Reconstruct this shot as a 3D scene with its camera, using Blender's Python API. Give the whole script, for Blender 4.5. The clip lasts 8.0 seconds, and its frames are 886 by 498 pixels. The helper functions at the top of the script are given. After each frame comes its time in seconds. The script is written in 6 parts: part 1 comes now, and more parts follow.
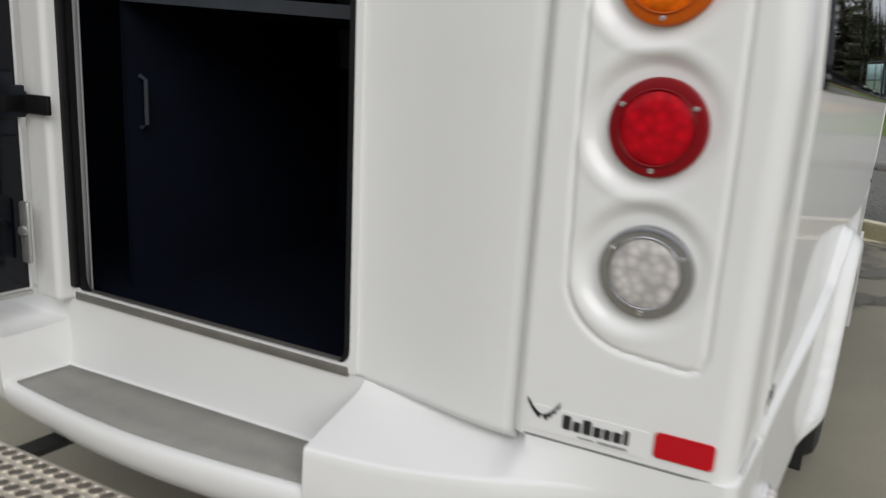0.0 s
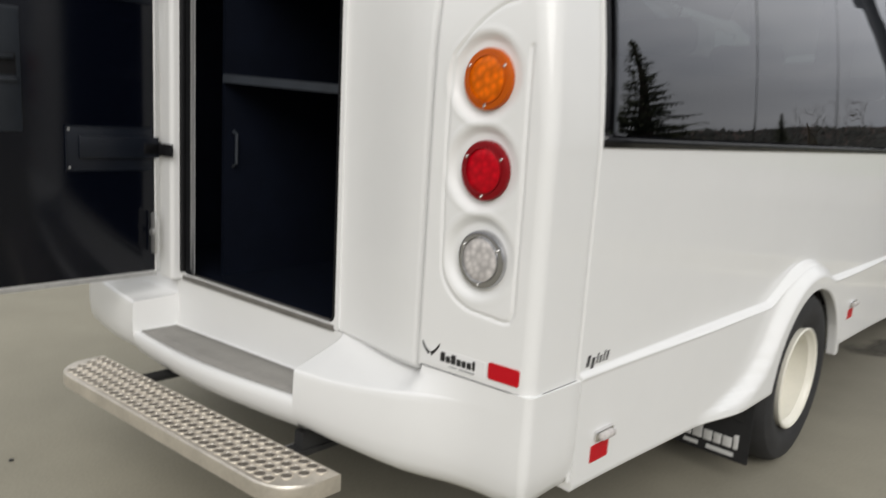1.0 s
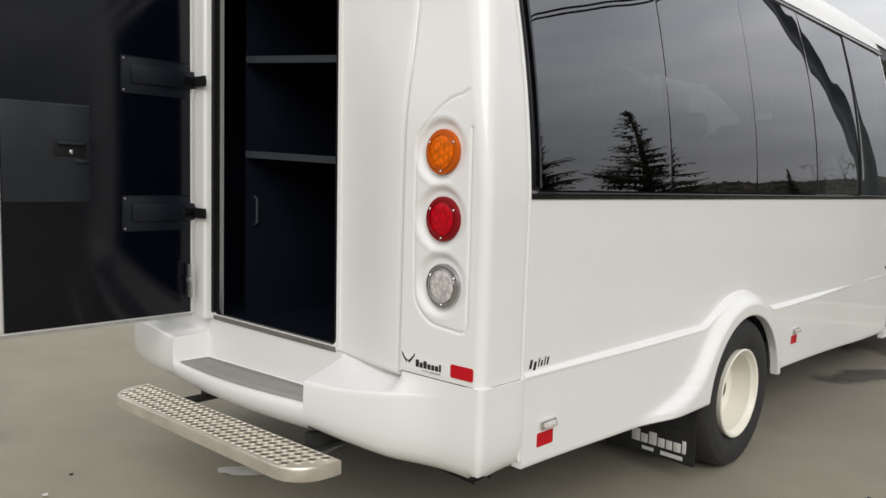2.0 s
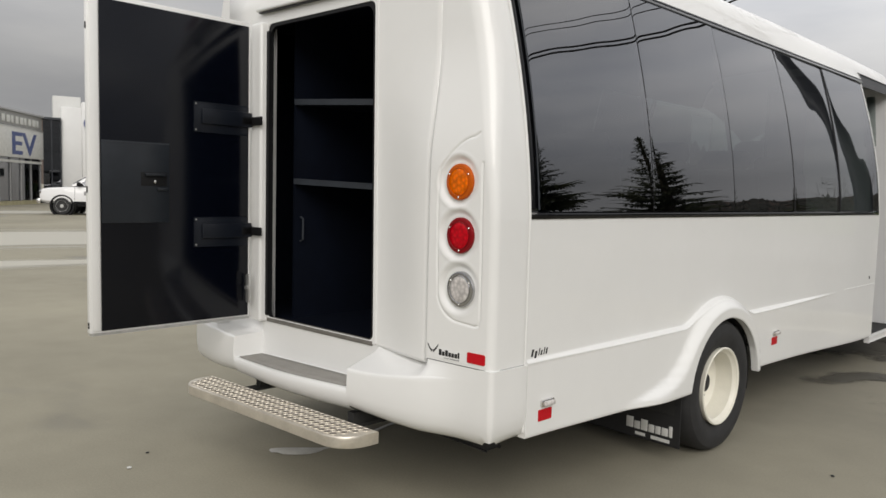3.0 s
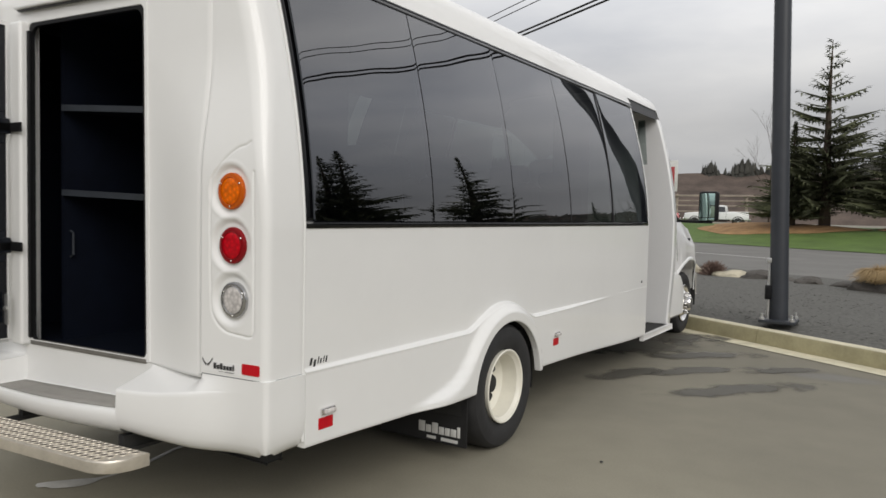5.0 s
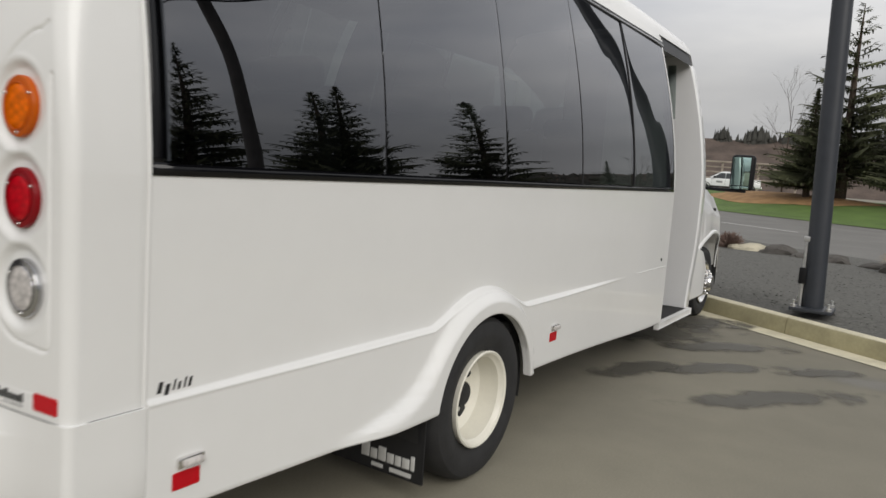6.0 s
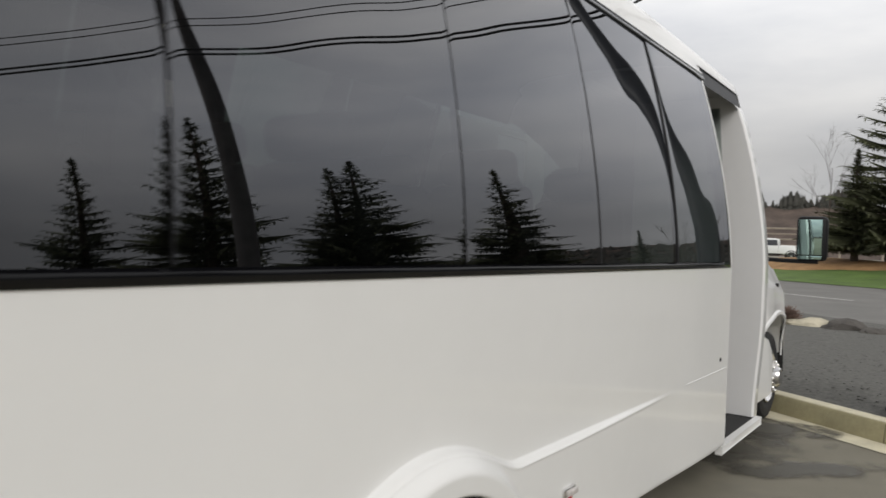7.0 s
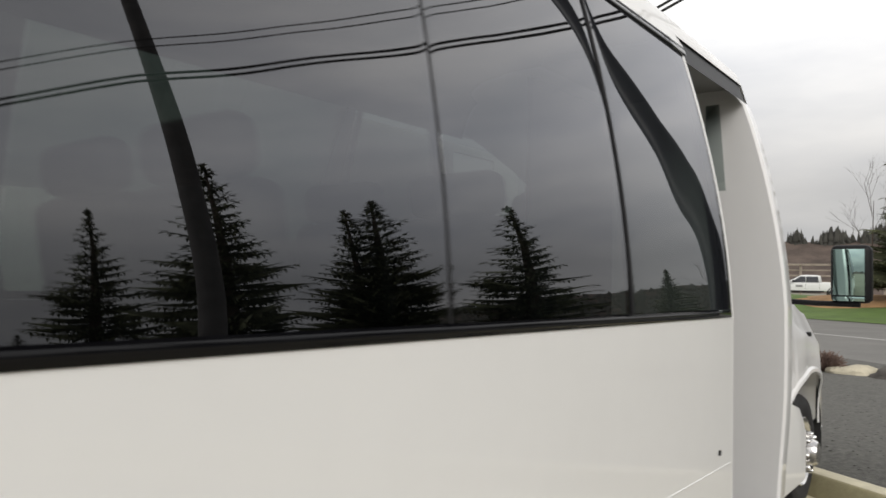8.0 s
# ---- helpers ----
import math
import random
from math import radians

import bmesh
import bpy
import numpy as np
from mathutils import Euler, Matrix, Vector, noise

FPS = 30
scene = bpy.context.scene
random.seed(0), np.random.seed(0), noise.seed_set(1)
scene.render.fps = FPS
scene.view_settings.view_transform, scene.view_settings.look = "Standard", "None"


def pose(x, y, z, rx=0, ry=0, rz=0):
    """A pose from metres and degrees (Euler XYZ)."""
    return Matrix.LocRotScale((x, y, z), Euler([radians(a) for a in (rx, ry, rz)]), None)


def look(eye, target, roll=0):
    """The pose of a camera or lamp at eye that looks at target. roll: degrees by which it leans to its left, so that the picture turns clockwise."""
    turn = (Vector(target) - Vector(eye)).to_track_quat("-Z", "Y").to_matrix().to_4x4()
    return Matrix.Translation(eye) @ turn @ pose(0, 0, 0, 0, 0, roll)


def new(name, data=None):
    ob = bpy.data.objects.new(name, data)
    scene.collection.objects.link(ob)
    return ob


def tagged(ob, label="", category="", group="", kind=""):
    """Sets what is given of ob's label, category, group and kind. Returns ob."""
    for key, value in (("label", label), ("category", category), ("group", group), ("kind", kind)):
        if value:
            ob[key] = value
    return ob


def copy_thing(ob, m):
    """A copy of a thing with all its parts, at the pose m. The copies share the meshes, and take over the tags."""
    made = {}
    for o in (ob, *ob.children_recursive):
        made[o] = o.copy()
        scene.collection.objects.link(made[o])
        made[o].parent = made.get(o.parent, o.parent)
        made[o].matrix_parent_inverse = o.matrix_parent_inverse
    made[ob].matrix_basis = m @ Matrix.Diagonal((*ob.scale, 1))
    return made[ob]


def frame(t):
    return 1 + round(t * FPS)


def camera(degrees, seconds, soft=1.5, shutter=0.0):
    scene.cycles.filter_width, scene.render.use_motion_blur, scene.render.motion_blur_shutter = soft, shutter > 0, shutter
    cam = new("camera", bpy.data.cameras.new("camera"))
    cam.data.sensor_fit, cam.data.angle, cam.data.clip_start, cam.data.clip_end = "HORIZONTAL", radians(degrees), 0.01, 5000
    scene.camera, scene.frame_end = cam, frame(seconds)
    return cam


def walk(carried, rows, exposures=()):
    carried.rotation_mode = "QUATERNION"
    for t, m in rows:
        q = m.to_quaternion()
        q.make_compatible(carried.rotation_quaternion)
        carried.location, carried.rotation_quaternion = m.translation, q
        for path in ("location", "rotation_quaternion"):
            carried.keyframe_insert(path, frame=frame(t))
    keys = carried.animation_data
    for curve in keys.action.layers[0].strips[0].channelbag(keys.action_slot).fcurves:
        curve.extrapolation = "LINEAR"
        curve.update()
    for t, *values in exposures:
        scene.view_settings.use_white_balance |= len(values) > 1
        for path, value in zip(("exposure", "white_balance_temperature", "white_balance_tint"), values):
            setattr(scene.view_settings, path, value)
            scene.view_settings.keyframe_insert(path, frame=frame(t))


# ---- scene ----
cam = camera(62.7, 8.0, shutter=0.35)
PATH = [
    (0, (0.12, -1.058, 1.288), (-0.892, 0.606, 0.833), 3.5),
    (0.3, (0.38, -1.146, 1.291), (-0.743, 0.451, 0.856), 3.3),
    (0.5, (0.556, -1.203, 1.295), (-0.713, 0.294, 0.91), 3.7),
    (0.7, (0.731, -1.252, 1.344), (-0.574, 0.18, 0.844), 4.6),
    (1, (0.925, -1.32, 1.361), (-0.414, 0.121, 0.998), 3.7),
    (1.2, (1.05, -1.416, 1.365), (-0.26, 0.072, 1.1), 2.9),
    (2.3, (1.563, -1.703, 1.381), (0.14, -0.313, 1.178), 2.3),
    (2.5, (1.664, -1.768, 1.39), (0.252, -0.377, 1.123), 3.0),
    (2.7, (1.732, -1.85, 1.402), (0.294, -0.475, 1.203), 2.0),
    (3, (1.825, -2.032, 1.41), (0.391, -0.648, 1.251), 1.5),
    (3.3, (1.905, -2.21, 1.401), (0.574, -0.727, 1.235), 0.6),
    (3.5, (1.968, -2.294, 1.413), (0.675, -0.769, 1.354), -0.4),
    (3.7, (2.029, -2.372, 1.432), (0.789, -0.802, 1.438), 0.9),
    (4, (2.168, -2.451, 1.427), (0.958, -0.859, 1.378), 2.0),
    (4.2, (2.214, -2.471, 1.435), (1.054, -0.844, 1.344), 2.7),
    (4.5, (2.208, -2.372, 1.418), (1.099, -0.712, 1.295), 1.8),
    (4.7, (2.147, -2.218, 1.398), (1.081, -0.528, 1.303), 0.7),
    (5.8, (1.658, -1.088, 1.372), (0.543, 0.567, 1.233), 4.4),
    (6, (1.56, -0.89, 1.384), (0.484, 0.78, 1.155), 4.2),
    (6.2, (1.468, -0.641, 1.379), (0.358, 1.012, 1.194), 3.5),
    (6.5, (1.318, -0.252, 1.39), (0.047, 1.272, 1.15), 3.4),
    (6.7, (1.218, -0.03, 1.372), (-0.065, 1.494, 1.192), 3.4),
    (7, (1.089, 0.395, 1.402), (-0.082, 2.016, 1.377), 2.2),
    (7.2, (1.043, 0.661, 1.422), (-0.124, 2.285, 1.394), 1.1),
    (7.5, (0.965, 1.056, 1.426), (-0.335, 2.575, 1.481), 0.3),
    (7.7, (0.922, 1.297, 1.46), (-0.351, 2.836, 1.558), 0.3),
    (8, (0.899, 1.728, 1.423), (-0.347, 3.29, 1.51), 1.4),
]
walk(cam, [(t, look(eye, target, roll)) for t, eye, target, roll in PATH], [(0.0, 0.14, 6350, 10), (0.5, 0.34, 6300, 10), (1.0, 0.33, 6500, 10), (2.5, 0.33, 6600, 10), (3.0, 0.25, 6650, 10), (3.5, 0.2, 6600, 10), (4.0, 0.06, 6250, 10), (4.5, 0.17, 6550, 10), (6.0, 0.12, 6600, 10), (6.5, 0.11, 6600, 10), (7.0, 0.16, 6600, 10), (7.5, 0.30, 6650, 10), (8.0, 0.33, 6700, 10)])

# ---- light ----
world = bpy.data.worlds.new("overcast_sky")
scene.world = world
world.use_nodes = True
wn, wl = world.node_tree.nodes, world.node_tree.links
wn.clear()
w_out = wn.new("ShaderNodeOutputWorld")
w_bg = wn.new("ShaderNodeBackground")
w_sky = wn.new("ShaderNodeTexSky")
w_sky.sky_type = "NISHITA"
w_sky.sun_disc = False
w_sky.sun_elevation, w_sky.sun_rotation = radians(48), radians(200)
w_sky.air_density, w_sky.dust_density = 1.0, 4.0
w_grey = wn.new("ShaderNodeHueSaturation")
w_grey.inputs["Saturation"].default_value = 0.12
w_grey.inputs["Value"].default_value = 0.10
w_co = wn.new("ShaderNodeTexCoord")
w_map = wn.new("ShaderNodeMapping")
w_map.inputs["Scale"].default_value = (1.0, 1.0, 3.6)
w_noise = wn.new("ShaderNodeTexNoise")
w_noise.inputs["Scale"].default_value = 2.1
w_noise.inputs["Detail"].default_value = 6.0
w_noise.inputs["Roughness"].default_value = 0.52
w_ramp = wn.new("ShaderNodeValToRGB")
w_ramp.color_ramp.elements[0].position, w_ramp.color_ramp.elements[0].color = 0.30, (0.50, 0.52, 0.56, 1)
w_ramp.color_ramp.elements[1].position, w_ramp.color_ramp.elements[1].color = 0.68, (0.80, 0.80, 0.80, 1)
w_mix = wn.new("ShaderNodeMix")
w_mix.data_type = "RGBA"
w_mix.inputs[0].default_value = 0.82
wl.new(w_co.outputs["Generated"], w_map.inputs["Vector"])
wl.new(w_map.outputs["Vector"], w_noise.inputs["Vector"])
wl.new(w_noise.outputs["Fac"], w_ramp.inputs["Fac"])
wl.new(w_sky.outputs["Color"], w_grey.inputs["Color"])
wl.new(w_grey.outputs["Color"], w_mix.inputs[6])
wl.new(w_ramp.outputs["Color"], w_mix.inputs[7])
# an overcast sky is brighter overhead than at the horizon
w_sep = wn.new("ShaderNodeSeparateXYZ")
w_up = wn.new("ShaderNodeMapRange")
w_up.inputs["From Min"].default_value, w_up.inputs["From Max"].default_value = 0.12, 0.37
w_up.inputs["To Min"].default_value, w_up.inputs["To Max"].default_value = 0.54, 1.24
w_mul = wn.new("ShaderNodeMix")
w_mul.data_type, w_mul.blend_type = "RGBA", "MULTIPLY"
w_mul.inputs[0].default_value = 1.0
wl.new(w_co.outputs["Generated"], w_sep.inputs["Vector"])
wl.new(w_sep.outputs["Z"], w_up.inputs["Value"])
wl.new(w_mix.outputs[2], w_mul.inputs[6])
wl.new(w_up.outputs["Result"], w_mul.inputs[7])
# the cloud cover is thinner towards the north
w_dot = wn.new("ShaderNodeVectorMath")
w_dot.operation = "DOT_PRODUCT"
w_dot.inputs[1].default_value = (0.10, 0.995, 0.0)
w_east = wn.new("ShaderNodeMapRange")
w_east.interpolation_type = "SMOOTHSTEP"
w_east.inputs["From Min"].default_value, w_east.inputs["From Max"].default_value = 0.30, 0.98
w_east.inputs["To Min"].default_value, w_east.inputs["To Max"].default_value = 0.66, 1.02
w_bank = wn.new("ShaderNodeMix")
w_bank.data_type, w_bank.blend_type = "RGBA", "MULTIPLY"
w_bank.inputs[0].default_value = 1.0
wl.new(w_co.outputs["Generated"], w_dot.inputs[0])
wl.new(w_dot.outputs["Value"], w_east.inputs["Value"])
wl.new(w_mul.outputs[2], w_bank.inputs[6])
wl.new(w_east.outputs["Result"], w_bank.inputs[7])
wl.new(w_bank.outputs[2], w_bg.inputs["Color"])
wl.new(w_bg.outputs["Background"], w_out.inputs["Surface"])
w_bg.inputs["Strength"].default_value = 1.27

sun = new("sun", bpy.data.lights.new("sun", "SUN"))
sun.data.energy, sun.data.angle, sun.data.color = 1.42, radians(40), (1.0, 0.97, 0.93)
sun.matrix_world = look((17, -13, 14), (0, 0, 0))


# ---- materials ----
def material(name, colour, rough=0.5, metal=0.0, vary=0.12, scale=8.0, bump=0.0, bump_scale=60.0, coat=0.0, coat_rough=0.05,
             spec=0.5, dark=None, piece=False):
    """A surface with two scales of colour variation and fine relief."""
    m = bpy.data.materials.new(name)
    m.use_nodes = True
    n, l = m.node_tree.nodes, m.node_tree.links
    p = n["Principled BSDF"]
    co = n.new("ShaderNodeTexCoord")
    big = n.new("ShaderNodeTexNoise")
    big.inputs["Scale"].default_value, big.inputs["Detail"].default_value = scale, 4.0
    small = n.new("ShaderNodeTexNoise")
    small.inputs["Scale"].default_value, small.inputs["Detail"].default_value = scale * 9.0, 3.0
    l.new(co.outputs["Object"], big.inputs["Vector"])
    l.new(co.outputs["Object"], small.inputs["Vector"])
    both = n.new("ShaderNodeMath")
    both.operation = "MULTIPLY_ADD"
    both.inputs[1].default_value = 0.35
    l.new(small.outputs["Fac"], both.inputs[0])
    l.new(big.outputs["Fac"], both.inputs[2])
    ramp = n.new("ShaderNodeValToRGB")
    lo = dark if dark else [c * (1 - vary) for c in colour]
    hi = [min(1.0, c * (1 + vary)) for c in colour]
    ramp.color_ramp.elements[0].position, ramp.color_ramp.elements[0].color = 0.42, (*lo, 1)
    ramp.color_ramp.elements[1].position, ramp.color_ramp.elements[1].color = 0.92, (*hi, 1)
    l.new(both.outputs[0], ramp.inputs["Fac"])
    tint = ramp.outputs["Color"]
    if piece:
        info = n.new("ShaderNodeObjectInfo")
        hsv = n.new("ShaderNodeHueSaturation")
        rng = n.new("ShaderNodeMapRange")
        rng.inputs["To Min"].default_value, rng.inputs["To Max"].default_value = 0.75, 1.25
        l.new(info.outputs["Random"], rng.inputs["Value"])
        l.new(rng.outputs["Result"], hsv.inputs["Value"])
        l.new(tint, hsv.inputs["Color"])
        tint = hsv.outputs["Color"]
    l.new(tint, p.inputs["Base Color"])
    p.inputs["Roughness"].default_value = rough
    p.inputs["Metallic"].default_value = metal
    p.inputs["Specular IOR Level"].default_value = spec
    p.inputs["Coat Weight"].default_value = coat
    p.inputs["Coat Roughness"].default_value = coat_rough
    if bump:
        fine = n.new("ShaderNodeTexNoise")
        fine.inputs["Scale"].default_value, fine.inputs["Detail"].default_value = bump_scale, 3.0
        l.new(co.outputs["Object"], fine.inputs["Vector"])
        b = n.new("ShaderNodeBump")
        b.inputs["Strength"].default_value, b.inputs["Distance"].default_value = 1.0, bump
        l.new(fine.outputs["Fac"], b.inputs["Height"])
        l.new(b.outputs["Normal"], p.inputs["Normal"])
    return m


def tinted_glass(name, through_colour, ior=1.55, wave=0.0, film=False):
    m = bpy.data.materials.new(name)
    m.use_nodes = True
    n, l = m.node_tree.nodes, m.node_tree.links
    n.clear()
    out = n.new("ShaderNodeOutputMaterial")
    mix = n.new("ShaderNodeMixShader")
    fr = n.new("ShaderNodeFresnel")
    fr.inputs["IOR"].default_value = ior
    tr = n.new("ShaderNodeBsdfTransparent")
    tr.inputs["Color"].default_value = (*through_colour, 1)
    gl = n.new("ShaderNodeBsdfGlossy")
    gl.inputs["Roughness"].default_value = 0.0
    gl.inputs["Color"].default_value = (0.95, 0.96, 1.0, 1)
    if wave:
        # bent panes are never quite even
        co = n.new("ShaderNodeTexCoord")
        swell = n.new("ShaderNodeTexNoise")
        swell.inputs["Scale"].default_value, swell.inputs["Detail"].default_value = 3.2, 0.0
        l.new(co.outputs["Object"], swell.inputs["Vector"])
        uneven = n.new("ShaderNodeBump")
        uneven.inputs["Strength"].default_value, uneven.inputs["Distance"].default_value = 1.0, wave
        l.new(swell.outputs["Fac"], uneven.inputs["Height"])
        l.new(uneven.outputs["Normal"], gl.inputs["Normal"])
    if film:
        # dark film swallows what the inner face would reflect
        l.new(fr.outputs["Fac"], mix.inputs[0])
    else:
        # both faces of the pane reflect: 2F / (1 + F)
        twice = n.new("ShaderNodeMath")
        twice.operation = "MULTIPLY"
        twice.inputs[1].default_value = 2.0
        more = n.new("ShaderNodeMath")
        more.operation = "ADD"
        more.inputs[1].default_value = 1.0
        share = n.new("ShaderNodeMath")
        share.operation = "DIVIDE"
        l.new(fr.outputs["Fac"], twice.inputs[0])
        l.new(fr.outputs["Fac"], more.inputs[0])
        l.new(twice.outputs[0], share.inputs[0])
        l.new(more.outputs[0], share.inputs[1])
        l.new(share.outputs[0], mix.inputs[0])
    l.new(tr.outputs["BSDF"], mix.inputs[1])
    l.new(gl.outputs["BSDF"], mix.inputs[2])
    l.new(mix.outputs["Shader"], out.inputs["Surface"])
    return m


def lens_plastic(name, colour, glow_through=0.25):
    """Moulded lamp plastic with small facets inside."""
    m = bpy.data.materials.new(name)
    m.use_nodes = True
    n, l = m.node_tree.nodes, m.node_tree.links
    p = n["Principled BSDF"]
    co = n.new("ShaderNodeTexCoord")
    cells = n.new("ShaderNodeTexVoronoi")
    cells.inputs["Scale"].default_value = 62.0
    cells.inputs["Randomness"].default_value = 0.9
    l.new(co.outputs["Object"], cells.inputs["Vector"])
    ramp = n.new("ShaderNodeValToRGB")
    ramp.color_ramp.elements[0].position, ramp.color_ramp.elements[0].color = 0.0, (*[min(1, c * 1.25) for c in colour], 1)
    ramp.color_ramp.elements[1].position, ramp.color_ramp.elements[1].color = 0.8, (*[c * 0.66 for c in colour], 1)
    l.new(cells.outputs["Distance"], ramp.inputs["Fac"])
    l.new(ramp.outputs["Color"], p.inputs["Base Color"])
    b = n.new("ShaderNodeBump")
    b.inputs["Strength"].default_value, b.inputs["Distance"].default_value = 0.35, 0.002
    l.new(cells.outputs["Distance"], b.inputs["Height"])
    l.new(b.outputs["Normal"], p.inputs["Normal"])
    p.inputs["Roughness"].default_value = 0.25
    p.inputs["Specular IOR Level"].default_value = 0.18
    return m


WHITE = material("white_gelcoat", (0.77, 0.77, 0.757), rough=0.42, vary=0.02, scale=1.2, bump=0.0006, bump_scale=3.0, coat=0.5, coat_rough=0.05)
WHITE_CAB = material("white_cab_paint", (0.80, 0.80, 0.80), rough=0.4, vary=0.02, scale=2.0, coat=0.9, coat_rough=0.04)
BLACK_TRIM = material("black_rubber_trim", (0.010, 0.010, 0.011), rough=0.5, vary=0.2, scale=20, spec=0.18)
BAND = material("black_glass_border", (0.004, 0.004, 0.005), rough=0.10, vary=0.2, scale=12, spec=0.35)
NAVY = material("dark_laminate", (0.0016, 0.0024, 0.0055), rough=0.15, vary=0.10, scale=3, spec=0.30)
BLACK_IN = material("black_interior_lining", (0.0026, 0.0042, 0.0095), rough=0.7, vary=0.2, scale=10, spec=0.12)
GREY_PLATE = material("dark_grey_plate", (0.016, 0.019, 0.024), rough=0.33, vary=0.15, scale=14, spec=0.32)
HINGE_PLATE = material("dark_hinge_plate", (0.006, 0.008, 0.013), rough=0.36, vary=0.15, scale=14, spec=0.3)
SILL = material("dull_grey_sill", (0.17, 0.16, 0.145), rough=0.45, metal=0.3, vary=0.2, scale=14)
HEADER = material("grey_header_liner", (0.36, 0.36, 0.36), rough=0.6, vary=0.06, scale=6)
RAIL = material("dull_steel_rail", (0.024, 0.029, 0.037), rough=0.5, vary=0.2, scale=12)
TREAD = material("grey_tread_mat", (0.29, 0.278, 0.255), rough=0.75, vary=0.10, scale=14, bump=0.0006, bump_scale=500)
ALU = material("brushed_aluminium", (0.68, 0.63, 0.55), rough=0.45, metal=0.75, vary=0.14, scale=9, bump=0.0003, bump_scale=240)
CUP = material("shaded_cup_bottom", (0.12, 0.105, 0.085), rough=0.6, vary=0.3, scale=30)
CHROME = material("chrome", (0.74, 0.73, 0.72), rough=0.22, metal=1.0, vary=0.03, scale=20)
STEEL = material("galvanised_steel", (0.55, 0.55, 0.54), rough=0.4, metal=0.8, vary=0.2, scale=18)
UNDER = material("dark_underbody", (0.02, 0.02, 0.02), rough=0.8, vary=0.4, scale=9)
AMBER = lens_plastic("amber_lens", (0.80, 0.150, 0.001))
RED = lens_plastic("red_lens", (0.52, 0.001, 0.010))
AMBER_RIM = material("amber_flange", (0.50, 0.090, 0.001), rough=0.3, vary=0.05, scale=30, spec=0.25)
RED_RIM = material("red_flange", (0.21, 0.001, 0.005), rough=0.3, vary=0.05, scale=30, spec=0.25)
CLEAR = lens_plastic("clear_lens", (0.60, 0.57, 0.55))
CLEAR_RIM = material("clear_flange", (0.40, 0.40, 0.41), rough=0.14, metal=0.9, vary=0.08, scale=30, coat=1.0)
REFLECTOR = material("red_reflector_tape", (0.50, 0.002, 0.010), rough=0.4, vary=0.06, scale=40, bump=0.0003, bump_scale=900, spec=0.3)
SEAM = material("seam_shade_grey", (0.16, 0.16, 0.16), rough=0.7, vary=0.1, scale=20)
INK = material("black_decal", (0.015, 0.015, 0.016), rough=0.5, vary=0.1, scale=40)
INK_GREY = material("grey_decal", (0.30, 0.30, 0.30), rough=0.5, vary=0.1, scale=40)
DECAL = material("clear_decal_film", (0.79, 0.79, 0.785), rough=0.3, vary=0.02, scale=20, coat=0.8)
TYRE = material("tyre_rubber", (0.020, 0.020, 0.021), rough=0.72, vary=0.25, scale=14, bump=0.001, bump_scale=120)
RIM = material("cream_wheel_paint", (0.77, 0.745, 0.65), rough=0.42, vary=0.05, scale=9, coat=0.3)
FLAP = material("black_rubber_flap", (0.016, 0.016, 0.017), rough=0.6, vary=0.2, scale=12)
PRINT = material("pale_print", (0.62, 0.62, 0.60), rough=0.6, vary=0.08, scale=30)
SEAT = material("grey_seat_vinyl", (0.024, 0.025, 0.028), rough=0.55, vary=0.15, scale=10)
GLASS = tinted_glass("dark_tinted_glass", (0.062, 0.078, 0.071), 2.26, 0.0018, True)
FAR_GLASS = tinted_glass("clear_window_glass", (0.56, 0.63, 0.58), 1.5)
CAB_GLASS = tinted_glass("lightly_tinted_glass", (0.45, 0.50, 0.48), 1.5)
MIRROR = material("mirror_glass", (0.42, 0.58, 0.54), rough=0.05, metal=1.0, vary=0.02, scale=10)
POLE_PAINT = material("charcoal_pole_paint", (0.030, 0.034, 0.042), rough=0.45, vary=0.12, scale=6)
CONCRETE = material("weathered_concrete", (0.37, 0.335, 0.205), rough=0.85, vary=0.22, scale=3.5, bump=0.003, bump_scale=90)
CONCRETE_TOP = material("pale_kerb_top", (0.62, 0.575, 0.43), rough=0.85, vary=0.16, scale=5, bump=0.002, bump_scale=120)
GRAVEL = material("dark_gravel", (0.100, 0.098, 0.088), rough=0.9, vary=0.38, scale=22, bump=0.006, bump_scale=60)
STONE = material("gravel_stone", (0.120, 0.117, 0.110), rough=0.9, vary=0.25, scale=9)
ROCK = material("boulder_stone", (0.075, 0.068, 0.060), rough=0.85, vary=0.35, scale=5, bump=0.01, bump_scale=24)
ROCK_PALE = material("pale_boulder_stone", (0.46, 0.42, 0.32), rough=0.85, vary=0.25, scale=5, bump=0.01, bump_scale=24)
ROAD = material("road_asphalt", (0.155, 0.150, 0.140), rough=0.85, vary=0.16, scale=0.5, bump=0.004, bump_scale=60)
LINE = material("white_road_paint", (0.62, 0.62, 0.59), rough=0.7, vary=0.12, scale=6)
GRASS = material("lawn_grass", (0.090, 0.150, 0.030), rough=0.9, vary=0.25, scale=0.7, bump=0.03, bump_scale=26)
MULCH = material("orange_bark_mulch", (0.34, 0.200, 0.090), rough=0.95, vary=0.30, scale=1.6, bump=0.03, bump_scale=20)
BARK = material("tree_bark", (0.075, 0.055, 0.042), rough=0.9, vary=0.3, scale=8, bump=0.01, bump_scale=30)
NEEDLES = material("conifer_needles", (0.076, 0.082, 0.044), rough=0.8, vary=0.5, scale=2.2)


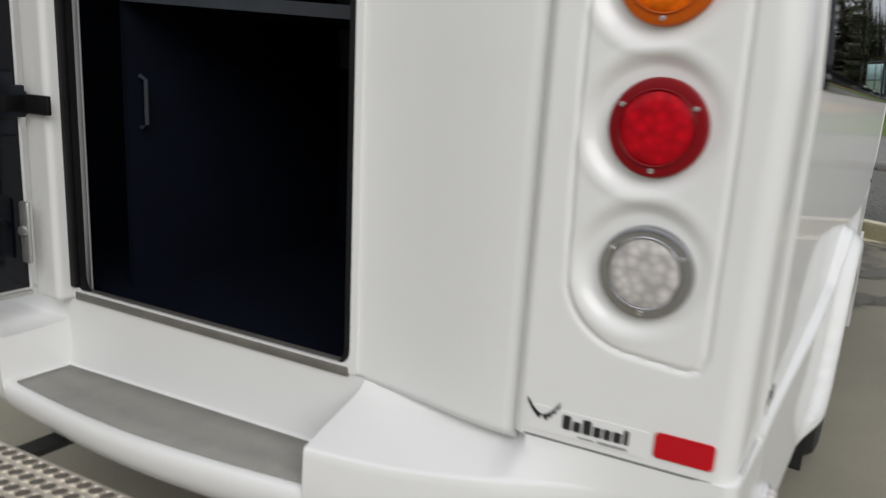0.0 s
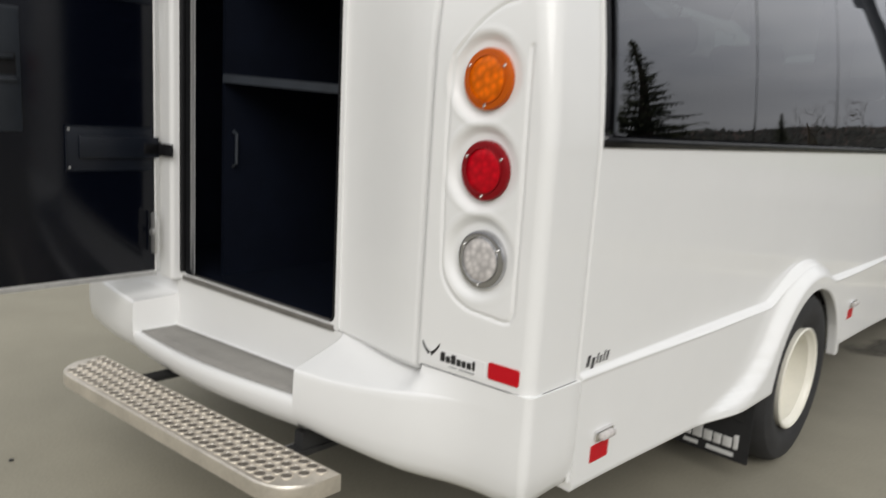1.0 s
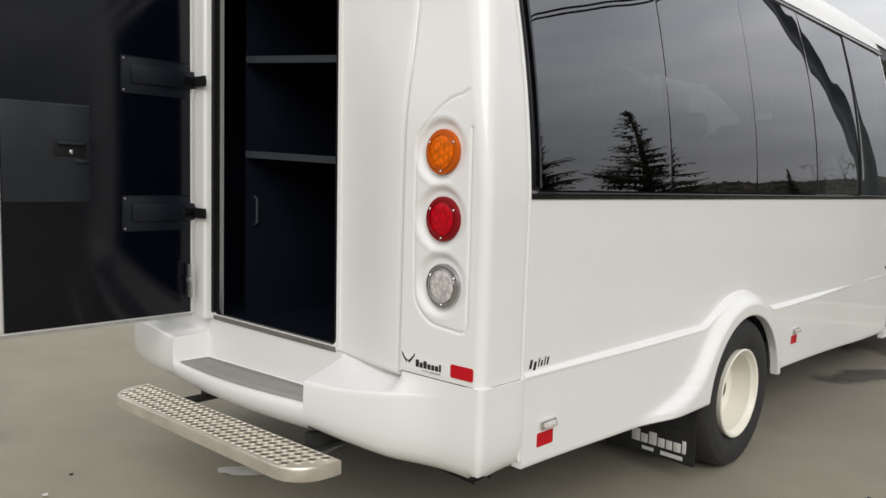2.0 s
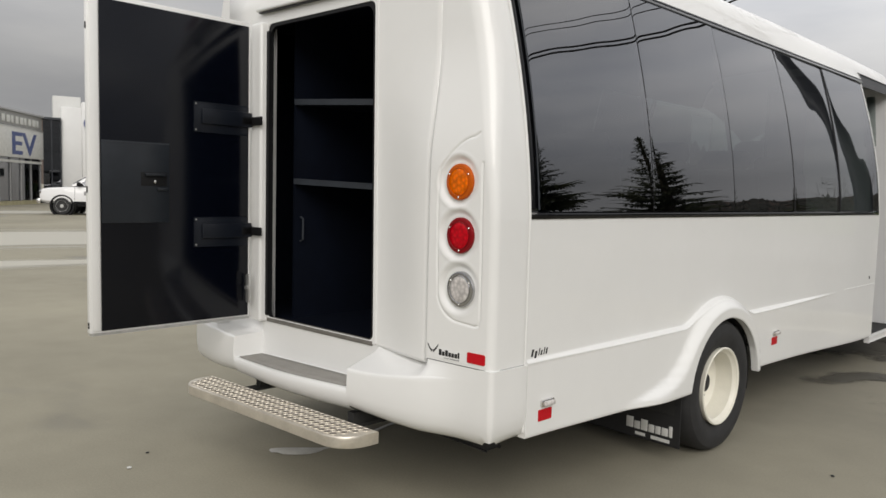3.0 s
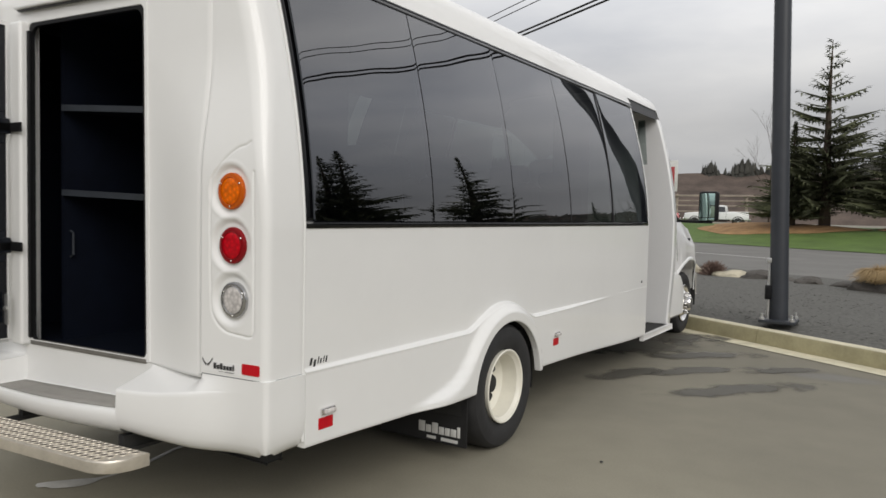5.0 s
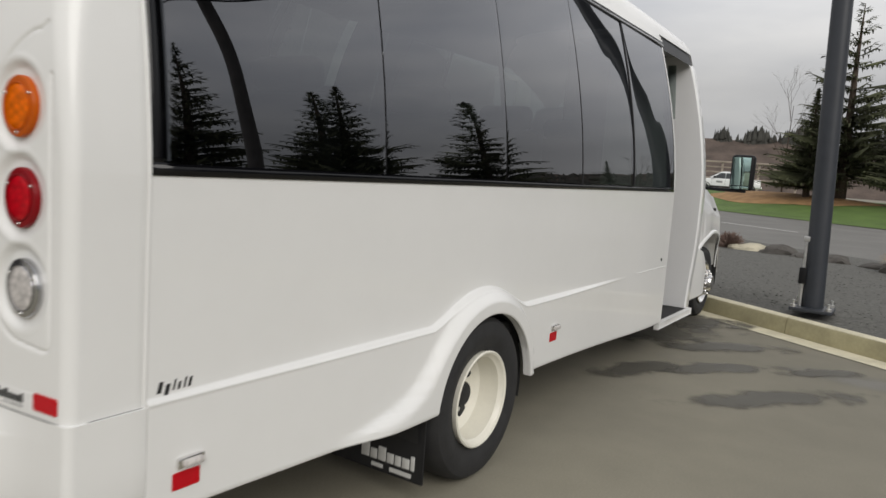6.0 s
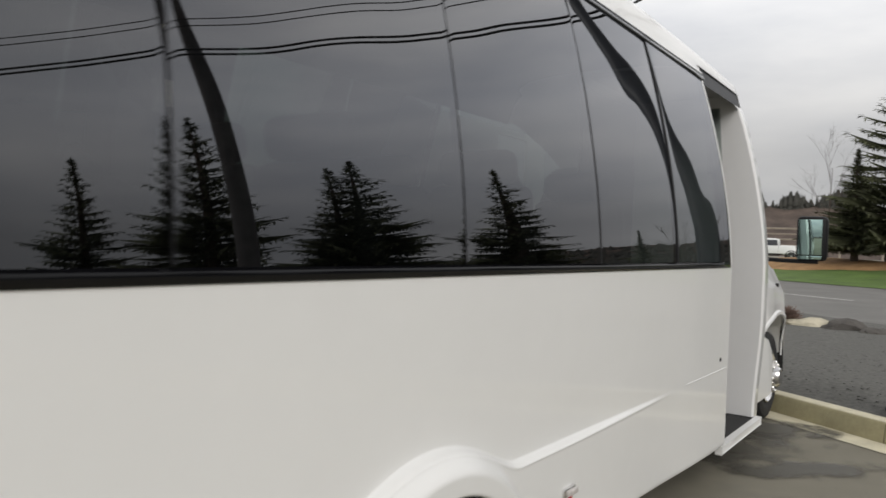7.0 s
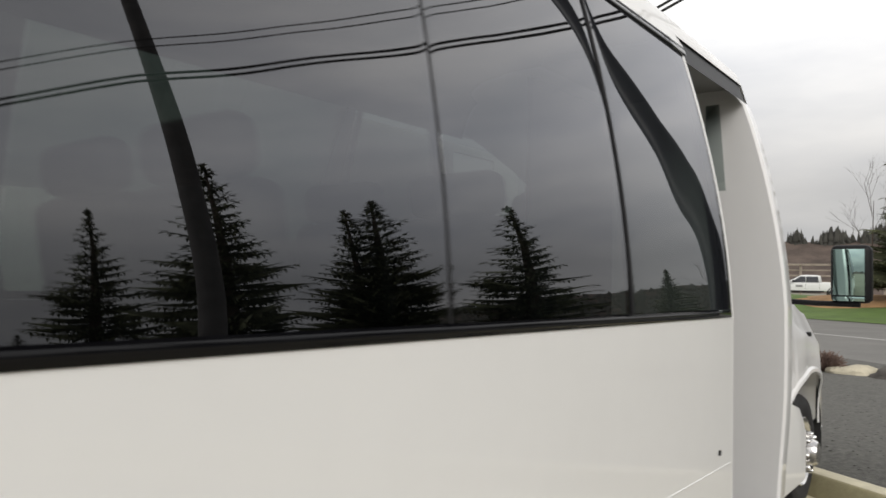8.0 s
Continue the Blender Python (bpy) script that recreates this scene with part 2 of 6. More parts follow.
def two_tone(m, low, high):
    """Old and young sprays of one crown differ in tone."""
    n, l = m.node_tree.nodes, m.node_tree.links
    p = n["Principled BSDF"]
    base = p.inputs["Base Color"].links[0].from_socket
    geo, rng, hsv = n.new("ShaderNodeNewGeometry"), n.new("ShaderNodeMapRange"), n.new("ShaderNodeHueSaturation")
    rng.inputs["To Min"].default_value, rng.inputs["To Max"].default_value = low, high
    l.new(geo.outputs["Random Per Island"], rng.inputs["Value"])
    l.new(rng.outputs["Result"], hsv.inputs["Value"])
    l.new(base, hsv.inputs["Color"])
    l.new(hsv.outputs["Color"], p.inputs["Base Color"])


two_tone(NEEDLES, 0.55, 1.75)
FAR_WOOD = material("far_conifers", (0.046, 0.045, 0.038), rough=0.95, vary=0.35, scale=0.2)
FAR_HILL = material("far_bare_woods", (0.088, 0.066, 0.054), rough=1.0, vary=0.45, scale=0.12)
DRY_SHRUB = material("dry_brown_shrub", (0.20, 0.140, 0.115), rough=0.95, vary=0.35, scale=9)
DRY_GRASS = material("dry_tan_grass", (0.42, 0.30, 0.15), rough=0.9, vary=0.3, scale=6)
TIMBER = material("weathered_timber", (0.34, 0.29, 0.24), rough=0.9, vary=0.25, scale=1.5)
WOOD_POLE = material("weathered_wood_pole", (0.070, 0.066, 0.066), rough=0.9, vary=0.3, scale=4, bump=0.006, bump_scale=40)
CABLE = material("black_cable", (0.012, 0.012, 0.013), rough=0.6, vary=0.1, scale=5)
WALL_WHITE = material("white_cladding", (0.74, 0.74, 0.73), rough=0.5, vary=0.04, scale=0.4)
WALL_GREY = material("grey_cladding", (0.34, 0.34, 0.34), rough=0.5, vary=0.06, scale=0.5)
SHOP_GLASS = tinted_glass("showroom_glass", (0.22, 0.24, 0.25), 1.5)
SIGN_BLUE = material("blue_sign", (0.035, 0.060, 0.20), rough=0.4, vary=0.05, scale=2)
CAR_WHITE = material("white_car_paint", (0.76, 0.76, 0.76), rough=0.35, vary=0.02, scale=2, coat=0.8)
CAR_RED = material("red_truck_paint", (0.36, 0.03, 0.03), rough=0.35, vary=0.04, scale=2, coat=0.8)


def asphalt_lot():
    """Parking lot asphalt: fine aggregate, broad tone, wet darker patches with more gloss."""
    m = material("lot_asphalt", (0.283, 0.262, 0.200), rough=0.85, vary=0.18, scale=0.35, bump=0.0012, bump_scale=280)
    n, l = m.node_tree.nodes, m.node_tree.links
    p = n["Principled BSDF"]
    base = p.inputs["Base Color"].links[0].from_socket
    co = n.new("ShaderNodeTexCoord")
    speck = n.new("ShaderNodeTexNoise")
    speck.inputs["Scale"].default_value, speck.inputs["Detail"].default_value = 90.0, 4.0
    l.new(co.outputs["Object"], speck.inputs["Vector"])
    sr = n.new("ShaderNodeMapRange")
    sr.inputs["From Min"].default_value, sr.inputs["From Max"].default_value = 0.3, 0.7
    sr.inputs["To Min"].default_value, sr.inputs["To Max"].default_value = 0.93, 1.06
    l.new(speck.outputs["Fac"], sr.inputs["Value"])
    mul = n.new("ShaderNodeMix")
    mul.data_type, mul.blend_type = "RGBA", "MULTIPLY"
    mul.inputs[0].default_value = 1.0
    l.new(base, mul.inputs[6])
    l.new(sr.outputs["Result"], mul.inputs[7])
    # damp marks
    mp = n.new("ShaderNodeMapping")
    mp.inputs["Scale"].default_value = (0.55, 0.9, 1.0)
    mp.inputs["Rotation"].default_value = (0, 0, radians(-48))
    l.new(co.outputs["Object"], mp.inputs["Vector"])
    wet = n.new("ShaderNodeTexNoise")
    wet.inputs["Scale"].default_value, wet.inputs["Detail"].default_value = 0.55, 5.0
    l.new(mp.outputs["Vector"], wet.inputs["Vector"])
    wr = n.new("ShaderNodeMapRange")
    wr.inputs["From Min"].default_value, wr.inputs["From Max"].default_value = 0.63, 0.69
    l.new(wet.outputs["Fac"], wr.inputs["Value"])
    damp = n.new("ShaderNodeMix")
    damp.data_type, damp.blend_type = "RGBA", "MULTIPLY"
    damp.inputs[7].default_value = (0.62, 0.62, 0.64, 1)
    l.new(wr.outputs["Result"], damp.inputs[0])
    l.new(mul.outputs[2], damp.inputs[6])
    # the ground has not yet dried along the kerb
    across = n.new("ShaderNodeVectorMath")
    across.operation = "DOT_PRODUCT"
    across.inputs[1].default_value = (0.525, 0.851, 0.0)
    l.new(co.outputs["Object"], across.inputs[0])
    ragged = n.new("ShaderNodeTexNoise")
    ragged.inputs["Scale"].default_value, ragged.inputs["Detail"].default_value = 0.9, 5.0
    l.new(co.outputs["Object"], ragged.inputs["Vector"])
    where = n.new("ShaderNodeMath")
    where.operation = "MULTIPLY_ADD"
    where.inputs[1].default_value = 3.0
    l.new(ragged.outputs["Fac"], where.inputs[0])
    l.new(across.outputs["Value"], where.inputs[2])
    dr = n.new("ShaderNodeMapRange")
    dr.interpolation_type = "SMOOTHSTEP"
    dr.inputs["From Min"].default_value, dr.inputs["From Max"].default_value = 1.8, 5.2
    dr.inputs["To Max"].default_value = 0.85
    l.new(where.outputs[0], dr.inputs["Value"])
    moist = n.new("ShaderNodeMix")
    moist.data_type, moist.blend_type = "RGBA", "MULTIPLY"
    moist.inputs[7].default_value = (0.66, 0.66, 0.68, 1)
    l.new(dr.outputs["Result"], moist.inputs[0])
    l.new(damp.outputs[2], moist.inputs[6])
    l.new(moist.outputs[2], p.inputs["Base Color"])
    rr = n.new("ShaderNodeMapRange")
    rr.inputs["To Min"].default_value, rr.inputs["To Max"].default_value = 0.85, 0.45
    l.new(wr.outputs["Result"], rr.inputs["Value"])
    l.new(rr.outputs["Result"], p.inputs["Roughness"])
    return m


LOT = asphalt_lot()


def damp_stain():
    """A damp stain with ragged, soft edges: each stain fades out towards the rim of its own sheet."""
    m = material("damp_asphalt", (0.098, 0.092, 0.075), rough=0.55, vary=0.14, scale=3)
    n, l = m.node_tree.nodes, m.node_tree.links
    co = n.new("ShaderNodeTexCoord")
    mp = n.new("ShaderNodeMapping")
    mp.inputs["Location"].default_value = (-1, -1, 0)
    mp.inputs["Scale"].default_value = (2, 2, 0)
    ln = n.new("ShaderNodeVectorMath")
    ln.operation = "LENGTH"
    rough_edge = n.new("ShaderNodeTexNoise")
    rough_edge.inputs["Scale"].default_value, rough_edge.inputs["Detail"].default_value = 3.6, 4.0
    add = n.new("ShaderNodeMath")
    add.operation = "MULTIPLY_ADD"
    add.inputs[1].default_value = 1.35
    rng = n.new("ShaderNodeMapRange")
    rng.interpolation_type = "SMOOTHSTEP"
    rng.inputs["From Min"].default_value, rng.inputs["From Max"].default_value = 0.98, 1.42
    rng.inputs["To Min"].default_value, rng.inputs["To Max"].default_value = 0.8, 0.0
    clear = n.new("ShaderNodeBsdfTransparent")
    mix = n.new("ShaderNodeMixShader")
    l.new(co.outputs["Generated"], mp.inputs["Vector"])
    l.new(mp.outputs["Vector"], ln.inputs[0])
    l.new(co.outputs["Object"], rough_edge.inputs["Vector"])
    l.new(rough_edge.outputs["Fac"], add.inputs[0])
    l.new(ln.outputs["Value"], add.inputs[2])
    l.new(add.outputs[0], rng.inputs["Value"])
    l.new(rng.outputs["Result"], mix.inputs[0])
    l.new(clear.outputs["BSDF"], mix.inputs[1])
    l.new(n["Principled BSDF"].outputs["BSDF"], mix.inputs[2])
    l.new(mix.outputs["Shader"], n["Material Output"].inputs["Surface"])
    return m


DAMP = damp_stain()


# ---- mesh tools ----
def mesh_of(name, data, mat, smooth=35):
    me = bpy.data.meshes.new(name)
    if isinstance(data, bmesh.types.BMesh):
        bmesh.ops.recalc_face_normals(data, faces=data.faces)
        data.to_mesh(me)
        data.free()
    else:
        me.from_pydata([tuple(v) for v in data[0]], [], [tuple(f) for f in data[1]])
        me.validate()
    me.update()
    for p in me.polygons:
        p.use_smooth = True
    if smooth is not None:
        me.set_sharp_from_angle(angle=radians(smooth))
    me.materials.append(mat)
    return me


def world_of(ob):
    if ob is None:
        return Matrix.Identity(4)
    return world_of(ob.parent) @ (ob.matrix_parent_inverse if ob.parent else Matrix.Identity(4)) @ ob.matrix_basis


def part(name, data, mat, parent, label="", smooth=35):
    """One mesh object, given in world metres, under a thing or part."""
    ob = new(name, data if isinstance(data, bpy.types.Mesh) else mesh_of(name, data, mat, smooth))
    ob.parent = parent
    if parent:
        ob.matrix_parent_inverse = world_of(parent).inverted()
    return tagged(ob, label)


def thing(name, at, label, category, group="", kind=""):
    ob = new(name)
    ob.empty_display_size = 0.2
    ob.matrix_basis = Matrix.Translation(at)
    return tagged(ob, label, category, group, kind)


def solid(name, data, mat, label, category, group="", kind="", smooth=35):
    ob = new(name, mesh_of(name, data, mat, smooth))
    return tagged(ob, label, category, group, kind)


def flip(data):
    return data[0], [tuple(reversed(f)) for f in data[1]]


def mirror_x(data, about):
    return [(2 * about - x, y, z) for x, y, z in data[0]], [tuple(reversed(f)) for f in data[1]]


def joined(*many):
    v, f = [], []
    for a, b in many:
        k = len(v)
        v += list(a)
        f += [tuple(i + k for i in q) for q in b]
    return v, f


def moved(data, m):
    return [tuple(m @ Vector(p)) for p in data[0]], data[1]


def grid(rows, wrap=False, keep=None):
    """Faces over rows of points of equal length."""
    n = len(rows[0])
    v = [p for r in rows for p in r]
    f = []
    for i in range(len(rows) - 1):
        for j in range(n if wrap else n - 1):
            if keep is None or keep(i, j):
                a, b = i * n + j, i * n + (j + 1) % n
                f.append((a, b, b + n, a + n))
    return v, f


def loft(sections, caps=True):
    v, f = grid(sections, wrap=True)
    n = len(sections[0])
    if caps:
        f = f + [tuple(reversed(range(n))), tuple(range(len(v) - n, len(v)))]
    return v, f


def box(x0, x1, y0, y1, z0, z1, bevel=0.0, seg=2, m=None):
    bm = bmesh.new()
    bmesh.ops.create_cube(bm, size=1.0)
    for v in bm.verts:
        v.co = Vector(((x0 + x1) / 2 + v.co.x * (x1 - x0), (y0 + y1) / 2 + v.co.y * (y1 - y0), (z0 + z1) / 2 + v.co.z * (z1 - z0)))
    if bevel:
        bmesh.ops.bevel(bm, geom=list(bm.edges), offset=bevel, segments=seg, profile=0.5, affect="EDGES", clamp_overlap=True)
    bm.verts.ensure_lookup_table()
    bm.normal_update()
    v = [tuple((m @ q.co) if m else q.co) for q in bm.verts]
    f = [tuple(q.index for q in p.verts) for p in bm.faces]
    bm.free()
    return v, f


def lathe(profile, seg=32, m=None, caps=True):
    """profile: (radius, height) pairs, turned about z; m places it."""
    rows = [[(r * math.cos(2 * math.pi * k / seg), r * math.sin(2 * math.pi * k / seg), h) for k in range(seg)] for r, h in profile]
    d = grid(rows, wrap=True)
    if caps:
        d = d[0], d[1] + [tuple(reversed(range(seg))), tuple(range(len(d[0]) - seg, len(d[0])))]
    return moved(d, m) if m else d


def tube(points, r, seg=10):
    pts = [Vector(p) for p in points]
    rows = []
    for i, p in enumerate(pts):
        d = (pts[min(i + 1, len(pts) - 1)] - pts[max(i - 1, 0)]).normalized()
        a = d.cross(Vector((0, 0, 1)) if abs(d.z) < 0.95 else Vector((1, 0, 0))).normalized()
        b = d.cross(a)
        rr = r[i] if isinstance(r, (list, tuple)) else r
        rows.append([tuple(p + rr * (math.cos(2 * math.pi * k / seg) * a + math.sin(2 * math.pi * k / seg) * b)) for k in range(seg)])
    return loft(rows)


def prism(outline, axis, a, b):
    """An outline of (u, v) pushed along an axis from a to b."""
    def at(u, v, w):
        return {"x": (w, u, v), "y": (u, w, v), "z": (u, v, w)}[axis]
    n = len(outline)
    v = [at(p, q, a) for p, q in outline] + [at(p, q, b) for p, q in outline]
    f = [tuple(range(n)), tuple(range(2 * n - 1, n - 1, -1))] + [(i, i + n, (i + 1) % n + n, (i + 1) % n) for i in range(n)]
    bm = bmesh.new()
    vs = [bm.verts.new(p) for p in v]
    for q in f:
        bm.faces.new([vs[i] for i in q])
    return bm


def rounded(u0, u1, v0, v1, r, seg=5):
    out = []
    for cu, cv, a in ((u1 - r, v1 - r, 0), (u0 + r, v1 - r, 90), (u0 + r, v0 + r, 180), (u1 - r, v0 + r, 270)):
        for k in range(seg + 1):
            t = radians(a + 90 * k / seg)
            out.append((cu + r * math.cos(t), cv + r * math.sin(t)))
    return out


def step(e0, e1, x):
    t = min(1.0, max(0.0, (x - e0) / (e1 - e0)))
    return t * t * (3 - 2 * t)


def lerp(a, b, t):
    return a + (b - a) * t


def spread(a, b, n):
    return [a + (b - a) * i / (n - 1) for i in range(n)]


def curve_at(table, x):
    for (x0, y0), (x1, y1) in zip(table, table[1:]):
        if x <= x1 or (x1, y1) == table[-1]:
            t = min(1.0, max(0.0, (x - x0) / (x1 - x0)))
            return lerp(y0, y1, t * t * (3 - 2 * t))

# ---- the ground ----
ALONG, ACROSS = Vector((0.851, -0.525, 0)), Vector((0.525, 0.851, 0))


def lot(s, n, z=0.0):
    """A place from metres along and across the kerb and road."""
    p = ALONG * s + ACROSS * n
    return (p.x, p.y, z)


def strip(n0, n1, z0, z1, s0=-160, s1=160, cuts=40, rise=None, ncuts=2):
    rows = []
    for n in spread(n0, n1, ncuts):
        rows.append([lot(s, n, (lerp(z0, z1, (n - n0) / (n1 - n0)) if rise is None else rise(s, n))) for s in spread(s0, s1, cuts)])
    return flip(grid(rows))


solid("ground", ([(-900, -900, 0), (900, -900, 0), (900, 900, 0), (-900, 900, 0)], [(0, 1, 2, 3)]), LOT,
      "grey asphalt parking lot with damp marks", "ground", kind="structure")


# ---- the shuttle bus ----
XL = -2.27          # left side of the body
CX = XL / 2
Y_CAP = 0.205       # seam between rear cap and side wall
Y_DOOR, Y_JAMB = 4.70, 5.61
Z_BELT, Z_WIN, Z_TOP = 0.744, 1.308, 2.42
WHEEL_Y, WHEEL_R = 1.866, 0.366

bus = thing("shuttle_bus", (CX, 3.4, 0), "white shuttle bus with dark tinted windows and its rear door open", "bus")


def side_x(z):
    """How far the side leans in above the window sill."""
    d = max(0.0, z - Z_WIN)
    return -0.0513 * d - 0.153 * d * d + 0.0204 * d ** 3


def roof_section():
    """Right gutter over the roof to the left gutter: (x, z)."""
    x0 = side_x(Z_TOP)
    right = [(x0, Z_TOP), (-0.243, 2.495), (-0.268, 2.568), (-0.314, 2.628), (-0.398, 2.670), (-0.56, 2.692), (-0.80, 2.703), (CX, 2.707)]
    return right + [(XL - x, z) for x, z in reversed(right[:-1])]


# side wall below the windows
ARCH_Y, ARCH_R, ARCH_Z = 1.888, 0.412, 0.338


def skirt_bottom(y):
    return curve_at([(0.0, 0.423), (1.4, 0.394), (2.3, 0.385), (4.7, 0.295), (5.0, 0.29)], y)


def belt_line(y):
    d = abs(y - ARCH_Y)
    hump = ARCH_Z + math.sqrt(max(0.0, 0.526 ** 2 - d * d)) if d < 0.526 else 0.0
    a, b = Z_BELT, hump
    k = 0.10
    h = max(0.0, min(1.0, 0.5 + 0.5 * (b - a) / k))
    return lerp(a, b, h) + k * h * (1 - h)


# width of the flare behind the wheel, by height: it runs out into a long foot along the skirt
FLARE = [(0.36, 0.62), (0.425, 0.56), (0.449, 0.43), (0.470, 0.30), (0.505, 0.21), (0.55, 0.155), (0.61, 0.125), (0.70, 0.115), (0.80, 0.115)]


def side_bulge(y, z):
    zb = belt_line(y)
    fade = 1 - step(3.35, 3.86, y)
    skirt = 0.026 * lerp(0.42, 1.0, step(0.2, 1.1, y)) * step(-0.002, 0.018, zb - z) * (1 - step(2.5, 3.86, y))
    lip = 0.0035 * math.exp(-((zb - z - 0.012) / 0.007) ** 2) * fade
    dy, dz = y - ARCH_Y, z - ARCH_Z
    d = math.hypot(dy, max(0.0, dz)) - ARCH_R
    width = curve_at(FLARE, z) if dy < 0 else lerp(0.115, 0.080, 1 - step(0.4, 0.6, z))
    flare = 0.046 * (1 - step(0.42 * width, width, d)) if d > -0.05 else 0.046
    return skirt + lip + flare


def side_lower():
    ys = sorted(set([round(Y_CAP + 0.0012 + i * 0.04, 4) for i in range(int((Y_DOOR - Y_CAP) / 0.04) + 1)] + [round(ARCH_Y + d, 4) for d in spread(-0.60, 0.60, 73)]
                    + [ARCH_Y - ARCH_R, ARCH_Y - ARCH_R + 0.004, ARCH_Y + ARCH_R - 0.004, ARCH_Y + ARCH_R, Y_DOOR]))
    keep = []
    for y in ys:
        if Y_CAP + 0.001 <= y <= Y_DOOR and (not keep or y - keep[-1] > 0.006 or abs(abs(y - ARCH_Y) - ARCH_R) < 0.0045):
            keep.append(y)
    ys = keep
    rows = []
    for y in ys:
        d = abs(y - ARCH_Y)
        low = skirt_bottom(y)
        if d < ARCH_R - 0.002:
            low = ARCH_Z + math.sqrt(ARCH_R ** 2 - d * d)
        row = [(side_bulge(y, low + 0.004) - 0.022, y, low + 0.001), (side_bulge(y, low + 0.004) - 0.004, y, low)]
        zb = belt_line(y)
        zs = spread(low + 0.006, zb - 0.052, 26) + spread(zb - 0.048, zb + 0.012, 24) + spread(zb + 0.018, max(zb + 0.05, 0.95), 10) + spread(0.97, Z_WIN, 5)
        row += [(side_bulge(y, z), y, z) for z in zs]
        rows.append(row)
    rows = [[(x - 0.02, y, z) for x, y, z in rows[0]]] + rows + [[(x - 0.02, y, z) for x, y, z in rows[-1]]]
    return grid(rows)


skin = flip(side_lower())
inner = [(x - 0.02, y, z) for x, y, z in skin[0]], [tuple(reversed(f)) for f in skin[1]]
wall = part("right_side_wall", joined(skin, inner), WHITE, bus, "smooth white lower side with moulded wheel arch")


def left_lower():
    rows = [[(XL, y, z) for z in (0.36, 0.8, Z_WIN)] for y in (Y_CAP, 3.0, 6.6)]
    return grid(rows)


wall = part("left_side_wall", left_lower(), WHITE, bus)
thick = wall.modifiers.new("thickness", "SOLIDIFY")
thick.thickness, thick.offset = 0.03, 1.0
part("inner_lining", box(XL + 0.034, XL + 0.044, 0.96, 5.72, 0.68, Z_WIN - 0.004), SEAT, bus, "dark inner lining of the far wall")
part("left_front_wall", joined(box(XL, XL + 0.03, 4.684, 5.76, Z_WIN, 2.40), box(XL, XL + 0.03, 5.76, 6.6, Z_WIN, 1.62), box(XL, XL + 0.03, 5.76, 6.6, 2.34, 2.40), box(XL, XL + 0.03, 6.26, 6.6, 1.62, 2.34)), WHITE, bus)

# wheel arch liner and chassis
liner = [[(x, ARCH_Y + 0.44 * math.cos(a), ARCH_Z + 0.44 * math.sin(a)) for a in [radians(q) for q in spread(-10, 190, 25)]] for x in (0.0, -0.62)]
part("wheel_arch_liner", grid(liner), UNDER, bus)
part("chassis", joined(box(-0.62, -0.74, 0.1, 4.6, 0.42, 0.58), box(XL + 0.62, XL + 0.74, 0.1, 7.6, 0.42, 0.58), box(-0.5, XL + 0.5, 1.78, 1.92, 0.32, 0.46, 0.04),
                       box(-0.3, XL + 0.3, 2.6, 4.3, 0.40, 0.56, 0.03)), UNDER, bus, "dark steel chassis rails and axle")
# two unseen boxes, added to deepen the shade under the bus
part("under_floor_box", box(-0.78, -1.62, 0.42, 1.28, 0.27, 0.54, 0.04, 3), UNDER, bus, "dark box under the floor, added to darken the ground below")
part("rear_under_box", box(-0.16, XL + 0.16, 0.16, 0.24, 0.34, 0.56, 0.01), UNDER, bus)
part("floor_pan", box(-0.02, XL + 0.02, 0.10, 4.68, 0.60, 0.66), UNDER, bus)

# roof
sec = roof_section()
door_sec = [(sec[1][0], sec[1][1] - 0.004)] + sec[1:]
rows = [[(x, y, Z_TOP + (z - Z_TOP) * k) for x, z in sec] for y, k in ((0.30, 1.0), (1.2, 1.0), (2.4, 1.0), (3.4, 0.99), (4.1, 0.96), (4.70, 0.92))]
rows += [[(x, y, Z_TOP + (z - Z_TOP) * k) for x, z in door_sec] for y, k in ((4.704, 0.92), (5.2, 0.87), (5.62, 0.82))]
rows += [[(lerp(x, CX, 0.03), 5.80, z - 0.06 - 0.2 * (z - Z_TOP)) for x, z in sec], [(lerp(x, CX, 0.10), 6.10, z - 0.20 - 0.3 * (z - Z_TOP)) for x, z in sec],
         [(lerp(x, CX, 0.18), 6.45, z - 0.42 - 0.4 * (z - Z_TOP)) for x, z in sec]]
roof = part("roof", flip(grid(rows)), WHITE, bus, "white moulded roof with rounded shoulders")


# windows of the right side: one curved pane after another, in a black band
PANES = [0.245, 1.118, 1.998, 2.872, 3.742, 4.640]


def pane(y0, y1, z0=1.338, z1=2.392, out=0.012, turn=0.0, bend=0.0, rear_lip=0.0, front_lip=0.0, upright=0.0):
    rows = []
    ys = [y0 + 0.004 + d for d in (0.0, 0.004, 0.008, 0.013, 0.019, 0.027, 0.038, 0.055, 0.08)]
    ys += spread(y0 + 0.12, y1 - 0.12, 12) + [y0 + y1 - y for y in reversed(ys)]
    for y in ys:
        t = (y - y0) / (y1 - y0) * 2 - 1
        curl = -0.00022 * math.exp(-min(y - y0 - 0.004, y1 - 0.004 - y) / 0.012) - rear_lip * math.exp(-(y - y0) / 0.035) - front_lip * math.exp(-(y1 - y) / 0.035)
        rows.append([(side_x(z) + out + upright * (z - z0) ** 2 + turn * t + bend * (1 - t * t) + curl, y, z) for z in spread(z0, z1, 25)])
    return flip(grid(rows))


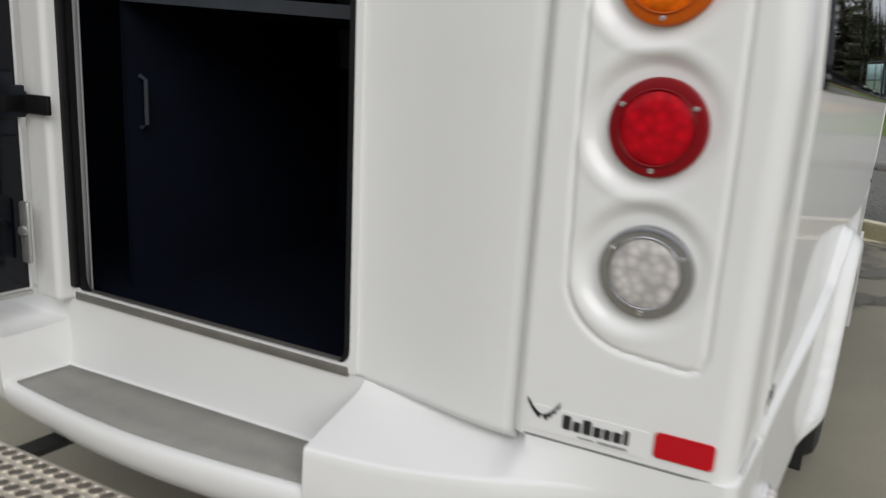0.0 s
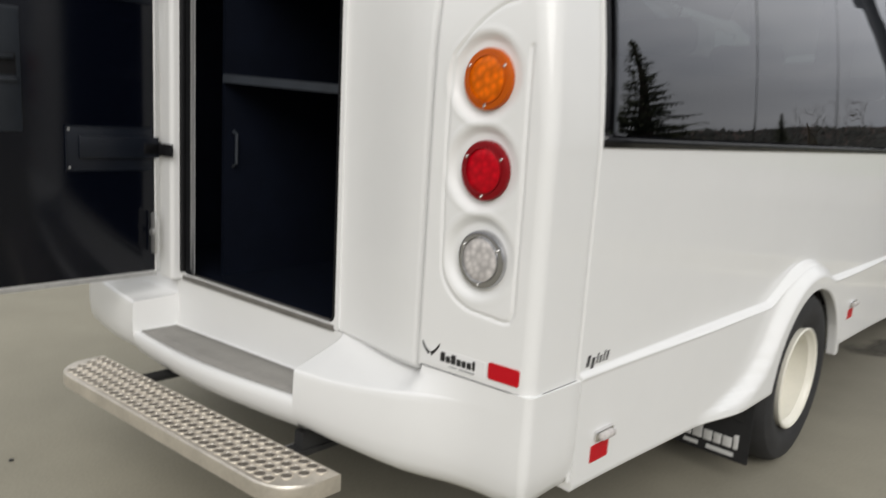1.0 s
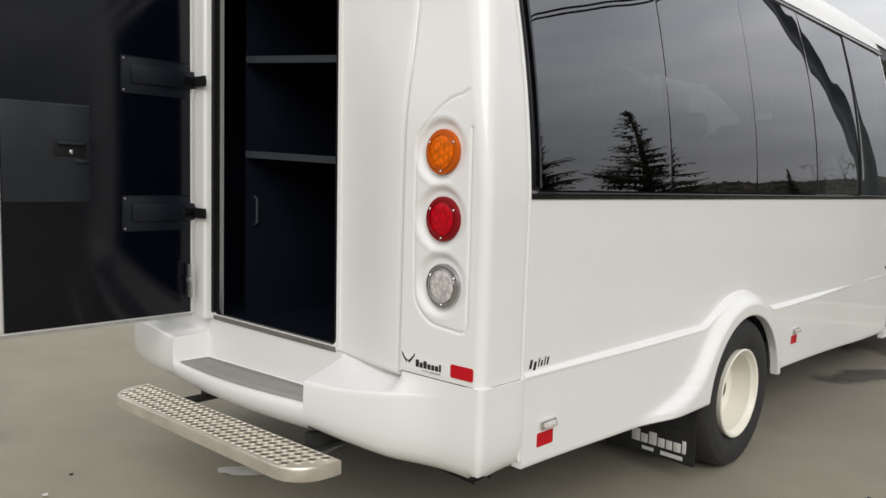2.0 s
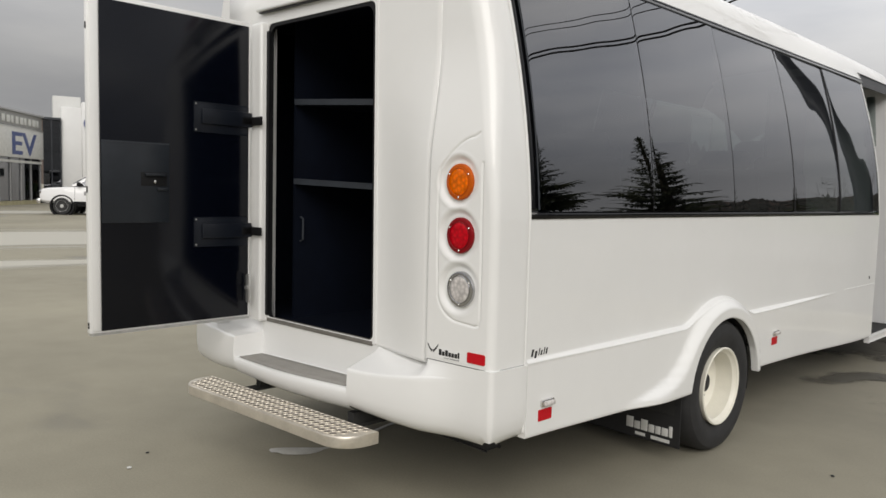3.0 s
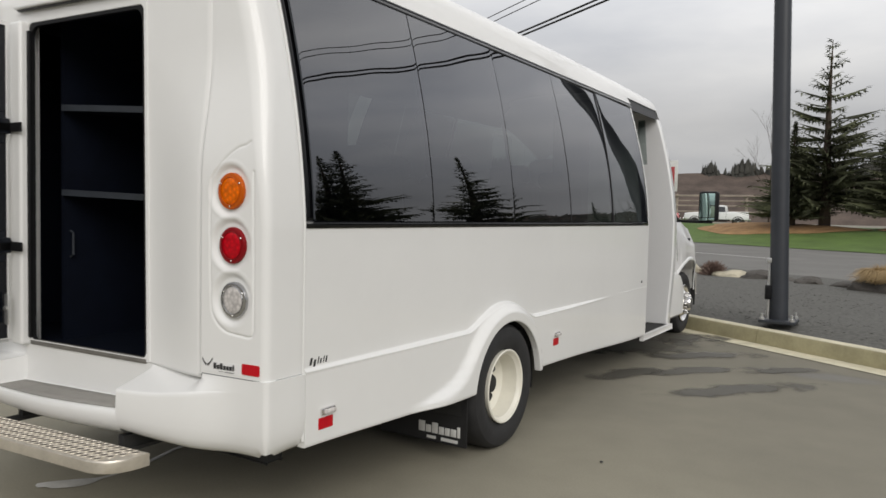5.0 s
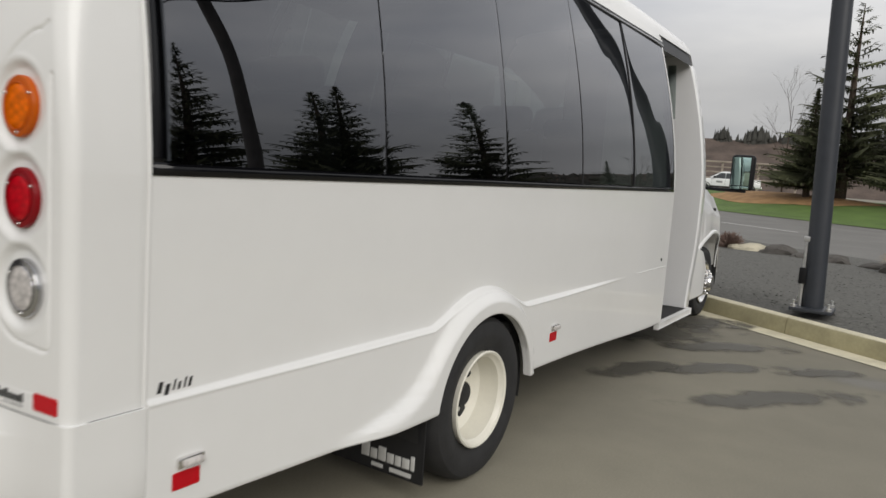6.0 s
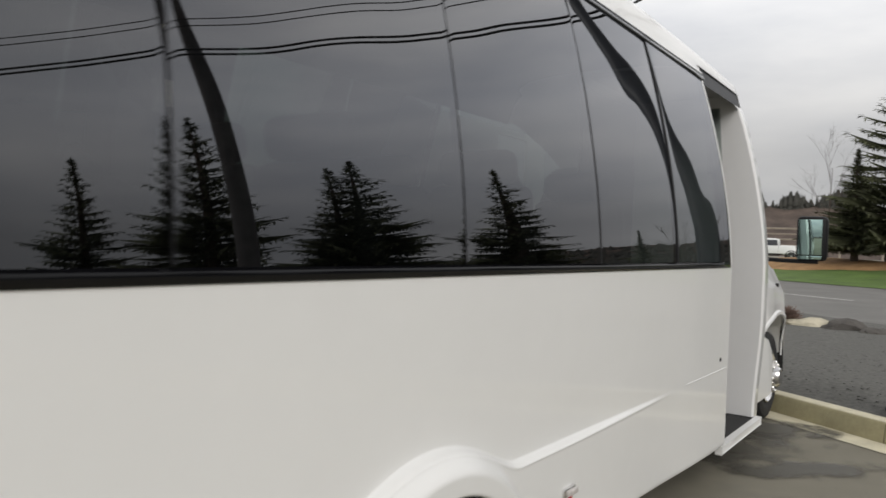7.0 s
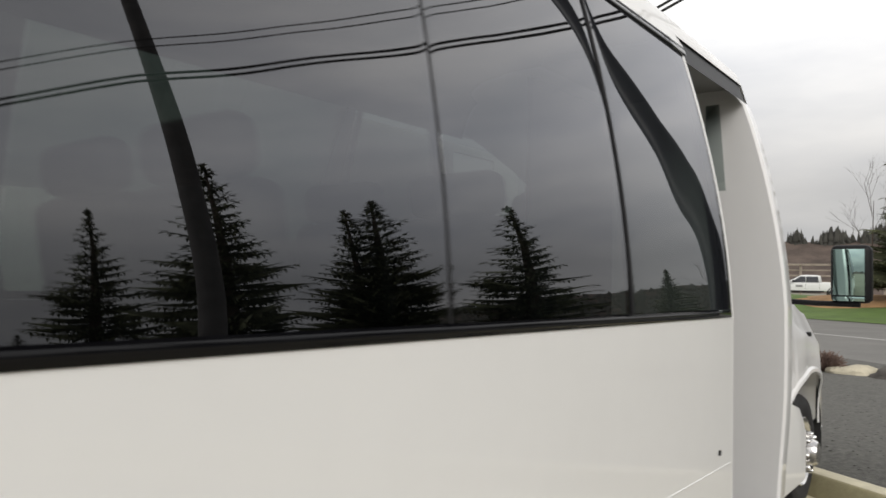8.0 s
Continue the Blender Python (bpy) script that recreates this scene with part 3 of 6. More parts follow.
SEALANT = material("grey_glazing_sealant", (0.028, 0.028, 0.030), rough=0.4, vary=0.1, scale=30, spec=0.3)
random.seed(5)
PANE_TURN = [0.0004, -0.0005, 0.0006, -0.0026, -0.0028]   # the panes sit slightly out of line
for i, (y0, y1) in enumerate(zip(PANES, PANES[1:])):
    glass = part("window_pane", pane(y0, y1, turn=PANE_TURN[i], bend=0.0004 if i < 3 else 0.0, rear_lip=0.0013 if i == 4 else 0.0, front_lip=0.0013 if i == 3 else 0.0, upright=(0.0044, 0.0044, 0.0022, 0.0, 0.0)[i]), GLASS, bus, "dark tinted glass pane" if i == 0 else "", smooth=None)
    glass.visible_shadow = False


def band(y0, y1, z0, z1, out, n=2, m=25):
    return flip(grid([[(side_x(z) + out, y, z) for z in spread(z0, z1, m)] for y in spread(y0, y1, n)]))


frame_bits = [band(0.203, 4.682, Z_WIN, 1.340, 0.004, 30, 3), band(0.203, 4.682, 2.386, 2.406, 0.019, 30, 3), band(0.203, 4.682, 2.414, 2.424, 0.016, 30, 2), band(0.203, 0.247, Z_WIN, 2.428, 0.003),
              band(4.638, 4.682, Z_WIN, 2.428, 0.003)]
ob = part("window_frame", joined(*frame_bits), BAND, bus, "black band round the side windows")
thick = ob.modifiers.new("thickness", "SOLIDIFY")
thick.thickness, thick.offset = 0.02, -1.0
for y, rise in zip(PANES[1:-1], (0.0128, 0.0128, 0.0152, 0.0152)):
    part("window_joint", flip(grid([[(side_x(z) + o, y + d, z) for z in spread(1.338, 2.39, 20)] for d, o in ((-0.0022, -0.01), (-0.0010, rise), (0.0010, rise), (0.0022, -0.01))])), BLACK_TRIM if rise < 0.014 else SEALANT, bus)
part("window_gasket", joined(tube([(side_x(z) + 0.008, 0.250, z) for z in spread(1.345, 2.385, 20)], 0.004, 6), tube([(side_x(2.41) + 0.010, y, 2.41) for y in spread(0.25, 4.64, 12)], 0.005, 6)),
     RAIL, bus, "thin grey gasket line")
for i, (y0, y1) in enumerate(zip(PANES, PANES[1:])):
    g = part("window_pane", mirror_x(pane(y0, y1), CX), GLASS if i < 3 else FAR_GLASS, bus, "clear glass pane" if i == 3 else "", smooth=None)
    g.visible_shadow = False
ob = part("window_frame", mirror_x(joined(*frame_bits), CX), BAND, bus)
part("gutter_rail", joined(band(0.20, 4.70, 2.426, 2.436, 0.012, 20, 2), mirror_x(band(0.20, 6.4, 2.40, 2.436, 0.01, 20, 3), CX)), WHITE, bus)


POD_L = -0.338
# the rear face runs slightly out of square: its left end stands further back
SKEW = 0.072


def skewed(data):
    if isinstance(data, bmesh.types.BMesh):
        for v in data.verts:
            v.co.y += SKEW * min(0.0, v.co.x - POD_L)
        return data
    return [(x, y + SKEW * min(0.0, x - POD_L), z) for x, y, z in data[0]], data[1]


# rear cap: corner with the lamp pod, and the wall round the door
LAMPS = [(-0.183, 1.447), (-0.174, 1.238), (-0.165, 1.027)]
DOOR_R, DOOR_L, DOOR_B, DOOR_T = -0.725, -1.545, 0.716, 2.235


def pod_y(x):
    return -0.030 + 0.030 * (x + 0.34) / 0.31


def outline_distance(x, z):
    """Distance to the moulded outline round the lamps: a rounded shield with a swept top."""
    best = 9.0
    for (x0, z0), (x1, z1) in zip(SHIELD, SHIELD[1:]):
        dx, dz = x1 - x0, z1 - z0
        t = max(0.0, min(1.0, ((x - x0) * dx + (z - z0) * dz) / (dx * dx + dz * dz)))
        best = min(best, math.hypot(x - x0 - t * dx, z - z0 - t * dz))
    return best


def shield():
    pts = [(-0.098, 1.635), (-0.118, 1.622)]
    for k in range(1, 9):
        t = k / 8
        pts.append((lerp(-0.118, -0.283, t ** 0.85), lerp(1.622, 1.50, t ** 1.5)))
    pts += [(-0.290, 1.46), (-0.288, 1.20), (-0.282, 1.01)]
    for k in range(1, 9):
        a = radians(180 + 80 * k / 8)
        pts.append((-0.162 + 0.120 * math.cos(a), 1.01 + 0.115 * math.sin(a)))
    pts += [(-0.09, 0.888), (-0.073, 0.893), (-0.064, 0.915), (-0.066, 1.20), (-0.072, 1.52)]
    return pts


SHIELD = shield()


def pod_depth(x, z):
    """Moulding of the pod: inward is positive."""
    d = 0.0
    for lx, lz in LAMPS:
        q = math.hypot(x - lx + 0.007, z - lz - 0.003)
        if q < 0.135:
            side = 0.36 + 0.64 * step(0.075, -0.03, x - lx - 0.25 * (z - lz))
            d += (0.013 * side) * (1 - step(0.081, 0.106, q))
            d -= 0.0012 * math.exp(-((q - 0.112) / 0.006) ** 2) * side
    if 0.86 < z < 1.66 and -0.31 < x < -0.04:
        o = outline_distance(x, z)
        d += 0.0046 * math.exp(-(o / 0.0040) ** 2)
    return d


REAR_Y = 0.034


def corner_r(z):
    """The rear corner grows rounder towards the roof."""
    return lerp(0.036, 0.085, step(1.25, 2.05, z))


def wall_y(x, z):
    """The wall beside the doorway swells out to meet the lamp pod."""
    return REAR_Y - 0.046 * step(-0.70, -0.35, x) * (1 - step(1.45, 2.05, z))


def rear_face(x, z):
    """The rear face of the corner: the lamp pod stands proud below and runs out into the wall above."""
    xs = side_x(z)
    return lerp(pod_y(x - xs), REAR_Y + SKEW * max(0.0, x - POD_L), step(1.50, 2.05, z))


def rear_corner():
    zs = spread(0.7225, 0.86, 9) + spread(0.864, 1.66, 200) + spread(1.69, Z_TOP, 18)
    rows = []
    for z in zs:
        xs = side_x(z)
        e = rear_face(POD_L + 0.006, z)
        w = wall_y(POD_L - 0.012, z)
        row = [(POD_L - 0.014, w, z), (POD_L - 0.004, lerp(w, e, 0.80), z), (POD_L + 0.004, lerp(w, e, 0.98), z)]
        r = corner_r(z)
        right = xs - r
        for x in spread(POD_L + 0.008, right, 90):
            row.append((x, rear_face(x, z) + pod_depth(x, z), z))
        for k in range(1, 13):
            a = radians(90 * k / 12)
            row.append((right + r * math.sin(a), rear_face(right, z) + r * (1 - math.cos(a)), z))
        row += [(xs, y, z) for y in spread(0.130, Y_CAP - 0.006, 4)] + [(xs - 0.006, Y_CAP, z), (xs - 0.02, Y_CAP + 0.001, z)]
        rows.append(row)
    return grid(rows)


corner = part("rear_corner_panel", rear_corner(), WHITE, bus, "white moulded corner with recessed lamp seats", smooth=50)
part("rear_corner_panel", skewed(mirror_x((corner.data.vertices and [tuple(v.co) for v in corner.data.vertices], [tuple(p.vertices) for p in corner.data.polygons]), CX)), WHITE, bus, smooth=50)


def door_slant(x, z):
    """The lock side of the doorway leans in slightly towards the top."""
    return -0.022 * max(0.0, z - DOOR_B) / (DOOR_T - DOOR_B) * step(0.45, 0.10, abs(x - DOOR_R))


def rear_wall():
    xs = [POD_L - 0.012] + spread(-0.38, DOOR_R + 0.03, 14) + [DOOR_R + 0.014, DOOR_R, -0.95, CX, -1.35, DOOR_L, DOOR_L - 0.02, -1.75, XL - POD_L + 0.012]
    zs = [0.700, DOOR_B, 0.9, 1.2] + spread(1.42, 2.08, 14) + [DOOR_T, DOOR_T + 0.02, 2.33, Z_TOP]
    rows = [[(x + door_slant(x, z), wall_y(x, z), z) for x in xs] for z in zs]
    return grid(rows, keep=lambda i, j: not (DOOR_L - 0.001 < (xs[j] + xs[j + 1]) / 2 < DOOR_R + 0.001 and DOOR_B - 0.001 < (zs[i] + zs[i + 1]) / 2 < DOOR_T + 0.001))


ob = part("rear_wall", skewed(flip(rear_wall())), WHITE, bus, "white rear wall round the door opening", smooth=30)
thick = ob.modifiers.new("thickness", "SOLIDIFY")
thick.thickness, thick.offset = 0.04, -1.0


def ring(x0, x1, z0, z1, w, y0, y1, r):
    """A rounded frame of width w between two depths."""
    inner, outer = rounded(x0, x1, z0, z1, r), rounded(x0 - w, x1 + w, z0 - w, z1 + w, 0.004)
    inner, outer = [[(x + door_slant(x, z), z) for x, z in loop] for loop in (inner, outer)]
    loops = [[(x, y1, z) for x, z in outer], [(x, y0, z) for x, z in outer], [(x, y0, z) for x, z in inner], [(x, y1, z) for x, z in inner]]
    return grid(loops, wrap=True)


part("door_seal", skewed(ring(DOOR_L + 0.014, DOOR_R - 0.014, DOOR_B - 0.006, DOOR_T - 0.014, 0.0155, 0.0325, 0.05, 0.05)), BLACK_TRIM, bus, "black rubber seal of the rear doorway")
part("door_frame", skewed(ring(DOOR_L - 0.002, DOOR_R + 0.002, DOOR_B + 0.010, DOOR_T + 0.002, 0.016, 0.0285, 0.036, 0.03)), WHITE, bus, "narrow white frame of the rear doorway")
part("hinge_side_seal", skewed(box(-1.5485, DOOR_L + 0.017, 0.018, 0.030, 0.735, 2.20, 0.003)), BLACK_TRIM, bus, "black rubber strip on the hinge side")
part("door_sill", skewed(box(DOOR_L + 0.001, DOOR_R - 0.001, 0.026, 0.066, 0.702, 0.7225, 0.003)), SILL, bus, "dull metal door sill strip")
part("drip_rail", skewed(joined(box(DOOR_L - 0.07, DOOR_R + 0.005, -0.004, 0.03, 2.300, 2.318, 0.006))), WHITE, bus, "narrow drip rail over the doorway")
part("drip_gap", skewed(box(DOOR_L - 0.06, DOOR_R - 0.002, 0.010, 0.03, 2.293, 2.2995)), SEALANT, bus)
part("rear_camera", skewed(joined(lathe([(0.015, 0), (0.015, 0.024), (0.011, 0.034), (0.002, 0.035)], 16, pose(-1.145, 0.010, 2.365, 90, 0, 0)), box(-1.130, -1.160, 0.0, 0.03, 2.374, 2.386, 0.003))), BLACK_TRIM, bus,
     "small black rear-view camera")


# rear end of the roof: a smooth face with a shallow brow over the door, rounded into the roof
def dense_section():
    pts = []
    for (xa, za), (xb, zb) in zip(sec, sec[1:]):
        pts += [(lerp(xa, xb, t), lerp(za, zb, t)) for t in spread(0, 1, 7)[:-1]]
    return pts + [sec[-1]]


def dome_point(x, top, t):
    """A place on the rear dome: x across, roof height there, and t from the wall (0) to the roof (1)."""
    q = x if x > CX else XL - x
    a = t * math.pi / 2
    n = 2.3
    z = Z_TOP + (top - Z_TOP) * math.sin(a) ** (2 / n)
    round_off = corner_r(Z_TOP)
    edge = side_x(Z_TOP) - round_off
    base = (rear_face(min(q, edge), Z_TOP) if q > POD_L else REAR_Y) + SKEW * min(0.0, x - POD_L)
    if q > edge:
        base += round_off - math.sqrt(max(0.0, round_off ** 2 - (q - edge) ** 2))
    y = base + (0.30 - base) * (1 - math.cos(a) ** (2 / n))
    u = (x + 0.36) / (XL + 0.72)
    bulge = 0.066 * math.sin(math.pi * u) ** 1.5 if 0.0 < u < 1.0 else 0.0
    y -= bulge * step(2.444, 2.464, z) * (1 - step(2.50, 2.68, z))
    return (x, y, z)


dense = dense_section()
heights = [0.0] + spread(0.012, 0.42, 44) + spread(0.45, 1.0, 14)
part("rear_roof_cap", grid([[dome_point(x, z, t * (0.5 + 0.5 * t)) for x, z in dense] for t in heights]), WHITE, bus, "white rounded rear end of the roof with a shallow brow", smooth=32)
by = REAR_Y - 0.062
stop = part("high_brake_lamp", skewed(box(CX - 0.110, CX + 0.110, by - 0.010, by + 0.04, 2.502, 2.538, 0.015, 4)), RED_RIM, bus, "long red brake lamp")
part("lens", skewed(box(CX - 0.101, CX + 0.101, by - 0.014, by + 0.02, 2.508, 2.532, 0.010, 3)), RED, stop)
SMOKE = material("smoky_marker_lens", (0.20, 0.17, 0.17), rough=0.3, vary=0.1, scale=30)
for dx in (0.0, 0.165, -0.165, 0.80, -0.80):
    x = CX + dx
    top = curve_at(sorted(sec), x)
    p = Vector(dome_point(x, top, 0.34 if abs(dx) < 0.5 else 0.27))
    part("marker_lamp", moved(lathe([(0.055, -0.015), (0.055, 0.006), (0.045, 0.018), (0.02, 0.024), (0.002, 0.025)], 18), Matrix.Translation(p) @ Matrix.Rotation(radians(40), 4, "X") @ Matrix.Diagonal((0.85, 0.42, 1.1, 1))), SMOKE, bus,
         "small smoky roof marker lamp" if dx == 0 else "")


# round lamps: flange, domed lens, three screws
def round_lamp(x, z, rim_mat, lens_mat, label):
    y = pod_y(x) + 0.011
    at = pose(x, y, z, 90, 0, 0)
    lamp = part("round_lamp", lathe([(0.066, -0.006), (0.071, 0.000), (0.071, 0.010), (0.069, 0.0135), (0.064, 0.0148), (0.054, 0.0148), (0.0525, 0.010), (0.0525, 0.004), (0.001, 0.004)], 48, at), rim_mat, bus, label)
    part("lens", lathe([(0.0525, 0.003), (0.0525, 0.0140), (0.050, 0.0160), (0.036, 0.0172), (0.018, 0.0178), (0.001, 0.0180)], 40, at), lens_mat, lamp)
    part("lens_ring", lathe([(0.0555, 0.012), (0.0555, 0.0172), (0.0540, 0.0180), (0.0525, 0.0172), (0.0525, 0.012)], 40, at), CLEAR_RIM if rim_mat is CLEAR_RIM else rim_mat, lamp)
    for a in (30, 150, 270):
        part("screw", lathe([(0.0042, 0.012), (0.0042, 0.0166), (0.0030, 0.0182), (0.0005, 0.0184)], 10, at @ Matrix.Translation((0.0600 * math.cos(radians(a)), -0.0600 * math.sin(-radians(a)), 0))), CHROME, lamp)
    return lamp


for (lx, lz), rm, lm, lab in zip(LAMPS, (AMBER_RIM, RED_RIM, CLEAR_RIM), (AMBER, RED, CLEAR), ("round amber turn lamp", "round red brake lamp", "round clear reversing lamp with silver flange")):
    round_lamp(lx, lz, rm, lm, lab)
    round_lamp(XL - lx, lz, rm, lm, lab)


# tape, decals
def flat_on_rear(outline, depth, lift):
    bm = bmesh.new()
    top = [bm.verts.new((x, pod_y(x) - lift, z)) for x, z in outline]
    bot = [bm.verts.new((x, pod_y(x) + depth, z)) for x, z in outline]
    bm.faces.new(top)
    for i in range(len(top)):
        j = (i + 1) % len(top)
        bm.faces.new((top[i], bot[i], bot[j], top[j]))
    return bm


part("rear_reflector", flat_on_rear(rounded(-0.119, -0.031, 0.743, 0.785, 0.007), 0.002, 0.0022), REFLECTOR, bus, "red rounded reflector tape")
badge = part("maker_badge", flat_on_rear(rounded(-0.325, -0.128, 0.736, 0.780, 0.003), 0.002, 0.0012), DECAL, bus, "pale badge with a dark winged mark and bars")


def wing(flip_x, cx, cz, size):
    out = []
    for k in range(9):
        t = k / 8
        out.append((t, 0.95 * t ** 1.6))
    out += [(0.92, 0.52), (0.80, 0.48), (0.74, 0.20), (0.60, 0.18), (0.50, -0.06), (0.36, -0.10), (0.20, -0.36), (0.04, -0.16)]
    return [(cx + (-q if flip_x else q) * size, cz + r * size) for q, r in out]


part("wing_mark", flat_on_rear(wing(True, -0.2990, 0.766, 0.025), 0.001, 0.0026), INK, badge)
part("wing_mark", flat_on_rear(wing(False, -0.2970, 0.766, 0.028), 0.001, 0.0026), INK, badge)
x = -0.263
for i, (w, h) in enumerate(((0.0135, 0.024), (0.0125, 0.017), (0.0135, 0.024), (0.0125, 0.017), (0.0115, 0.017), (0.0130, 0.017), (0.0075, 0.024))):
    part("badge_bar", flat_on_rear(rounded(x, x + w, 0.750, 0.750 + h, 0.002, 2), 0.001, 0.0026), INK, badge)
    x += w + 0.0036
part("badge_bar", flat_on_rear(rounded(-0.205, -0.158, 0.7400, 0.7440, 0.001, 2), 0.001, 0.0026), INK_GREY, badge)
part("badge_bar", flat_on_rear(rounded(-0.236, -0.210, 0.7405, 0.7430, 0.001, 2), 0.001, 0.0026), INK_GREY, badge)


def flat_on_side(outline, lift=0.0015, sk=0.0):
    bm = bmesh.new()
    top = [bm.verts.new((side_bulge(y, z) + lift, y + sk * (z - 0.775), z)) for y, z in outline]
    bot = [bm.verts.new((side_bulge(y, z) - 0.001, y + sk * (z - 0.775), z)) for y, z in outline]
    bm.faces.new(list(reversed(top)))
    for i in range(len(top)):
        j = (i + 1) % len(top)
        bm.faces.new((top[i], top[j], bot[j], bot[i]))
    return bm


y = 0.243
for i, (w, z0, z1) in enumerate(((0.015, 0.752, 0.781), (0.015, 0.744, 0.772), (0.006, 0.752, 0.781), (0.010, 0.752, 0.772), (0.006, 0.752, 0.781), (0.010, 0.752, 0.778))):
    part("model_mark_bar", flat_on_side(rounded(y, y + w * 0.80, z0, z1, 0.0015, 2), sk=0.25), INK, bus, "small slanted black mark" if i == 0 else "")
    y += w + 0.0085

# side marker lamps with their tape
for my, mz in ((0.328, 0.536), (2.63, 0.558)):
    o = side_bulge(my, mz)
    mk = part("side_marker", box(o - 0.01, o + 0.011, my - 0.034, my + 0.052, mz + 0.000, mz + 0.030, 0.006), CHROME, bus, "small chrome side marker lamp")
    part("lens", box(o + 0.009, o + 0.024, my - 0.020, my + 0.042, mz + 0.006, mz + 0.025, 0.004), CLEAR, mk)
    part("marker_tape", flat_on_side(rounded(my - 0.045, my + 0.042, mz - 0.058, mz - 0.010, 0.005), 0.002), REFLECTOR, bus, "red reflector tape")
part("lock", lathe([(0.011, 0), (0.011, 0.004), (0.004, 0.006), (0.001, 0.006)], 14, pose(0.0, 4.555, 0.80, 0, 90, 0)), BLACK_TRIM, bus, "small round lock")
part("corner_bead", tube([(side_x(z) + 0.001, Y_CAP - 0.004, z) for z in spread(0.45, 2.42, 24)], 0.0055, 8), WHITE, bus, "narrow white seam bead")
part("access_panel_line", tube([(0.0005, y, z) for y, z in [(3.98, 0.742), (4.40, 0.742), (4.68, 0.742)]], 0.0025, 5), WHITE, bus)


# bumper: face wrapped round the corner, ledges and the step well
def bumper_y(x):
    t = abs(x - CX) / (-CX)
    y = -0.175 + 0.17 * t ** 1.7
    q = x if x > CX else XL - x
    return lerp(y, pod_y(q) - 0.003, step(-0.37, -0.13, q))


def bumper_path(fade=True):
    if not fade:
        face = [(x, -0.175 + 0.17 * (abs(x - CX) / (-CX)) ** 1.7) for x in spread(-0.690, -0.140, 30)]
        return face + [(-0.122, -0.013), (-0.106, 0.006), (-0.094, 0.05), (-0.084, 0.12), (-0.082, Y_CAP)]
    pts = [(x, bumper_y(x)) for x in spread(-0.690, -0.018, 30)]
    for k in range(1, 9):
        a = radians(90 * k / 8)
        pts.append((-0.018 + 0.024 * math.sin(a), bumper_y(-0.018) + 0.024 * (1 - math.cos(a))))
    return pts + [(lerp(0.006, 0.0105, t), lerp(0.045, Y_CAP - 0.003, t)) for t in spread(0, 1, 5)] + [(0.0100, Y_CAP - 0.001), (0.0060, Y_CAP + 0.0018)]


def wrapped(path, ztop, zbot, prof, fade=True):
    rows = []
    for i, (x, y) in enumerate(path):
        a, b = Vector(path[max(0, i - 1)]), Vector(path[min(len(path) - 1, i + 1)])
        d = (b - a).normalized()
        n = Vector((d.y, -d.x)) if y < 0.1 else Vector((1.0, 0.0))
        zt, zb = ztop(x, y), zbot(x, y)
        soft = 1 - step(-0.36, -0.16, x) if x > CX and fade else 1.0
        near = max(0.0, -0.03 - x) if y < 0.045 else max(0.0, y - 0.045)
        tight = -0.018 - 1.3 * near
        rows.append([(x + n.x * (o if h < 0.8 else o * soft), y + n.y * (o if h < 0.8 else o * soft), lerp(zb, zt, h)) for o, h in [(o, h) if o >= tight else (tight, max(h, 0.13)) for o, h in prof]])
    return rows


FACE = [(-0.30, 0.35), (-0.12, 0.05), (-0.075, 0.01), (-0.045, 0.035), (-0.020, 0.12), (-0.006, 0.24), (0.0, 0.42), (0.002, 0.65), (0.000, 0.90), (-0.001, 0.965), (-0.004, 0.990), (-0.010, 1.0)]


def bumper_top(x, y):
    return lerp(0.632, 0.668, step(-0.60, -0.16, x)) if y < 0.03 else 0.668


def bumper_bottom(x, y):
    return lerp(0.405, 0.455, step(-0.25, -0.95, x)) if y < 0.03 else lerp(0.405, 0.415, step(0.03, 0.2, y))


def bumper_end(fade):
    """One end of the bumper; its ledge runs out into the lamp pod where fade is set, else it stays a flat shelf."""
    side_rows = wrapped(bumper_path(fade), bumper_top if fade else (lambda x, y: 0.636), bumper_bottom, FACE, fade)
    ledge = []
    for r in side_rows:
        x, y, z = r[-1]
        if not fade:
            back = max(y + 0.012, 0.036 if x < -0.36 else pod_y(max(x, -0.34)) - 0.001)
            ledge.append([(x, y, z), (x, lerp(y, back, 0.5), z + 0.002), (x, lerp(y, back, 0.90), z + 0.006), (x, lerp(y, back, 0.97), z + 0.016), (x, back, 0.725), (x, back + 0.03, 0.726)])
        elif x < -0.05:
            inner_y = lerp(0.036, pod_y(x) - 0.001, step(-0.36, -0.33, x))
            top = lerp(0.708, 0.725, step(-0.40, -0.33, x))
            flat = 0.25 * (1 - step(-0.36, -0.20, x))
            ledge.append([(x, y, z), (x, lerp(y, inner_y, 0.45), lerp(lerp(z, top, 0.45), z + 0.002, flat)), (x, lerp(y, inner_y, 0.80), lerp(lerp(z, top, 0.80), z + 0.006, flat)),
                          (x, lerp(y, inner_y, 0.94), lerp(lerp(z, top, 0.94), lerp(z, top, 0.30), flat)), (x, inner_y, top), (x, inner_y + 0.03, top + 0.001)])
        else:
            ledge.append([(x, y, lerp(z, 0.725, t)) for t in (0, 0.45, 0.78, 0.93, 1)] + [(min(x, lerp(-0.05, -0.04, step(0.0, 0.1, y))), max(y, min(0.05, y + 0.04)), 0.7265)])
    cap = side_rows[0] + ledge[0][1:]
    return joined(flip(grid(side_rows)), flip(grid(ledge)), (cap, [tuple(reversed(range(len(cap))))]))


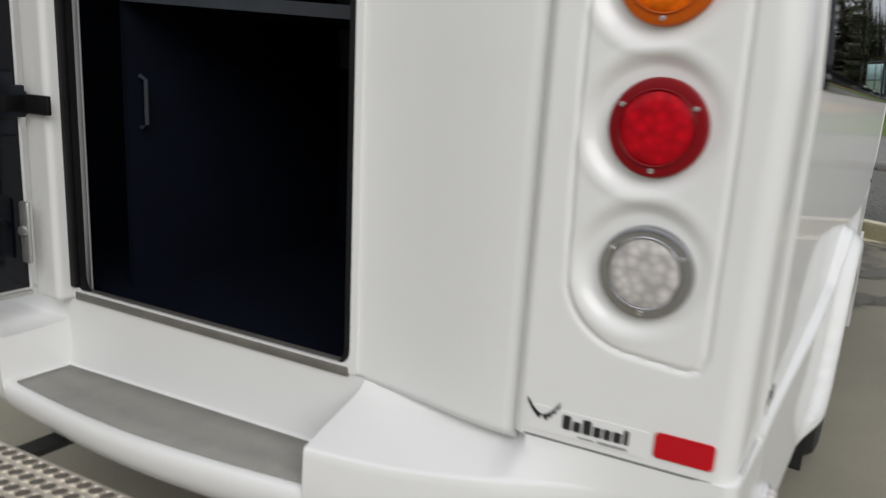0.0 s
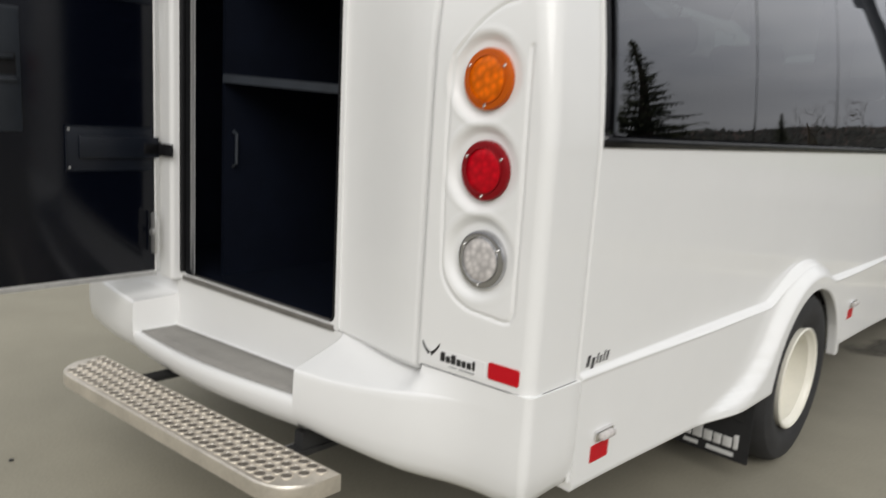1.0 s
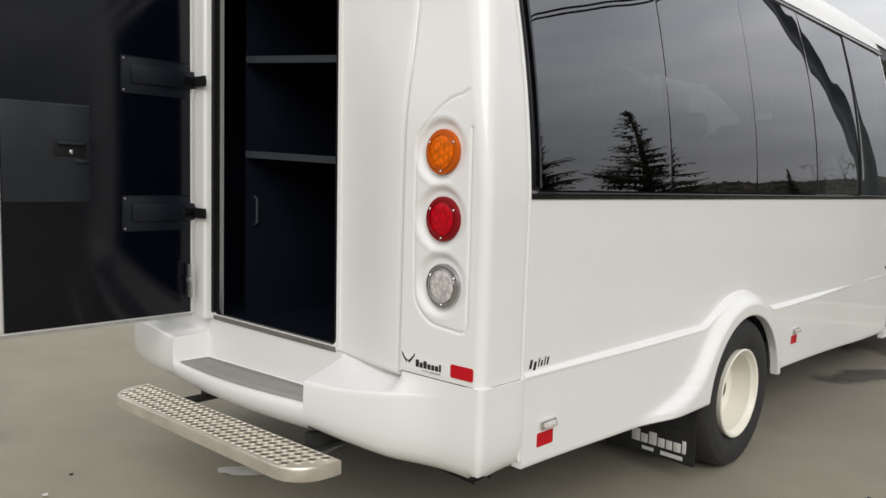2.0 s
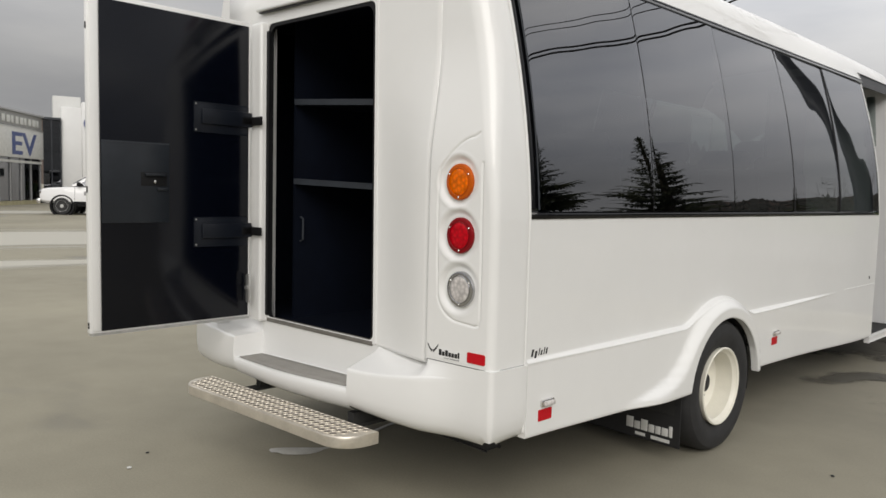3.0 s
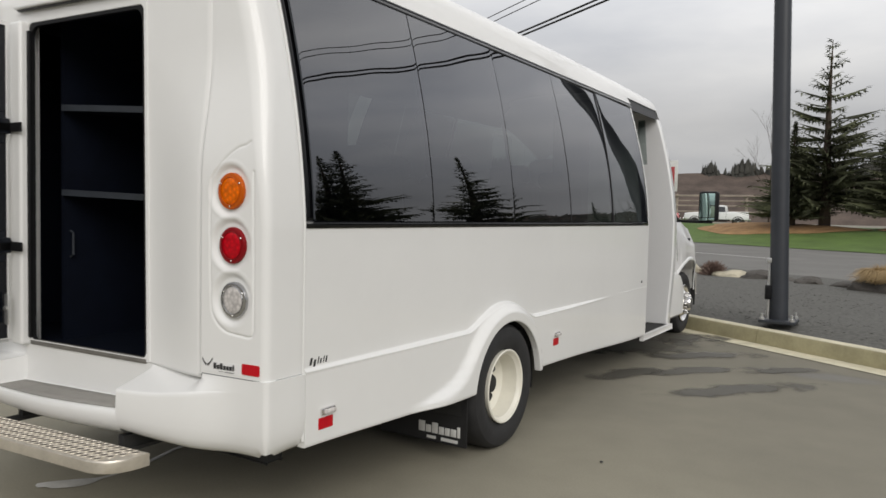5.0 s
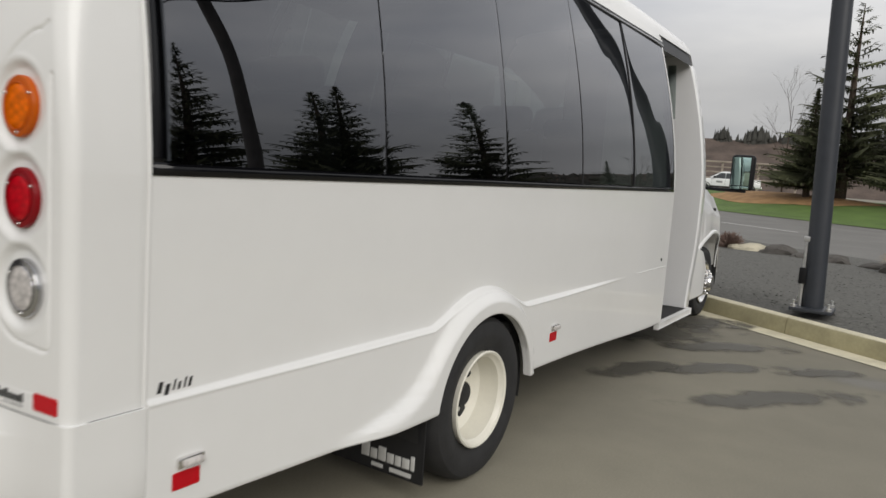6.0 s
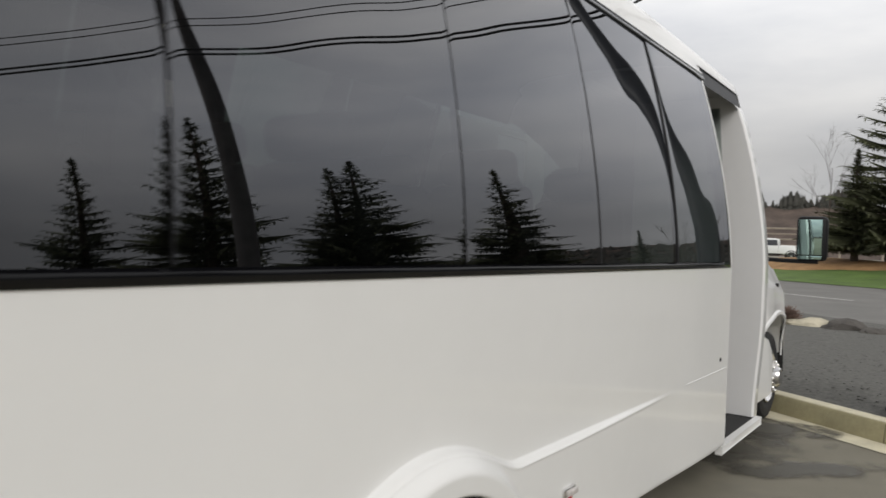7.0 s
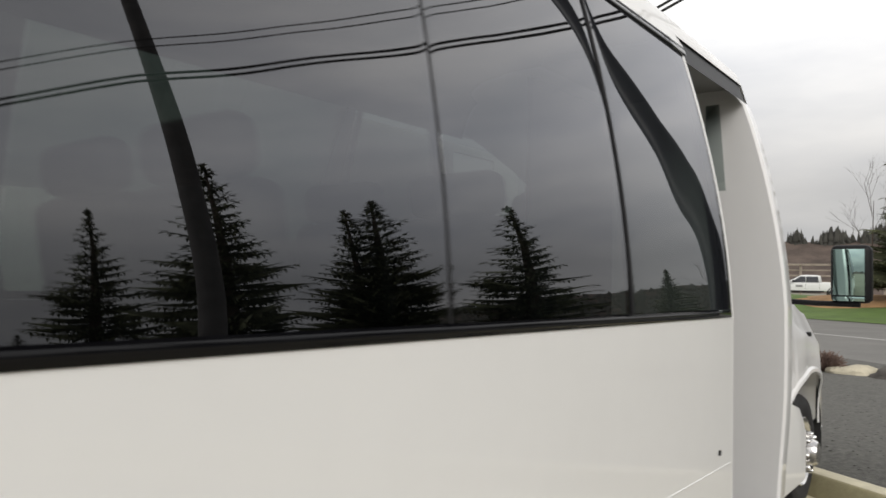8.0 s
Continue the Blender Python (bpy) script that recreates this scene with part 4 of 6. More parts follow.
part("rear_bumper", skewed(bumper_end(True)), WHITE, bus, "white moulded rear bumper with a step well", smooth=45)
# a grey tube stands for the shadow line in the groove under the pod
part("pod_seam", tube([(x, rear_face(x, 0.74) - 0.0002, 0.7245) for x in spread(POD_L + 0.012, -0.045, 12)] + [(-0.030, rear_face(-0.036, 0.74) + 0.002, 0.7245), (-0.016, rear_face(-0.036, 0.74) + 0.010, 0.7245), (-0.006, 0.030, 0.7245), (side_x(0.73) + 0.0005, 0.060, 0.7245), (side_x(0.73) + 0.0005, 0.195, 0.7245)], 0.0021, 6), SEAM, bus, "thin grey line standing for the shade in the seam")
part("rear_bumper_end", skewed(mirror_x(bumper_end(False), CX)), WHITE, bus, smooth=45)
# step well between the two ends
mid = [(x, bumper_y(x) + 0.002) for x in spread(XL + 0.690, -0.690, 31)]
def well_z(x):
    return lerp(0.526, 0.544, (x - XL - 0.69) / (-XL - 1.38))


mid_rows = wrapped(mid, lambda x, y: well_z(x), lambda x, y: 0.425, [(-0.30, 0.3), (-0.13, 0.02), (-0.085, 0.01), (-0.050, 0.08), (-0.022, 0.24), (-0.006, 0.50), (0.0, 0.76), (-0.003, 0.92), (-0.010, 0.99), (-0.018, 1.0)])
well = [[r[-1], (r[-1][0], lerp(r[-1][1], 0.02, 0.9), well_z(r[-1][0])), (r[-1][0], 0.020, well_z(r[-1][0]) + 0.006), (r[-1][0], 0.028, 0.58), (r[-1][0], 0.032, 0.708)] for r in mid_rows]
part("step_well", skewed(joined(flip(grid(mid_rows)), flip(grid(well)))), WHITE, bus, "white step well under the rear door", smooth=45)
mat_rows = [[(x, lerp(bumper_y(x) + 0.022, 0.010, t), well_z(x) + 0.0045) for t in spread(0, 1, 4)] for x in spread(-1.555, -0.694, 25)]
ob = part("tread_mat", skewed(flip(grid(mat_rows))), TREAD, bus, "flat grey non-slip tread mat")
thick = ob.modifiers.new("thickness", "SOLIDIFY")
thick.thickness, thick.offset = 0.0035, -1.0


# perforated step bar on brackets
def step_bar():
    x0, x1 = -1.690, -0.450
    yb = lambda x: -0.169 - 0.022 * (x1 - x) / (x1 - x0)
    depth, zt = 0.184, 0.416
    bar = part("step_bar", box(x0 + 0.02, x1 - 0.02, 0, 0.001, 0, 0.001), ALU, bus, "perforated aluminium step bar")
    # outline rounded at both ends
    def edge(t):
        return lerp(x0, x1, t)
    sections = []
    for t in [0.0, 0.004, 0.012, 0.024, 0.04, 0.06, 0.09] + spread(0.12, 0.88, 24) + [0.91, 0.94, 0.96, 0.976, 0.988, 0.996, 1.0]:
        x = edge(t)
        e = min(x - x0, x1 - x)
        pull = 0.125 * (1 - math.sqrt(max(0.0, 1 - max(0.0, 1 - e / 0.115) ** 2))) if e < 0.115 else 0.0
        b, f = yb(x), yb(x) - depth + pull
        sections.append([(x, b, zt - 0.05), (x, b, zt - 0.004), (x, b - 0.004, zt), (x, f + 0.006, zt), (x, f + 0.001, zt - 0.004), (x, f, zt - 0.010), (x, f + 0.001, zt - 0.046), (x, f + 0.006, zt - 0.050)])
    me = mesh_of("step_bar", skewed(loft(sections)), ALU)
    bar.data = me
    # raised drain cups in rows: bright collars, dark discs painted as the wells' shade
    ring_me = mesh_of("collar", lathe([(0.0174, 0.0), (0.0168, 0.0030), (0.0157, 0.0036), (0.0149, 0.0020), (0.0147, 0.0002)], 16, caps=False), ALU)
    hole_shade_me = mesh_of("hole", lathe([(0.0150, 0.0004), (0.0148, 0.0009), (0.0005, 0.0009)], 16), CUP)
    for r in range(4):
        for c in range(36):
            x = x0 + 0.035 + c * 0.0352 + (0.0176 if r % 2 else 0)
            if x > x1 - 0.03:
                continue
            y = yb(x) - 0.028 - r * 0.041
            e = min(x - x0, x1 - x)
            if (e < 0.085 and r == 3) or (e < 0.05 and r == 2):
                continue
            cup = part("collar", ring_me, ALU, bar)
            cup.matrix_basis = Matrix.Translation((x, y + SKEW * min(0.0, x - POD_L), zt))
            hole = part("hole", hole_shade_me, CUP, bar)
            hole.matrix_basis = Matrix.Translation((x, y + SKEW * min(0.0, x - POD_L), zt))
    for x in (-0.72, -1.52):
        part("bracket", joined(box(x - 0.03, x + 0.03, -0.30, 0.14, 0.352, 0.368), box(x - 0.02, x + 0.02, -0.12, 0.14, 0.366, 0.42)), UNDER, bus, "dark step bracket")


step_bar()


# rear door, swung open on its hinges
HINGE = Vector((-1.628, -0.115, 0))
swing = pose(HINGE.x, HINGE.y, 0, 0, 0, -88.5)
DW, DT = 0.806, 0.034
door = part("rear_door", moved(box(0, DW, -DT, 0, 0.722, 2.244, 0.006), swing @ Matrix.Identity(4)), WHITE, bus, "white rear door standing open with a dark inner face")
part("inner_panel", moved(box(0.012, DW - 0.050, 0.0005, 0.006, 0.732, 2.222, 0.002), swing), NAVY, door, "glossy dark inner panel")
part("edge_trim", moved(box(DW - 0.046, DW - 0.008, 0.0005, 0.008, 0.735, 2.225, 0.003), swing), WHITE, door)
part("bottom_sweep", moved(box(0.004, DW - 0.004, -0.030, 0.004, 0.712, 0.7225), swing), STEEL, door)
lockp = part("lock_plate", moved(box(DW - 0.368, DW - 0.054, 0.006, 0.0095, 1.225, 1.600, 0.002), swing), GREY_PLATE, door, "dark lock cover plate")
part("plate_edge", moved(box(DW - 0.368, DW - 0.054, 0.0095, 0.0105, 1.594, 1.600), swing), RAIL, lockp)
part("latch_cup", moved(joined(box(0.452, 0.575, 0.0095, 0.012, 1.398, 1.462, 0.004)), swing), BLACK_TRIM, lockp, "dark recessed latch cup")
part("latch_handle", moved(box(0.462, 0.560, 0.012, 0.028, 1.444, 1.458, 0.004), swing), GREY_PLATE, lockp)
part("latch_lip", moved(box(0.448, 0.500, 0.0095, 0.020, 1.376, 1.390, 0.004), swing), GREY_PLATE, lockp)
part("latch_pin", lathe([(0.008, 0), (0.008, 0.012), (0.001, 0.015)], 12, swing @ pose(0.512, 0.012, 1.418, -90, 0, 0)), CHROME, lockp)
for z in (1.175, 1.742):
    hp = part("hinge_plate", moved(box(0.020, 0.315, 0.006, 0.010, z - 0.075, z + 0.075, 0.003), swing), HINGE_PLATE, door, "dark hinge mounting plate" if z < 1.5 else "")
    part("hinge_inset", moved(box(0.0, 0.275, 0.010, 0.022, z - 0.032, z + 0.042, 0.004), swing), HINGE_PLATE, hp)
    part("plate_lip", moved(joined(box(0.020, 0.315, 0.010, 0.0115, z + 0.071, z + 0.075), box(0.020, 0.315, 0.010, 0.0115, z - 0.075, z - 0.071), box(0.311, 0.315, 0.010, 0.0115, z - 0.075, z + 0.075)), swing), HINGE_PLATE, hp)
    for sx, sz in ((0.303, z - 0.063), (0.303, z + 0.063)):
        part("screw", lathe([(0.005, 0), (0.004, 0.002), (0.0005, 0.0025)], 8, swing @ pose(sx, 0.010, sz, -90, 0, 0)), STEEL, hp)
    part("hinge_strap", joined(box(-1.640, -1.520, -0.116, -0.104, z - 0.022, z + 0.022, 0.003), moved(box(-0.01, 0.06, 0.010, 0.022, z - 0.022, z + 0.022, 0.003), swing),
                              tube([(-1.638, -0.105, z - 0.026), (-1.638, -0.105, z + 0.026)], 0.012, 10)), BLACK_TRIM, door, "black hinge strap")
for z in (0.745, 1.36, 2.08):
    part("edge_bolt", moved(box(DW - 0.026, DW + 0.003, -0.020, -0.006, z, z + 0.03, 0.003), swing), BLACK_TRIM, door)
part("door_post", joined(box(-1.650, -1.549, -0.100, 0.0, 0.700, 2.245, 0.016, 4)), WHITE, bus, "white doorway post on the hinge side")
part("post_fitting", skewed(joined(box(-1.612, -1.580, -0.056, -0.044, 0.80, 0.95, 0.006), lathe([(0.012, 0), (0.012, 0.008), (0.001, 0.010)], 12, pose(-1.596, -0.054, 0.88, 90, 0, 0)))), STEEL, bus, "small metal latch plate")

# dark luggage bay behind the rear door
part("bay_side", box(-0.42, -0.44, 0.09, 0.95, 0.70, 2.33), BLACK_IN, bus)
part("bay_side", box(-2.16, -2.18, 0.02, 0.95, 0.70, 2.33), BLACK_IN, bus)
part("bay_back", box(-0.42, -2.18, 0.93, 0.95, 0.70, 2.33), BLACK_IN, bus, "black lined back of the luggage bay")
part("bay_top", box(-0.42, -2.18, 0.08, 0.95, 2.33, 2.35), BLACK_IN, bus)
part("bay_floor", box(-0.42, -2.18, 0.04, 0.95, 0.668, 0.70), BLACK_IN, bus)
for z in (1.420, 1.838):
    part("shelf_rail", loft([[(x, y, q), (x, y + 0.025, q), (x, y + 0.025, q + 0.030), (x, y, q + 0.030)] for x, y, q in ((-1.535, 0.092, z + 0.006), (-0.45, 0.42, z - 0.035))]), RAIL, bus, "dull metal shelf rail" if z < 1.5 else "")
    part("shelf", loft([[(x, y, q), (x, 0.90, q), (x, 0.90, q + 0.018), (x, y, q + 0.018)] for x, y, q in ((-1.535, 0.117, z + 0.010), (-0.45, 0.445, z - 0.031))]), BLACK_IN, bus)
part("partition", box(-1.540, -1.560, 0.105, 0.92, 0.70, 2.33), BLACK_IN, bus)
part("partition_handle", tube([(-1.538, 0.14, 1.12), (-1.515, 0.14, 1.13), (-1.515, 0.14, 1.24), (-1.538, 0.14, 1.25)], 0.006, 8), RAIL, bus)
part("bay_bolt", lathe([(0.008, 0), (0.008, 0.006), (0.001, 0.008)], 10, pose(-0.752, 0.05, 1.34, 0, -90, 0)), CHROME, bus)


# wheels
def wheel(cx, cy, inward, dish, label):
    """A wheel whose outer face looks to +x; inward gives the tyre's width."""
    w = part("wheel", lathe([(0.19, 0.0), (0.19, 0.01), (0.1, 0.012), (0.001, 0.012)], 12, pose(cx - 0.19, cy, WHEEL_R, 0, 90, 0)), UNDER, bus, label)
    at = pose(cx, cy, WHEEL_R, 0, 90, 0)
    prof = [(0.218, -0.205), (0.235, -0.222), (0.30, -0.236), (0.345, -0.226), (0.364, -0.200), (0.370, -0.17), (0.371, -0.115), (0.370, -0.060), (0.364, -0.028), (0.345, -0.004), (0.31, 0.006), (0.275, 0.004), (0.24, -0.008), (0.219, -0.018)]
    tyre = part("tyre", lathe(prof, 64, at, caps=False), TYRE, w, "black tyre")
    if dish:
        rim = [(0.205, -0.20), (0.213, -0.02), (0.2175, -0.006), (0.2180, 0.002), (0.212, 0.006), (0.203, 0.001), (0.196, -0.014), (0.186, -0.022), (0.183, -0.095), (0.180, -0.118), (0.152, -0.140), (0.135, -0.152), (0.10, -0.156), (0.070, -0.154), (0.060, -0.152), (0.001, -0.152)]
        rp = part("rim", lathe(rim, 64, at), RIM, w, "cream painted deep-dish rim")
        part("hub", lathe([(0.056, -0.155), (0.056, -0.100), (0.050, -0.090), (0.030, -0.086), (0.001, -0.085)], 28, at), UNDER, w)
        for k in range(8):
            a = radians(45 * k + 12)
            part("wheel_nut", lathe([(0.0135, -0.156), (0.0135, -0.130), (0.010, -0.125), (0.001, -0.125)], 6, at @ Matrix.Translation((0.083 * math.cos(a), 0.083 * math.sin(a), 0))), STEEL, rp)
        for k in range(4):
            a = radians(90 * k + 35)
            part("hand_hole", lathe([(0.030, -0.150), (0.030, -0.1395), (0.001, -0.1390)], 20, at @ Matrix.Translation((0.132 * math.cos(a), 0.132 * math.sin(a), -0.004)) @ Matrix.Diagonal((1, 1.0, 1, 1))), UNDER, rp)
    else:
        rp = part("rim", lathe([(0.205, -0.19), (0.213, -0.02), (0.2225, 0.002), (0.215, 0.006), (0.200, -0.012), (0.190, -0.03), (0.160, -0.01), (0.13, 0.022), (0.11, 0.026), (0.001, 0.026)], 48, at), CHROME, w, "bright chrome wheel cover")
        part("hub_cap", lathe([(0.085, 0.02), (0.083, 0.070), (0.070, 0.092), (0.045, 0.100), (0.001, 0.102)], 32, at), CHROME, w)
        for k in range(8):
            a = radians(45 * k)
            part("wheel_nut", lathe([(0.017, 0.02), (0.016, 0.052), (0.010, 0.062), (0.001, 0.063)], 10, at @ Matrix.Translation((0.118 * math.cos(a), 0.118 * math.sin(a), 0))), CHROME, rp)
    return w


wheel(0.048, WHEEL_Y, 0.23, True, "dual rear wheel with cream rim")
wheel(-0.240, WHEEL_Y, 0.23, True, "inner rear wheel")
part("left_tyre", joined(lathe([(0.20, -0.2), (0.34, -0.23), (0.37, -0.17), (0.37, -0.06), (0.34, 0.0), (0.20, 0.0)], 40, pose(XL + 0.24, WHEEL_Y, WHEEL_R, 0, 90, 0)),
                         lathe([(0.20, -0.2), (0.34, -0.23), (0.37, -0.17), (0.37, -0.06), (0.34, 0.0), (0.20, 0.0)], 40, pose(XL + 0.36, 6.98, WHEEL_R, 0, 90, 0))), TYRE, bus)
FRONT_Y = 6.98
wheel(-0.235, FRONT_Y, 0.23, False, "front wheel with chrome cover")

# mud flaps
flap = part("mud_flap", box(0.022, -0.56, 1.462, 1.470, 0.094, 0.60, 0.003), FLAP, bus, "black rubber mud flap with pale printed bars")
x = -0.292
for i, (w, h) in enumerate(((0.049, 0.060), (0.041, 0.043), (0.046, 0.060), (0.041, 0.043), (0.037, 0.043), (0.043, 0.043), (0.025, 0.060))):
    part("print_bar", box(x, x + w - 0.006, 1.4595, 1.4625, 0.140, 0.140 + h, 0.001), PRINT, flap)
    x += w
part("print_bar", box(-0.235, -0.175, 1.4595, 1.4625, 0.108, 0.124), PRINT, flap)
part("print_bar", box(-0.140, -0.030, 1.4595, 1.4625, 0.106, 0.124), PRINT, flap)
part("tail_reflector", box(-0.32, -0.50, 1.40, 1.42, 0.26, 0.34, 0.005), REFLECTOR, bus)

# entry doorway: edge post, header, front wall of the recess, step
post = [(side_x(z), z) for z in spread(0.30, 2.47, 18)]
rows = [[(x - 0.001, Y_DOOR, z) for x, z in post], [(x, Y_DOOR + 0.018, z) for x, z in post], [(x - 0.012, Y_DOOR + 0.026, z) for x, z in post], [(x - 0.07, Y_DOOR + 0.026, z) for x, z in post]]
part("entry_post", grid(rows), WHITE, bus, "white post of the entry doorway")
rows = [[(side_x(z), 4.682, z) for z in spread(Z_WIN, 2.43, 14)], [(side_x(z), Y_DOOR + 0.002, z) for z in spread(Z_WIN, 2.43, 14)]]
part("entry_post_trim", flip(grid(rows)), WHITE, bus)
jamb = [(side_x(z) - 0.012 - 0.05 * step(2.35, 2.48, z) - 0.035 * (1 - step(0.27, 1.0, z)), z) for z in spread(0.27, 2.478, 22)]
jam_rows = [[(-1.0, Y_JAMB, z) for x, z in jamb], [(x - 0.05, Y_JAMB, z) for x, z in jamb], [(x - 0.012, Y_JAMB, z) for x, z in jamb], [(x, Y_JAMB + 0.012, z) for x, z in jamb], [(x, Y_JAMB + 0.10, z) for x, z in jamb], [(x - 0.03, Y_JAMB + 0.17, z) for x, z in jamb], [(x - 0.20, Y_JAMB + 0.20, z) for x, z in jamb]]
part("entry_jamb", grid([list(r) for r in jam_rows]), WHITE_CAB, bus, "white front wall of the entry recess")
part("entry_window", ([(-0.42, Y_JAMB - 0.004, 1.93), (-0.312, Y_JAMB - 0.004, 1.93), (-0.350, Y_JAMB - 0.004, 2.39), (-0.42, Y_JAMB - 0.004, 2.39)], [(0, 1, 2, 3)]), CAB_GLASS, bus).visible_shadow = False
part("entry_header", loft([[(-0.250, y, 2.466), (-0.254, y, 2.480), (-0.9, y, 2.50), (-0.9, y, 2.462)] for y in (Y_DOOR + 0.0, Y_JAMB + 0.02)]), HEADER, bus, "grey underside over the entry doorway")
part("entry_step", joined(box(-0.03, -0.95, Y_DOOR + 0.0, Y_JAMB, 0.262, 0.282, 0.004)), UNDER, bus, "dark entry step tread")
part("step_edge", box(-0.004, -0.034, Y_DOOR - 0.02, Y_JAMB + 0.02, 0.244, 0.290, 0.006), WHITE, bus, "white step edge")
part("entry_back", box(-0.95, -0.97, Y_DOOR, Y_JAMB, 0.25, 2.42), GREY_PLATE, bus)


# cab with bonnet, door, mirror
# along the cab: y, side, lower edge, waist, top
CAB_KEYS = ((5.80, -0.275, 0.42, 1.31, 2.02), (6.30, -0.270, 0.42, 1.30, 2.02), (6.60, -0.245, 0.45, 1.27, 1.85), (6.85, -0.195, 0.55, 1.17, 1.36), (7.15, -0.178, 0.55, 1.10, 1.27), (7.45, -0.25, 0.50, 1.04, 1.15), (7.62, -0.42, 0.48, 0.94, 1.00))


def cab_body():
    s = []
    keys = CAB_KEYS
    for y in spread(5.80, 6.50, 6) + spread(6.54, 7.42, 31) + [7.45, 7.53, 7.62]:
        xr, zb, zh, zt = [curve_at([(k[0], k[i]) for k in keys], y) for i in (1, 2, 3, 4)]
        d = abs(y - FRONT_Y)
        if d < 0.45:
            zb = max(zb, 0.39 + 0.50 * math.sqrt(1 - (d / 0.45) ** 2))
        lean = 0.20 * max(0.0, (zt - zh) / 0.75)
        s.append([(xr - 0.02, y, zb), (xr, y, zb + 0.02), (xr + 0.012, y, max(0.80, zb + 0.04)), (xr, y, zh - 0.04), (xr - 0.02, y, zh), (xr - 0.05 - lean, y, lerp(zh, zt, 0.95)), (xr - 0.12 - lean, y, zt), (CX, y, zt + 0.03),
                  (XL - xr + 0.12 + lean, y, zt), (XL - xr + 0.05 + lean, y, lerp(zh, zt, 0.95)), (XL - xr + 0.02, y, zh), (XL - xr, y, zh - 0.04), (XL - xr - 0.012, y, max(0.80, zb + 0.04)), (XL - xr, y, zb + 0.02), (XL - xr + 0.02, y, zb)])
    return loft(s)


cab = part("cab", flip(cab_body()), WHITE_CAB, bus, "white van cab with short bonnet", smooth=40)
part("cab_door_window", prism([(5.95, 1.34), (6.56, 1.32), (6.45, 1.62), (6.28, 1.92), (5.95, 1.94)], "x", -0.34, -0.30), CAB_GLASS, cab)
part("door_gap", tube([(-0.238, 6.62, 0.80), (-0.236, 6.62, 0.95), (-0.250, 6.60, 1.24)], 0.004, 5), BLACK_TRIM, cab)
part("door_gap", tube([(-0.272, 5.90, 0.50), (-0.268, 5.90, 1.28)], 0.004, 5), BLACK_TRIM, cab)
part("fender_badge", box(-0.215, -0.192, 6.92, 7.02, 1.115, 1.145, 0.004), BLACK_TRIM, cab)
# black wheel opening and white fender lip
part("front_arch", joined(grid([[(x, FRONT_Y + 0.46 * math.cos(radians(a)), 0.39 + 0.51 * math.sin(radians(a))) for a in spread(-10, 190, 28)] for x in (-0.215, -0.62)]),
                         box(-0.62, -0.64, FRONT_Y - 0.46, FRONT_Y + 0.46, 0.25, 0.90)), UNDER, cab, "dark front wheel housing")
lip = [[(curve_at([(k[0], k[1]) for k in CAB_KEYS], FRONT_Y + (0.45 + r) * math.cos(radians(a))) + 0.010 + o, FRONT_Y + (0.45 + r) * math.cos(radians(a)), 0.39 + (0.50 + r) * math.sin(radians(a))) for a in spread(12, 188, 30)] for o, r in ((-0.004, 0.035), (0.012, 0.020), (0.013, 0.0), (0.0, -0.010))]
part("fender_lip", flip(grid(lip)), WHITE_CAB, cab)
board = []
for y, zt in ((5.84, 0.79), (6.05, 0.79), (6.22, 0.80), (6.38, 0.76), (6.46, 0.66)):
    board.append([(-0.16, y, 0.27 + 0.10 * max(0.0, y - 6.4)), (-0.108, y, 0.31 + 0.10 * max(0.0, y - 6.4)), (-0.105, y, zt - 0.09), (-0.125, y, zt - 0.03), (-0.20, y, zt), (-0.29, y, zt), (-0.29, y, 0.27)])
part("running_board", flip(loft(board)), WHITE, bus, "white moulded running board beside the cab")
part("front_bumper", box(-0.30, XL + 0.30, 7.60, 7.72, 0.42, 0.66, 0.03), CHROME, cab)
mir = part("door_mirror", joined(tube([(-0.27, 6.47, 1.352), (-0.05, 6.44, 1.345), (0.18, 6.43, 1.345)], 0.016, 8), tube([(-0.28, 6.48, 1.44), (-0.22, 6.46, 1.350)], 0.035, 8), box(0.026, 0.236, 6.41, 6.52, 1.352, 1.685, 0.035, 3)), BLACK_TRIM, bus,
     "black door mirror on a long arm")
part("mirror_glass", box(0.044, 0.205, 6.405, 6.411, 1.395, 1.660, 0.002), MIRROR, mir)
part("mirror_convex", box(0.044, 0.205, 6.404, 6.410, 1.362, 1.388, 0.002), MIRROR, mir)


# seats seen dimly through the glass
def bus_seat(x, y, back):
    s = thing("bus_seat", (x, y, 0.66), "dark grey high-backed passenger seat" if back > 0.5 else "dark grey low-backed passenger seat", "seat", "seats in the bus")
    part("seat_cushion", box(x - 0.42, x + 0.42, y - 0.20, y + 0.24, 1.02, 1.14, 0.04, 3), SEAT, s)
    part("seat_base", box(x - 0.36, x + 0.36, y - 0.12, y + 0.16, 0.66, 1.02, 0.01), UNDER, s)
    for d in (-0.215, 0.215):
        part("backrest", moved(box(-0.20, 0.20, -0.05, 0.05, 0.0, back, 0.04, 3), pose(x + d, y - 0.22, 1.08, 10, 0, 0)), SEAT, s)
        part("headrest", moved(box(-0.15, 0.15, -0.045, 0.045, back, back + 0.12, 0.04, 3), pose(x + d, y - 0.22, 1.08, 10, 0, 0)), SEAT, s)
    return s


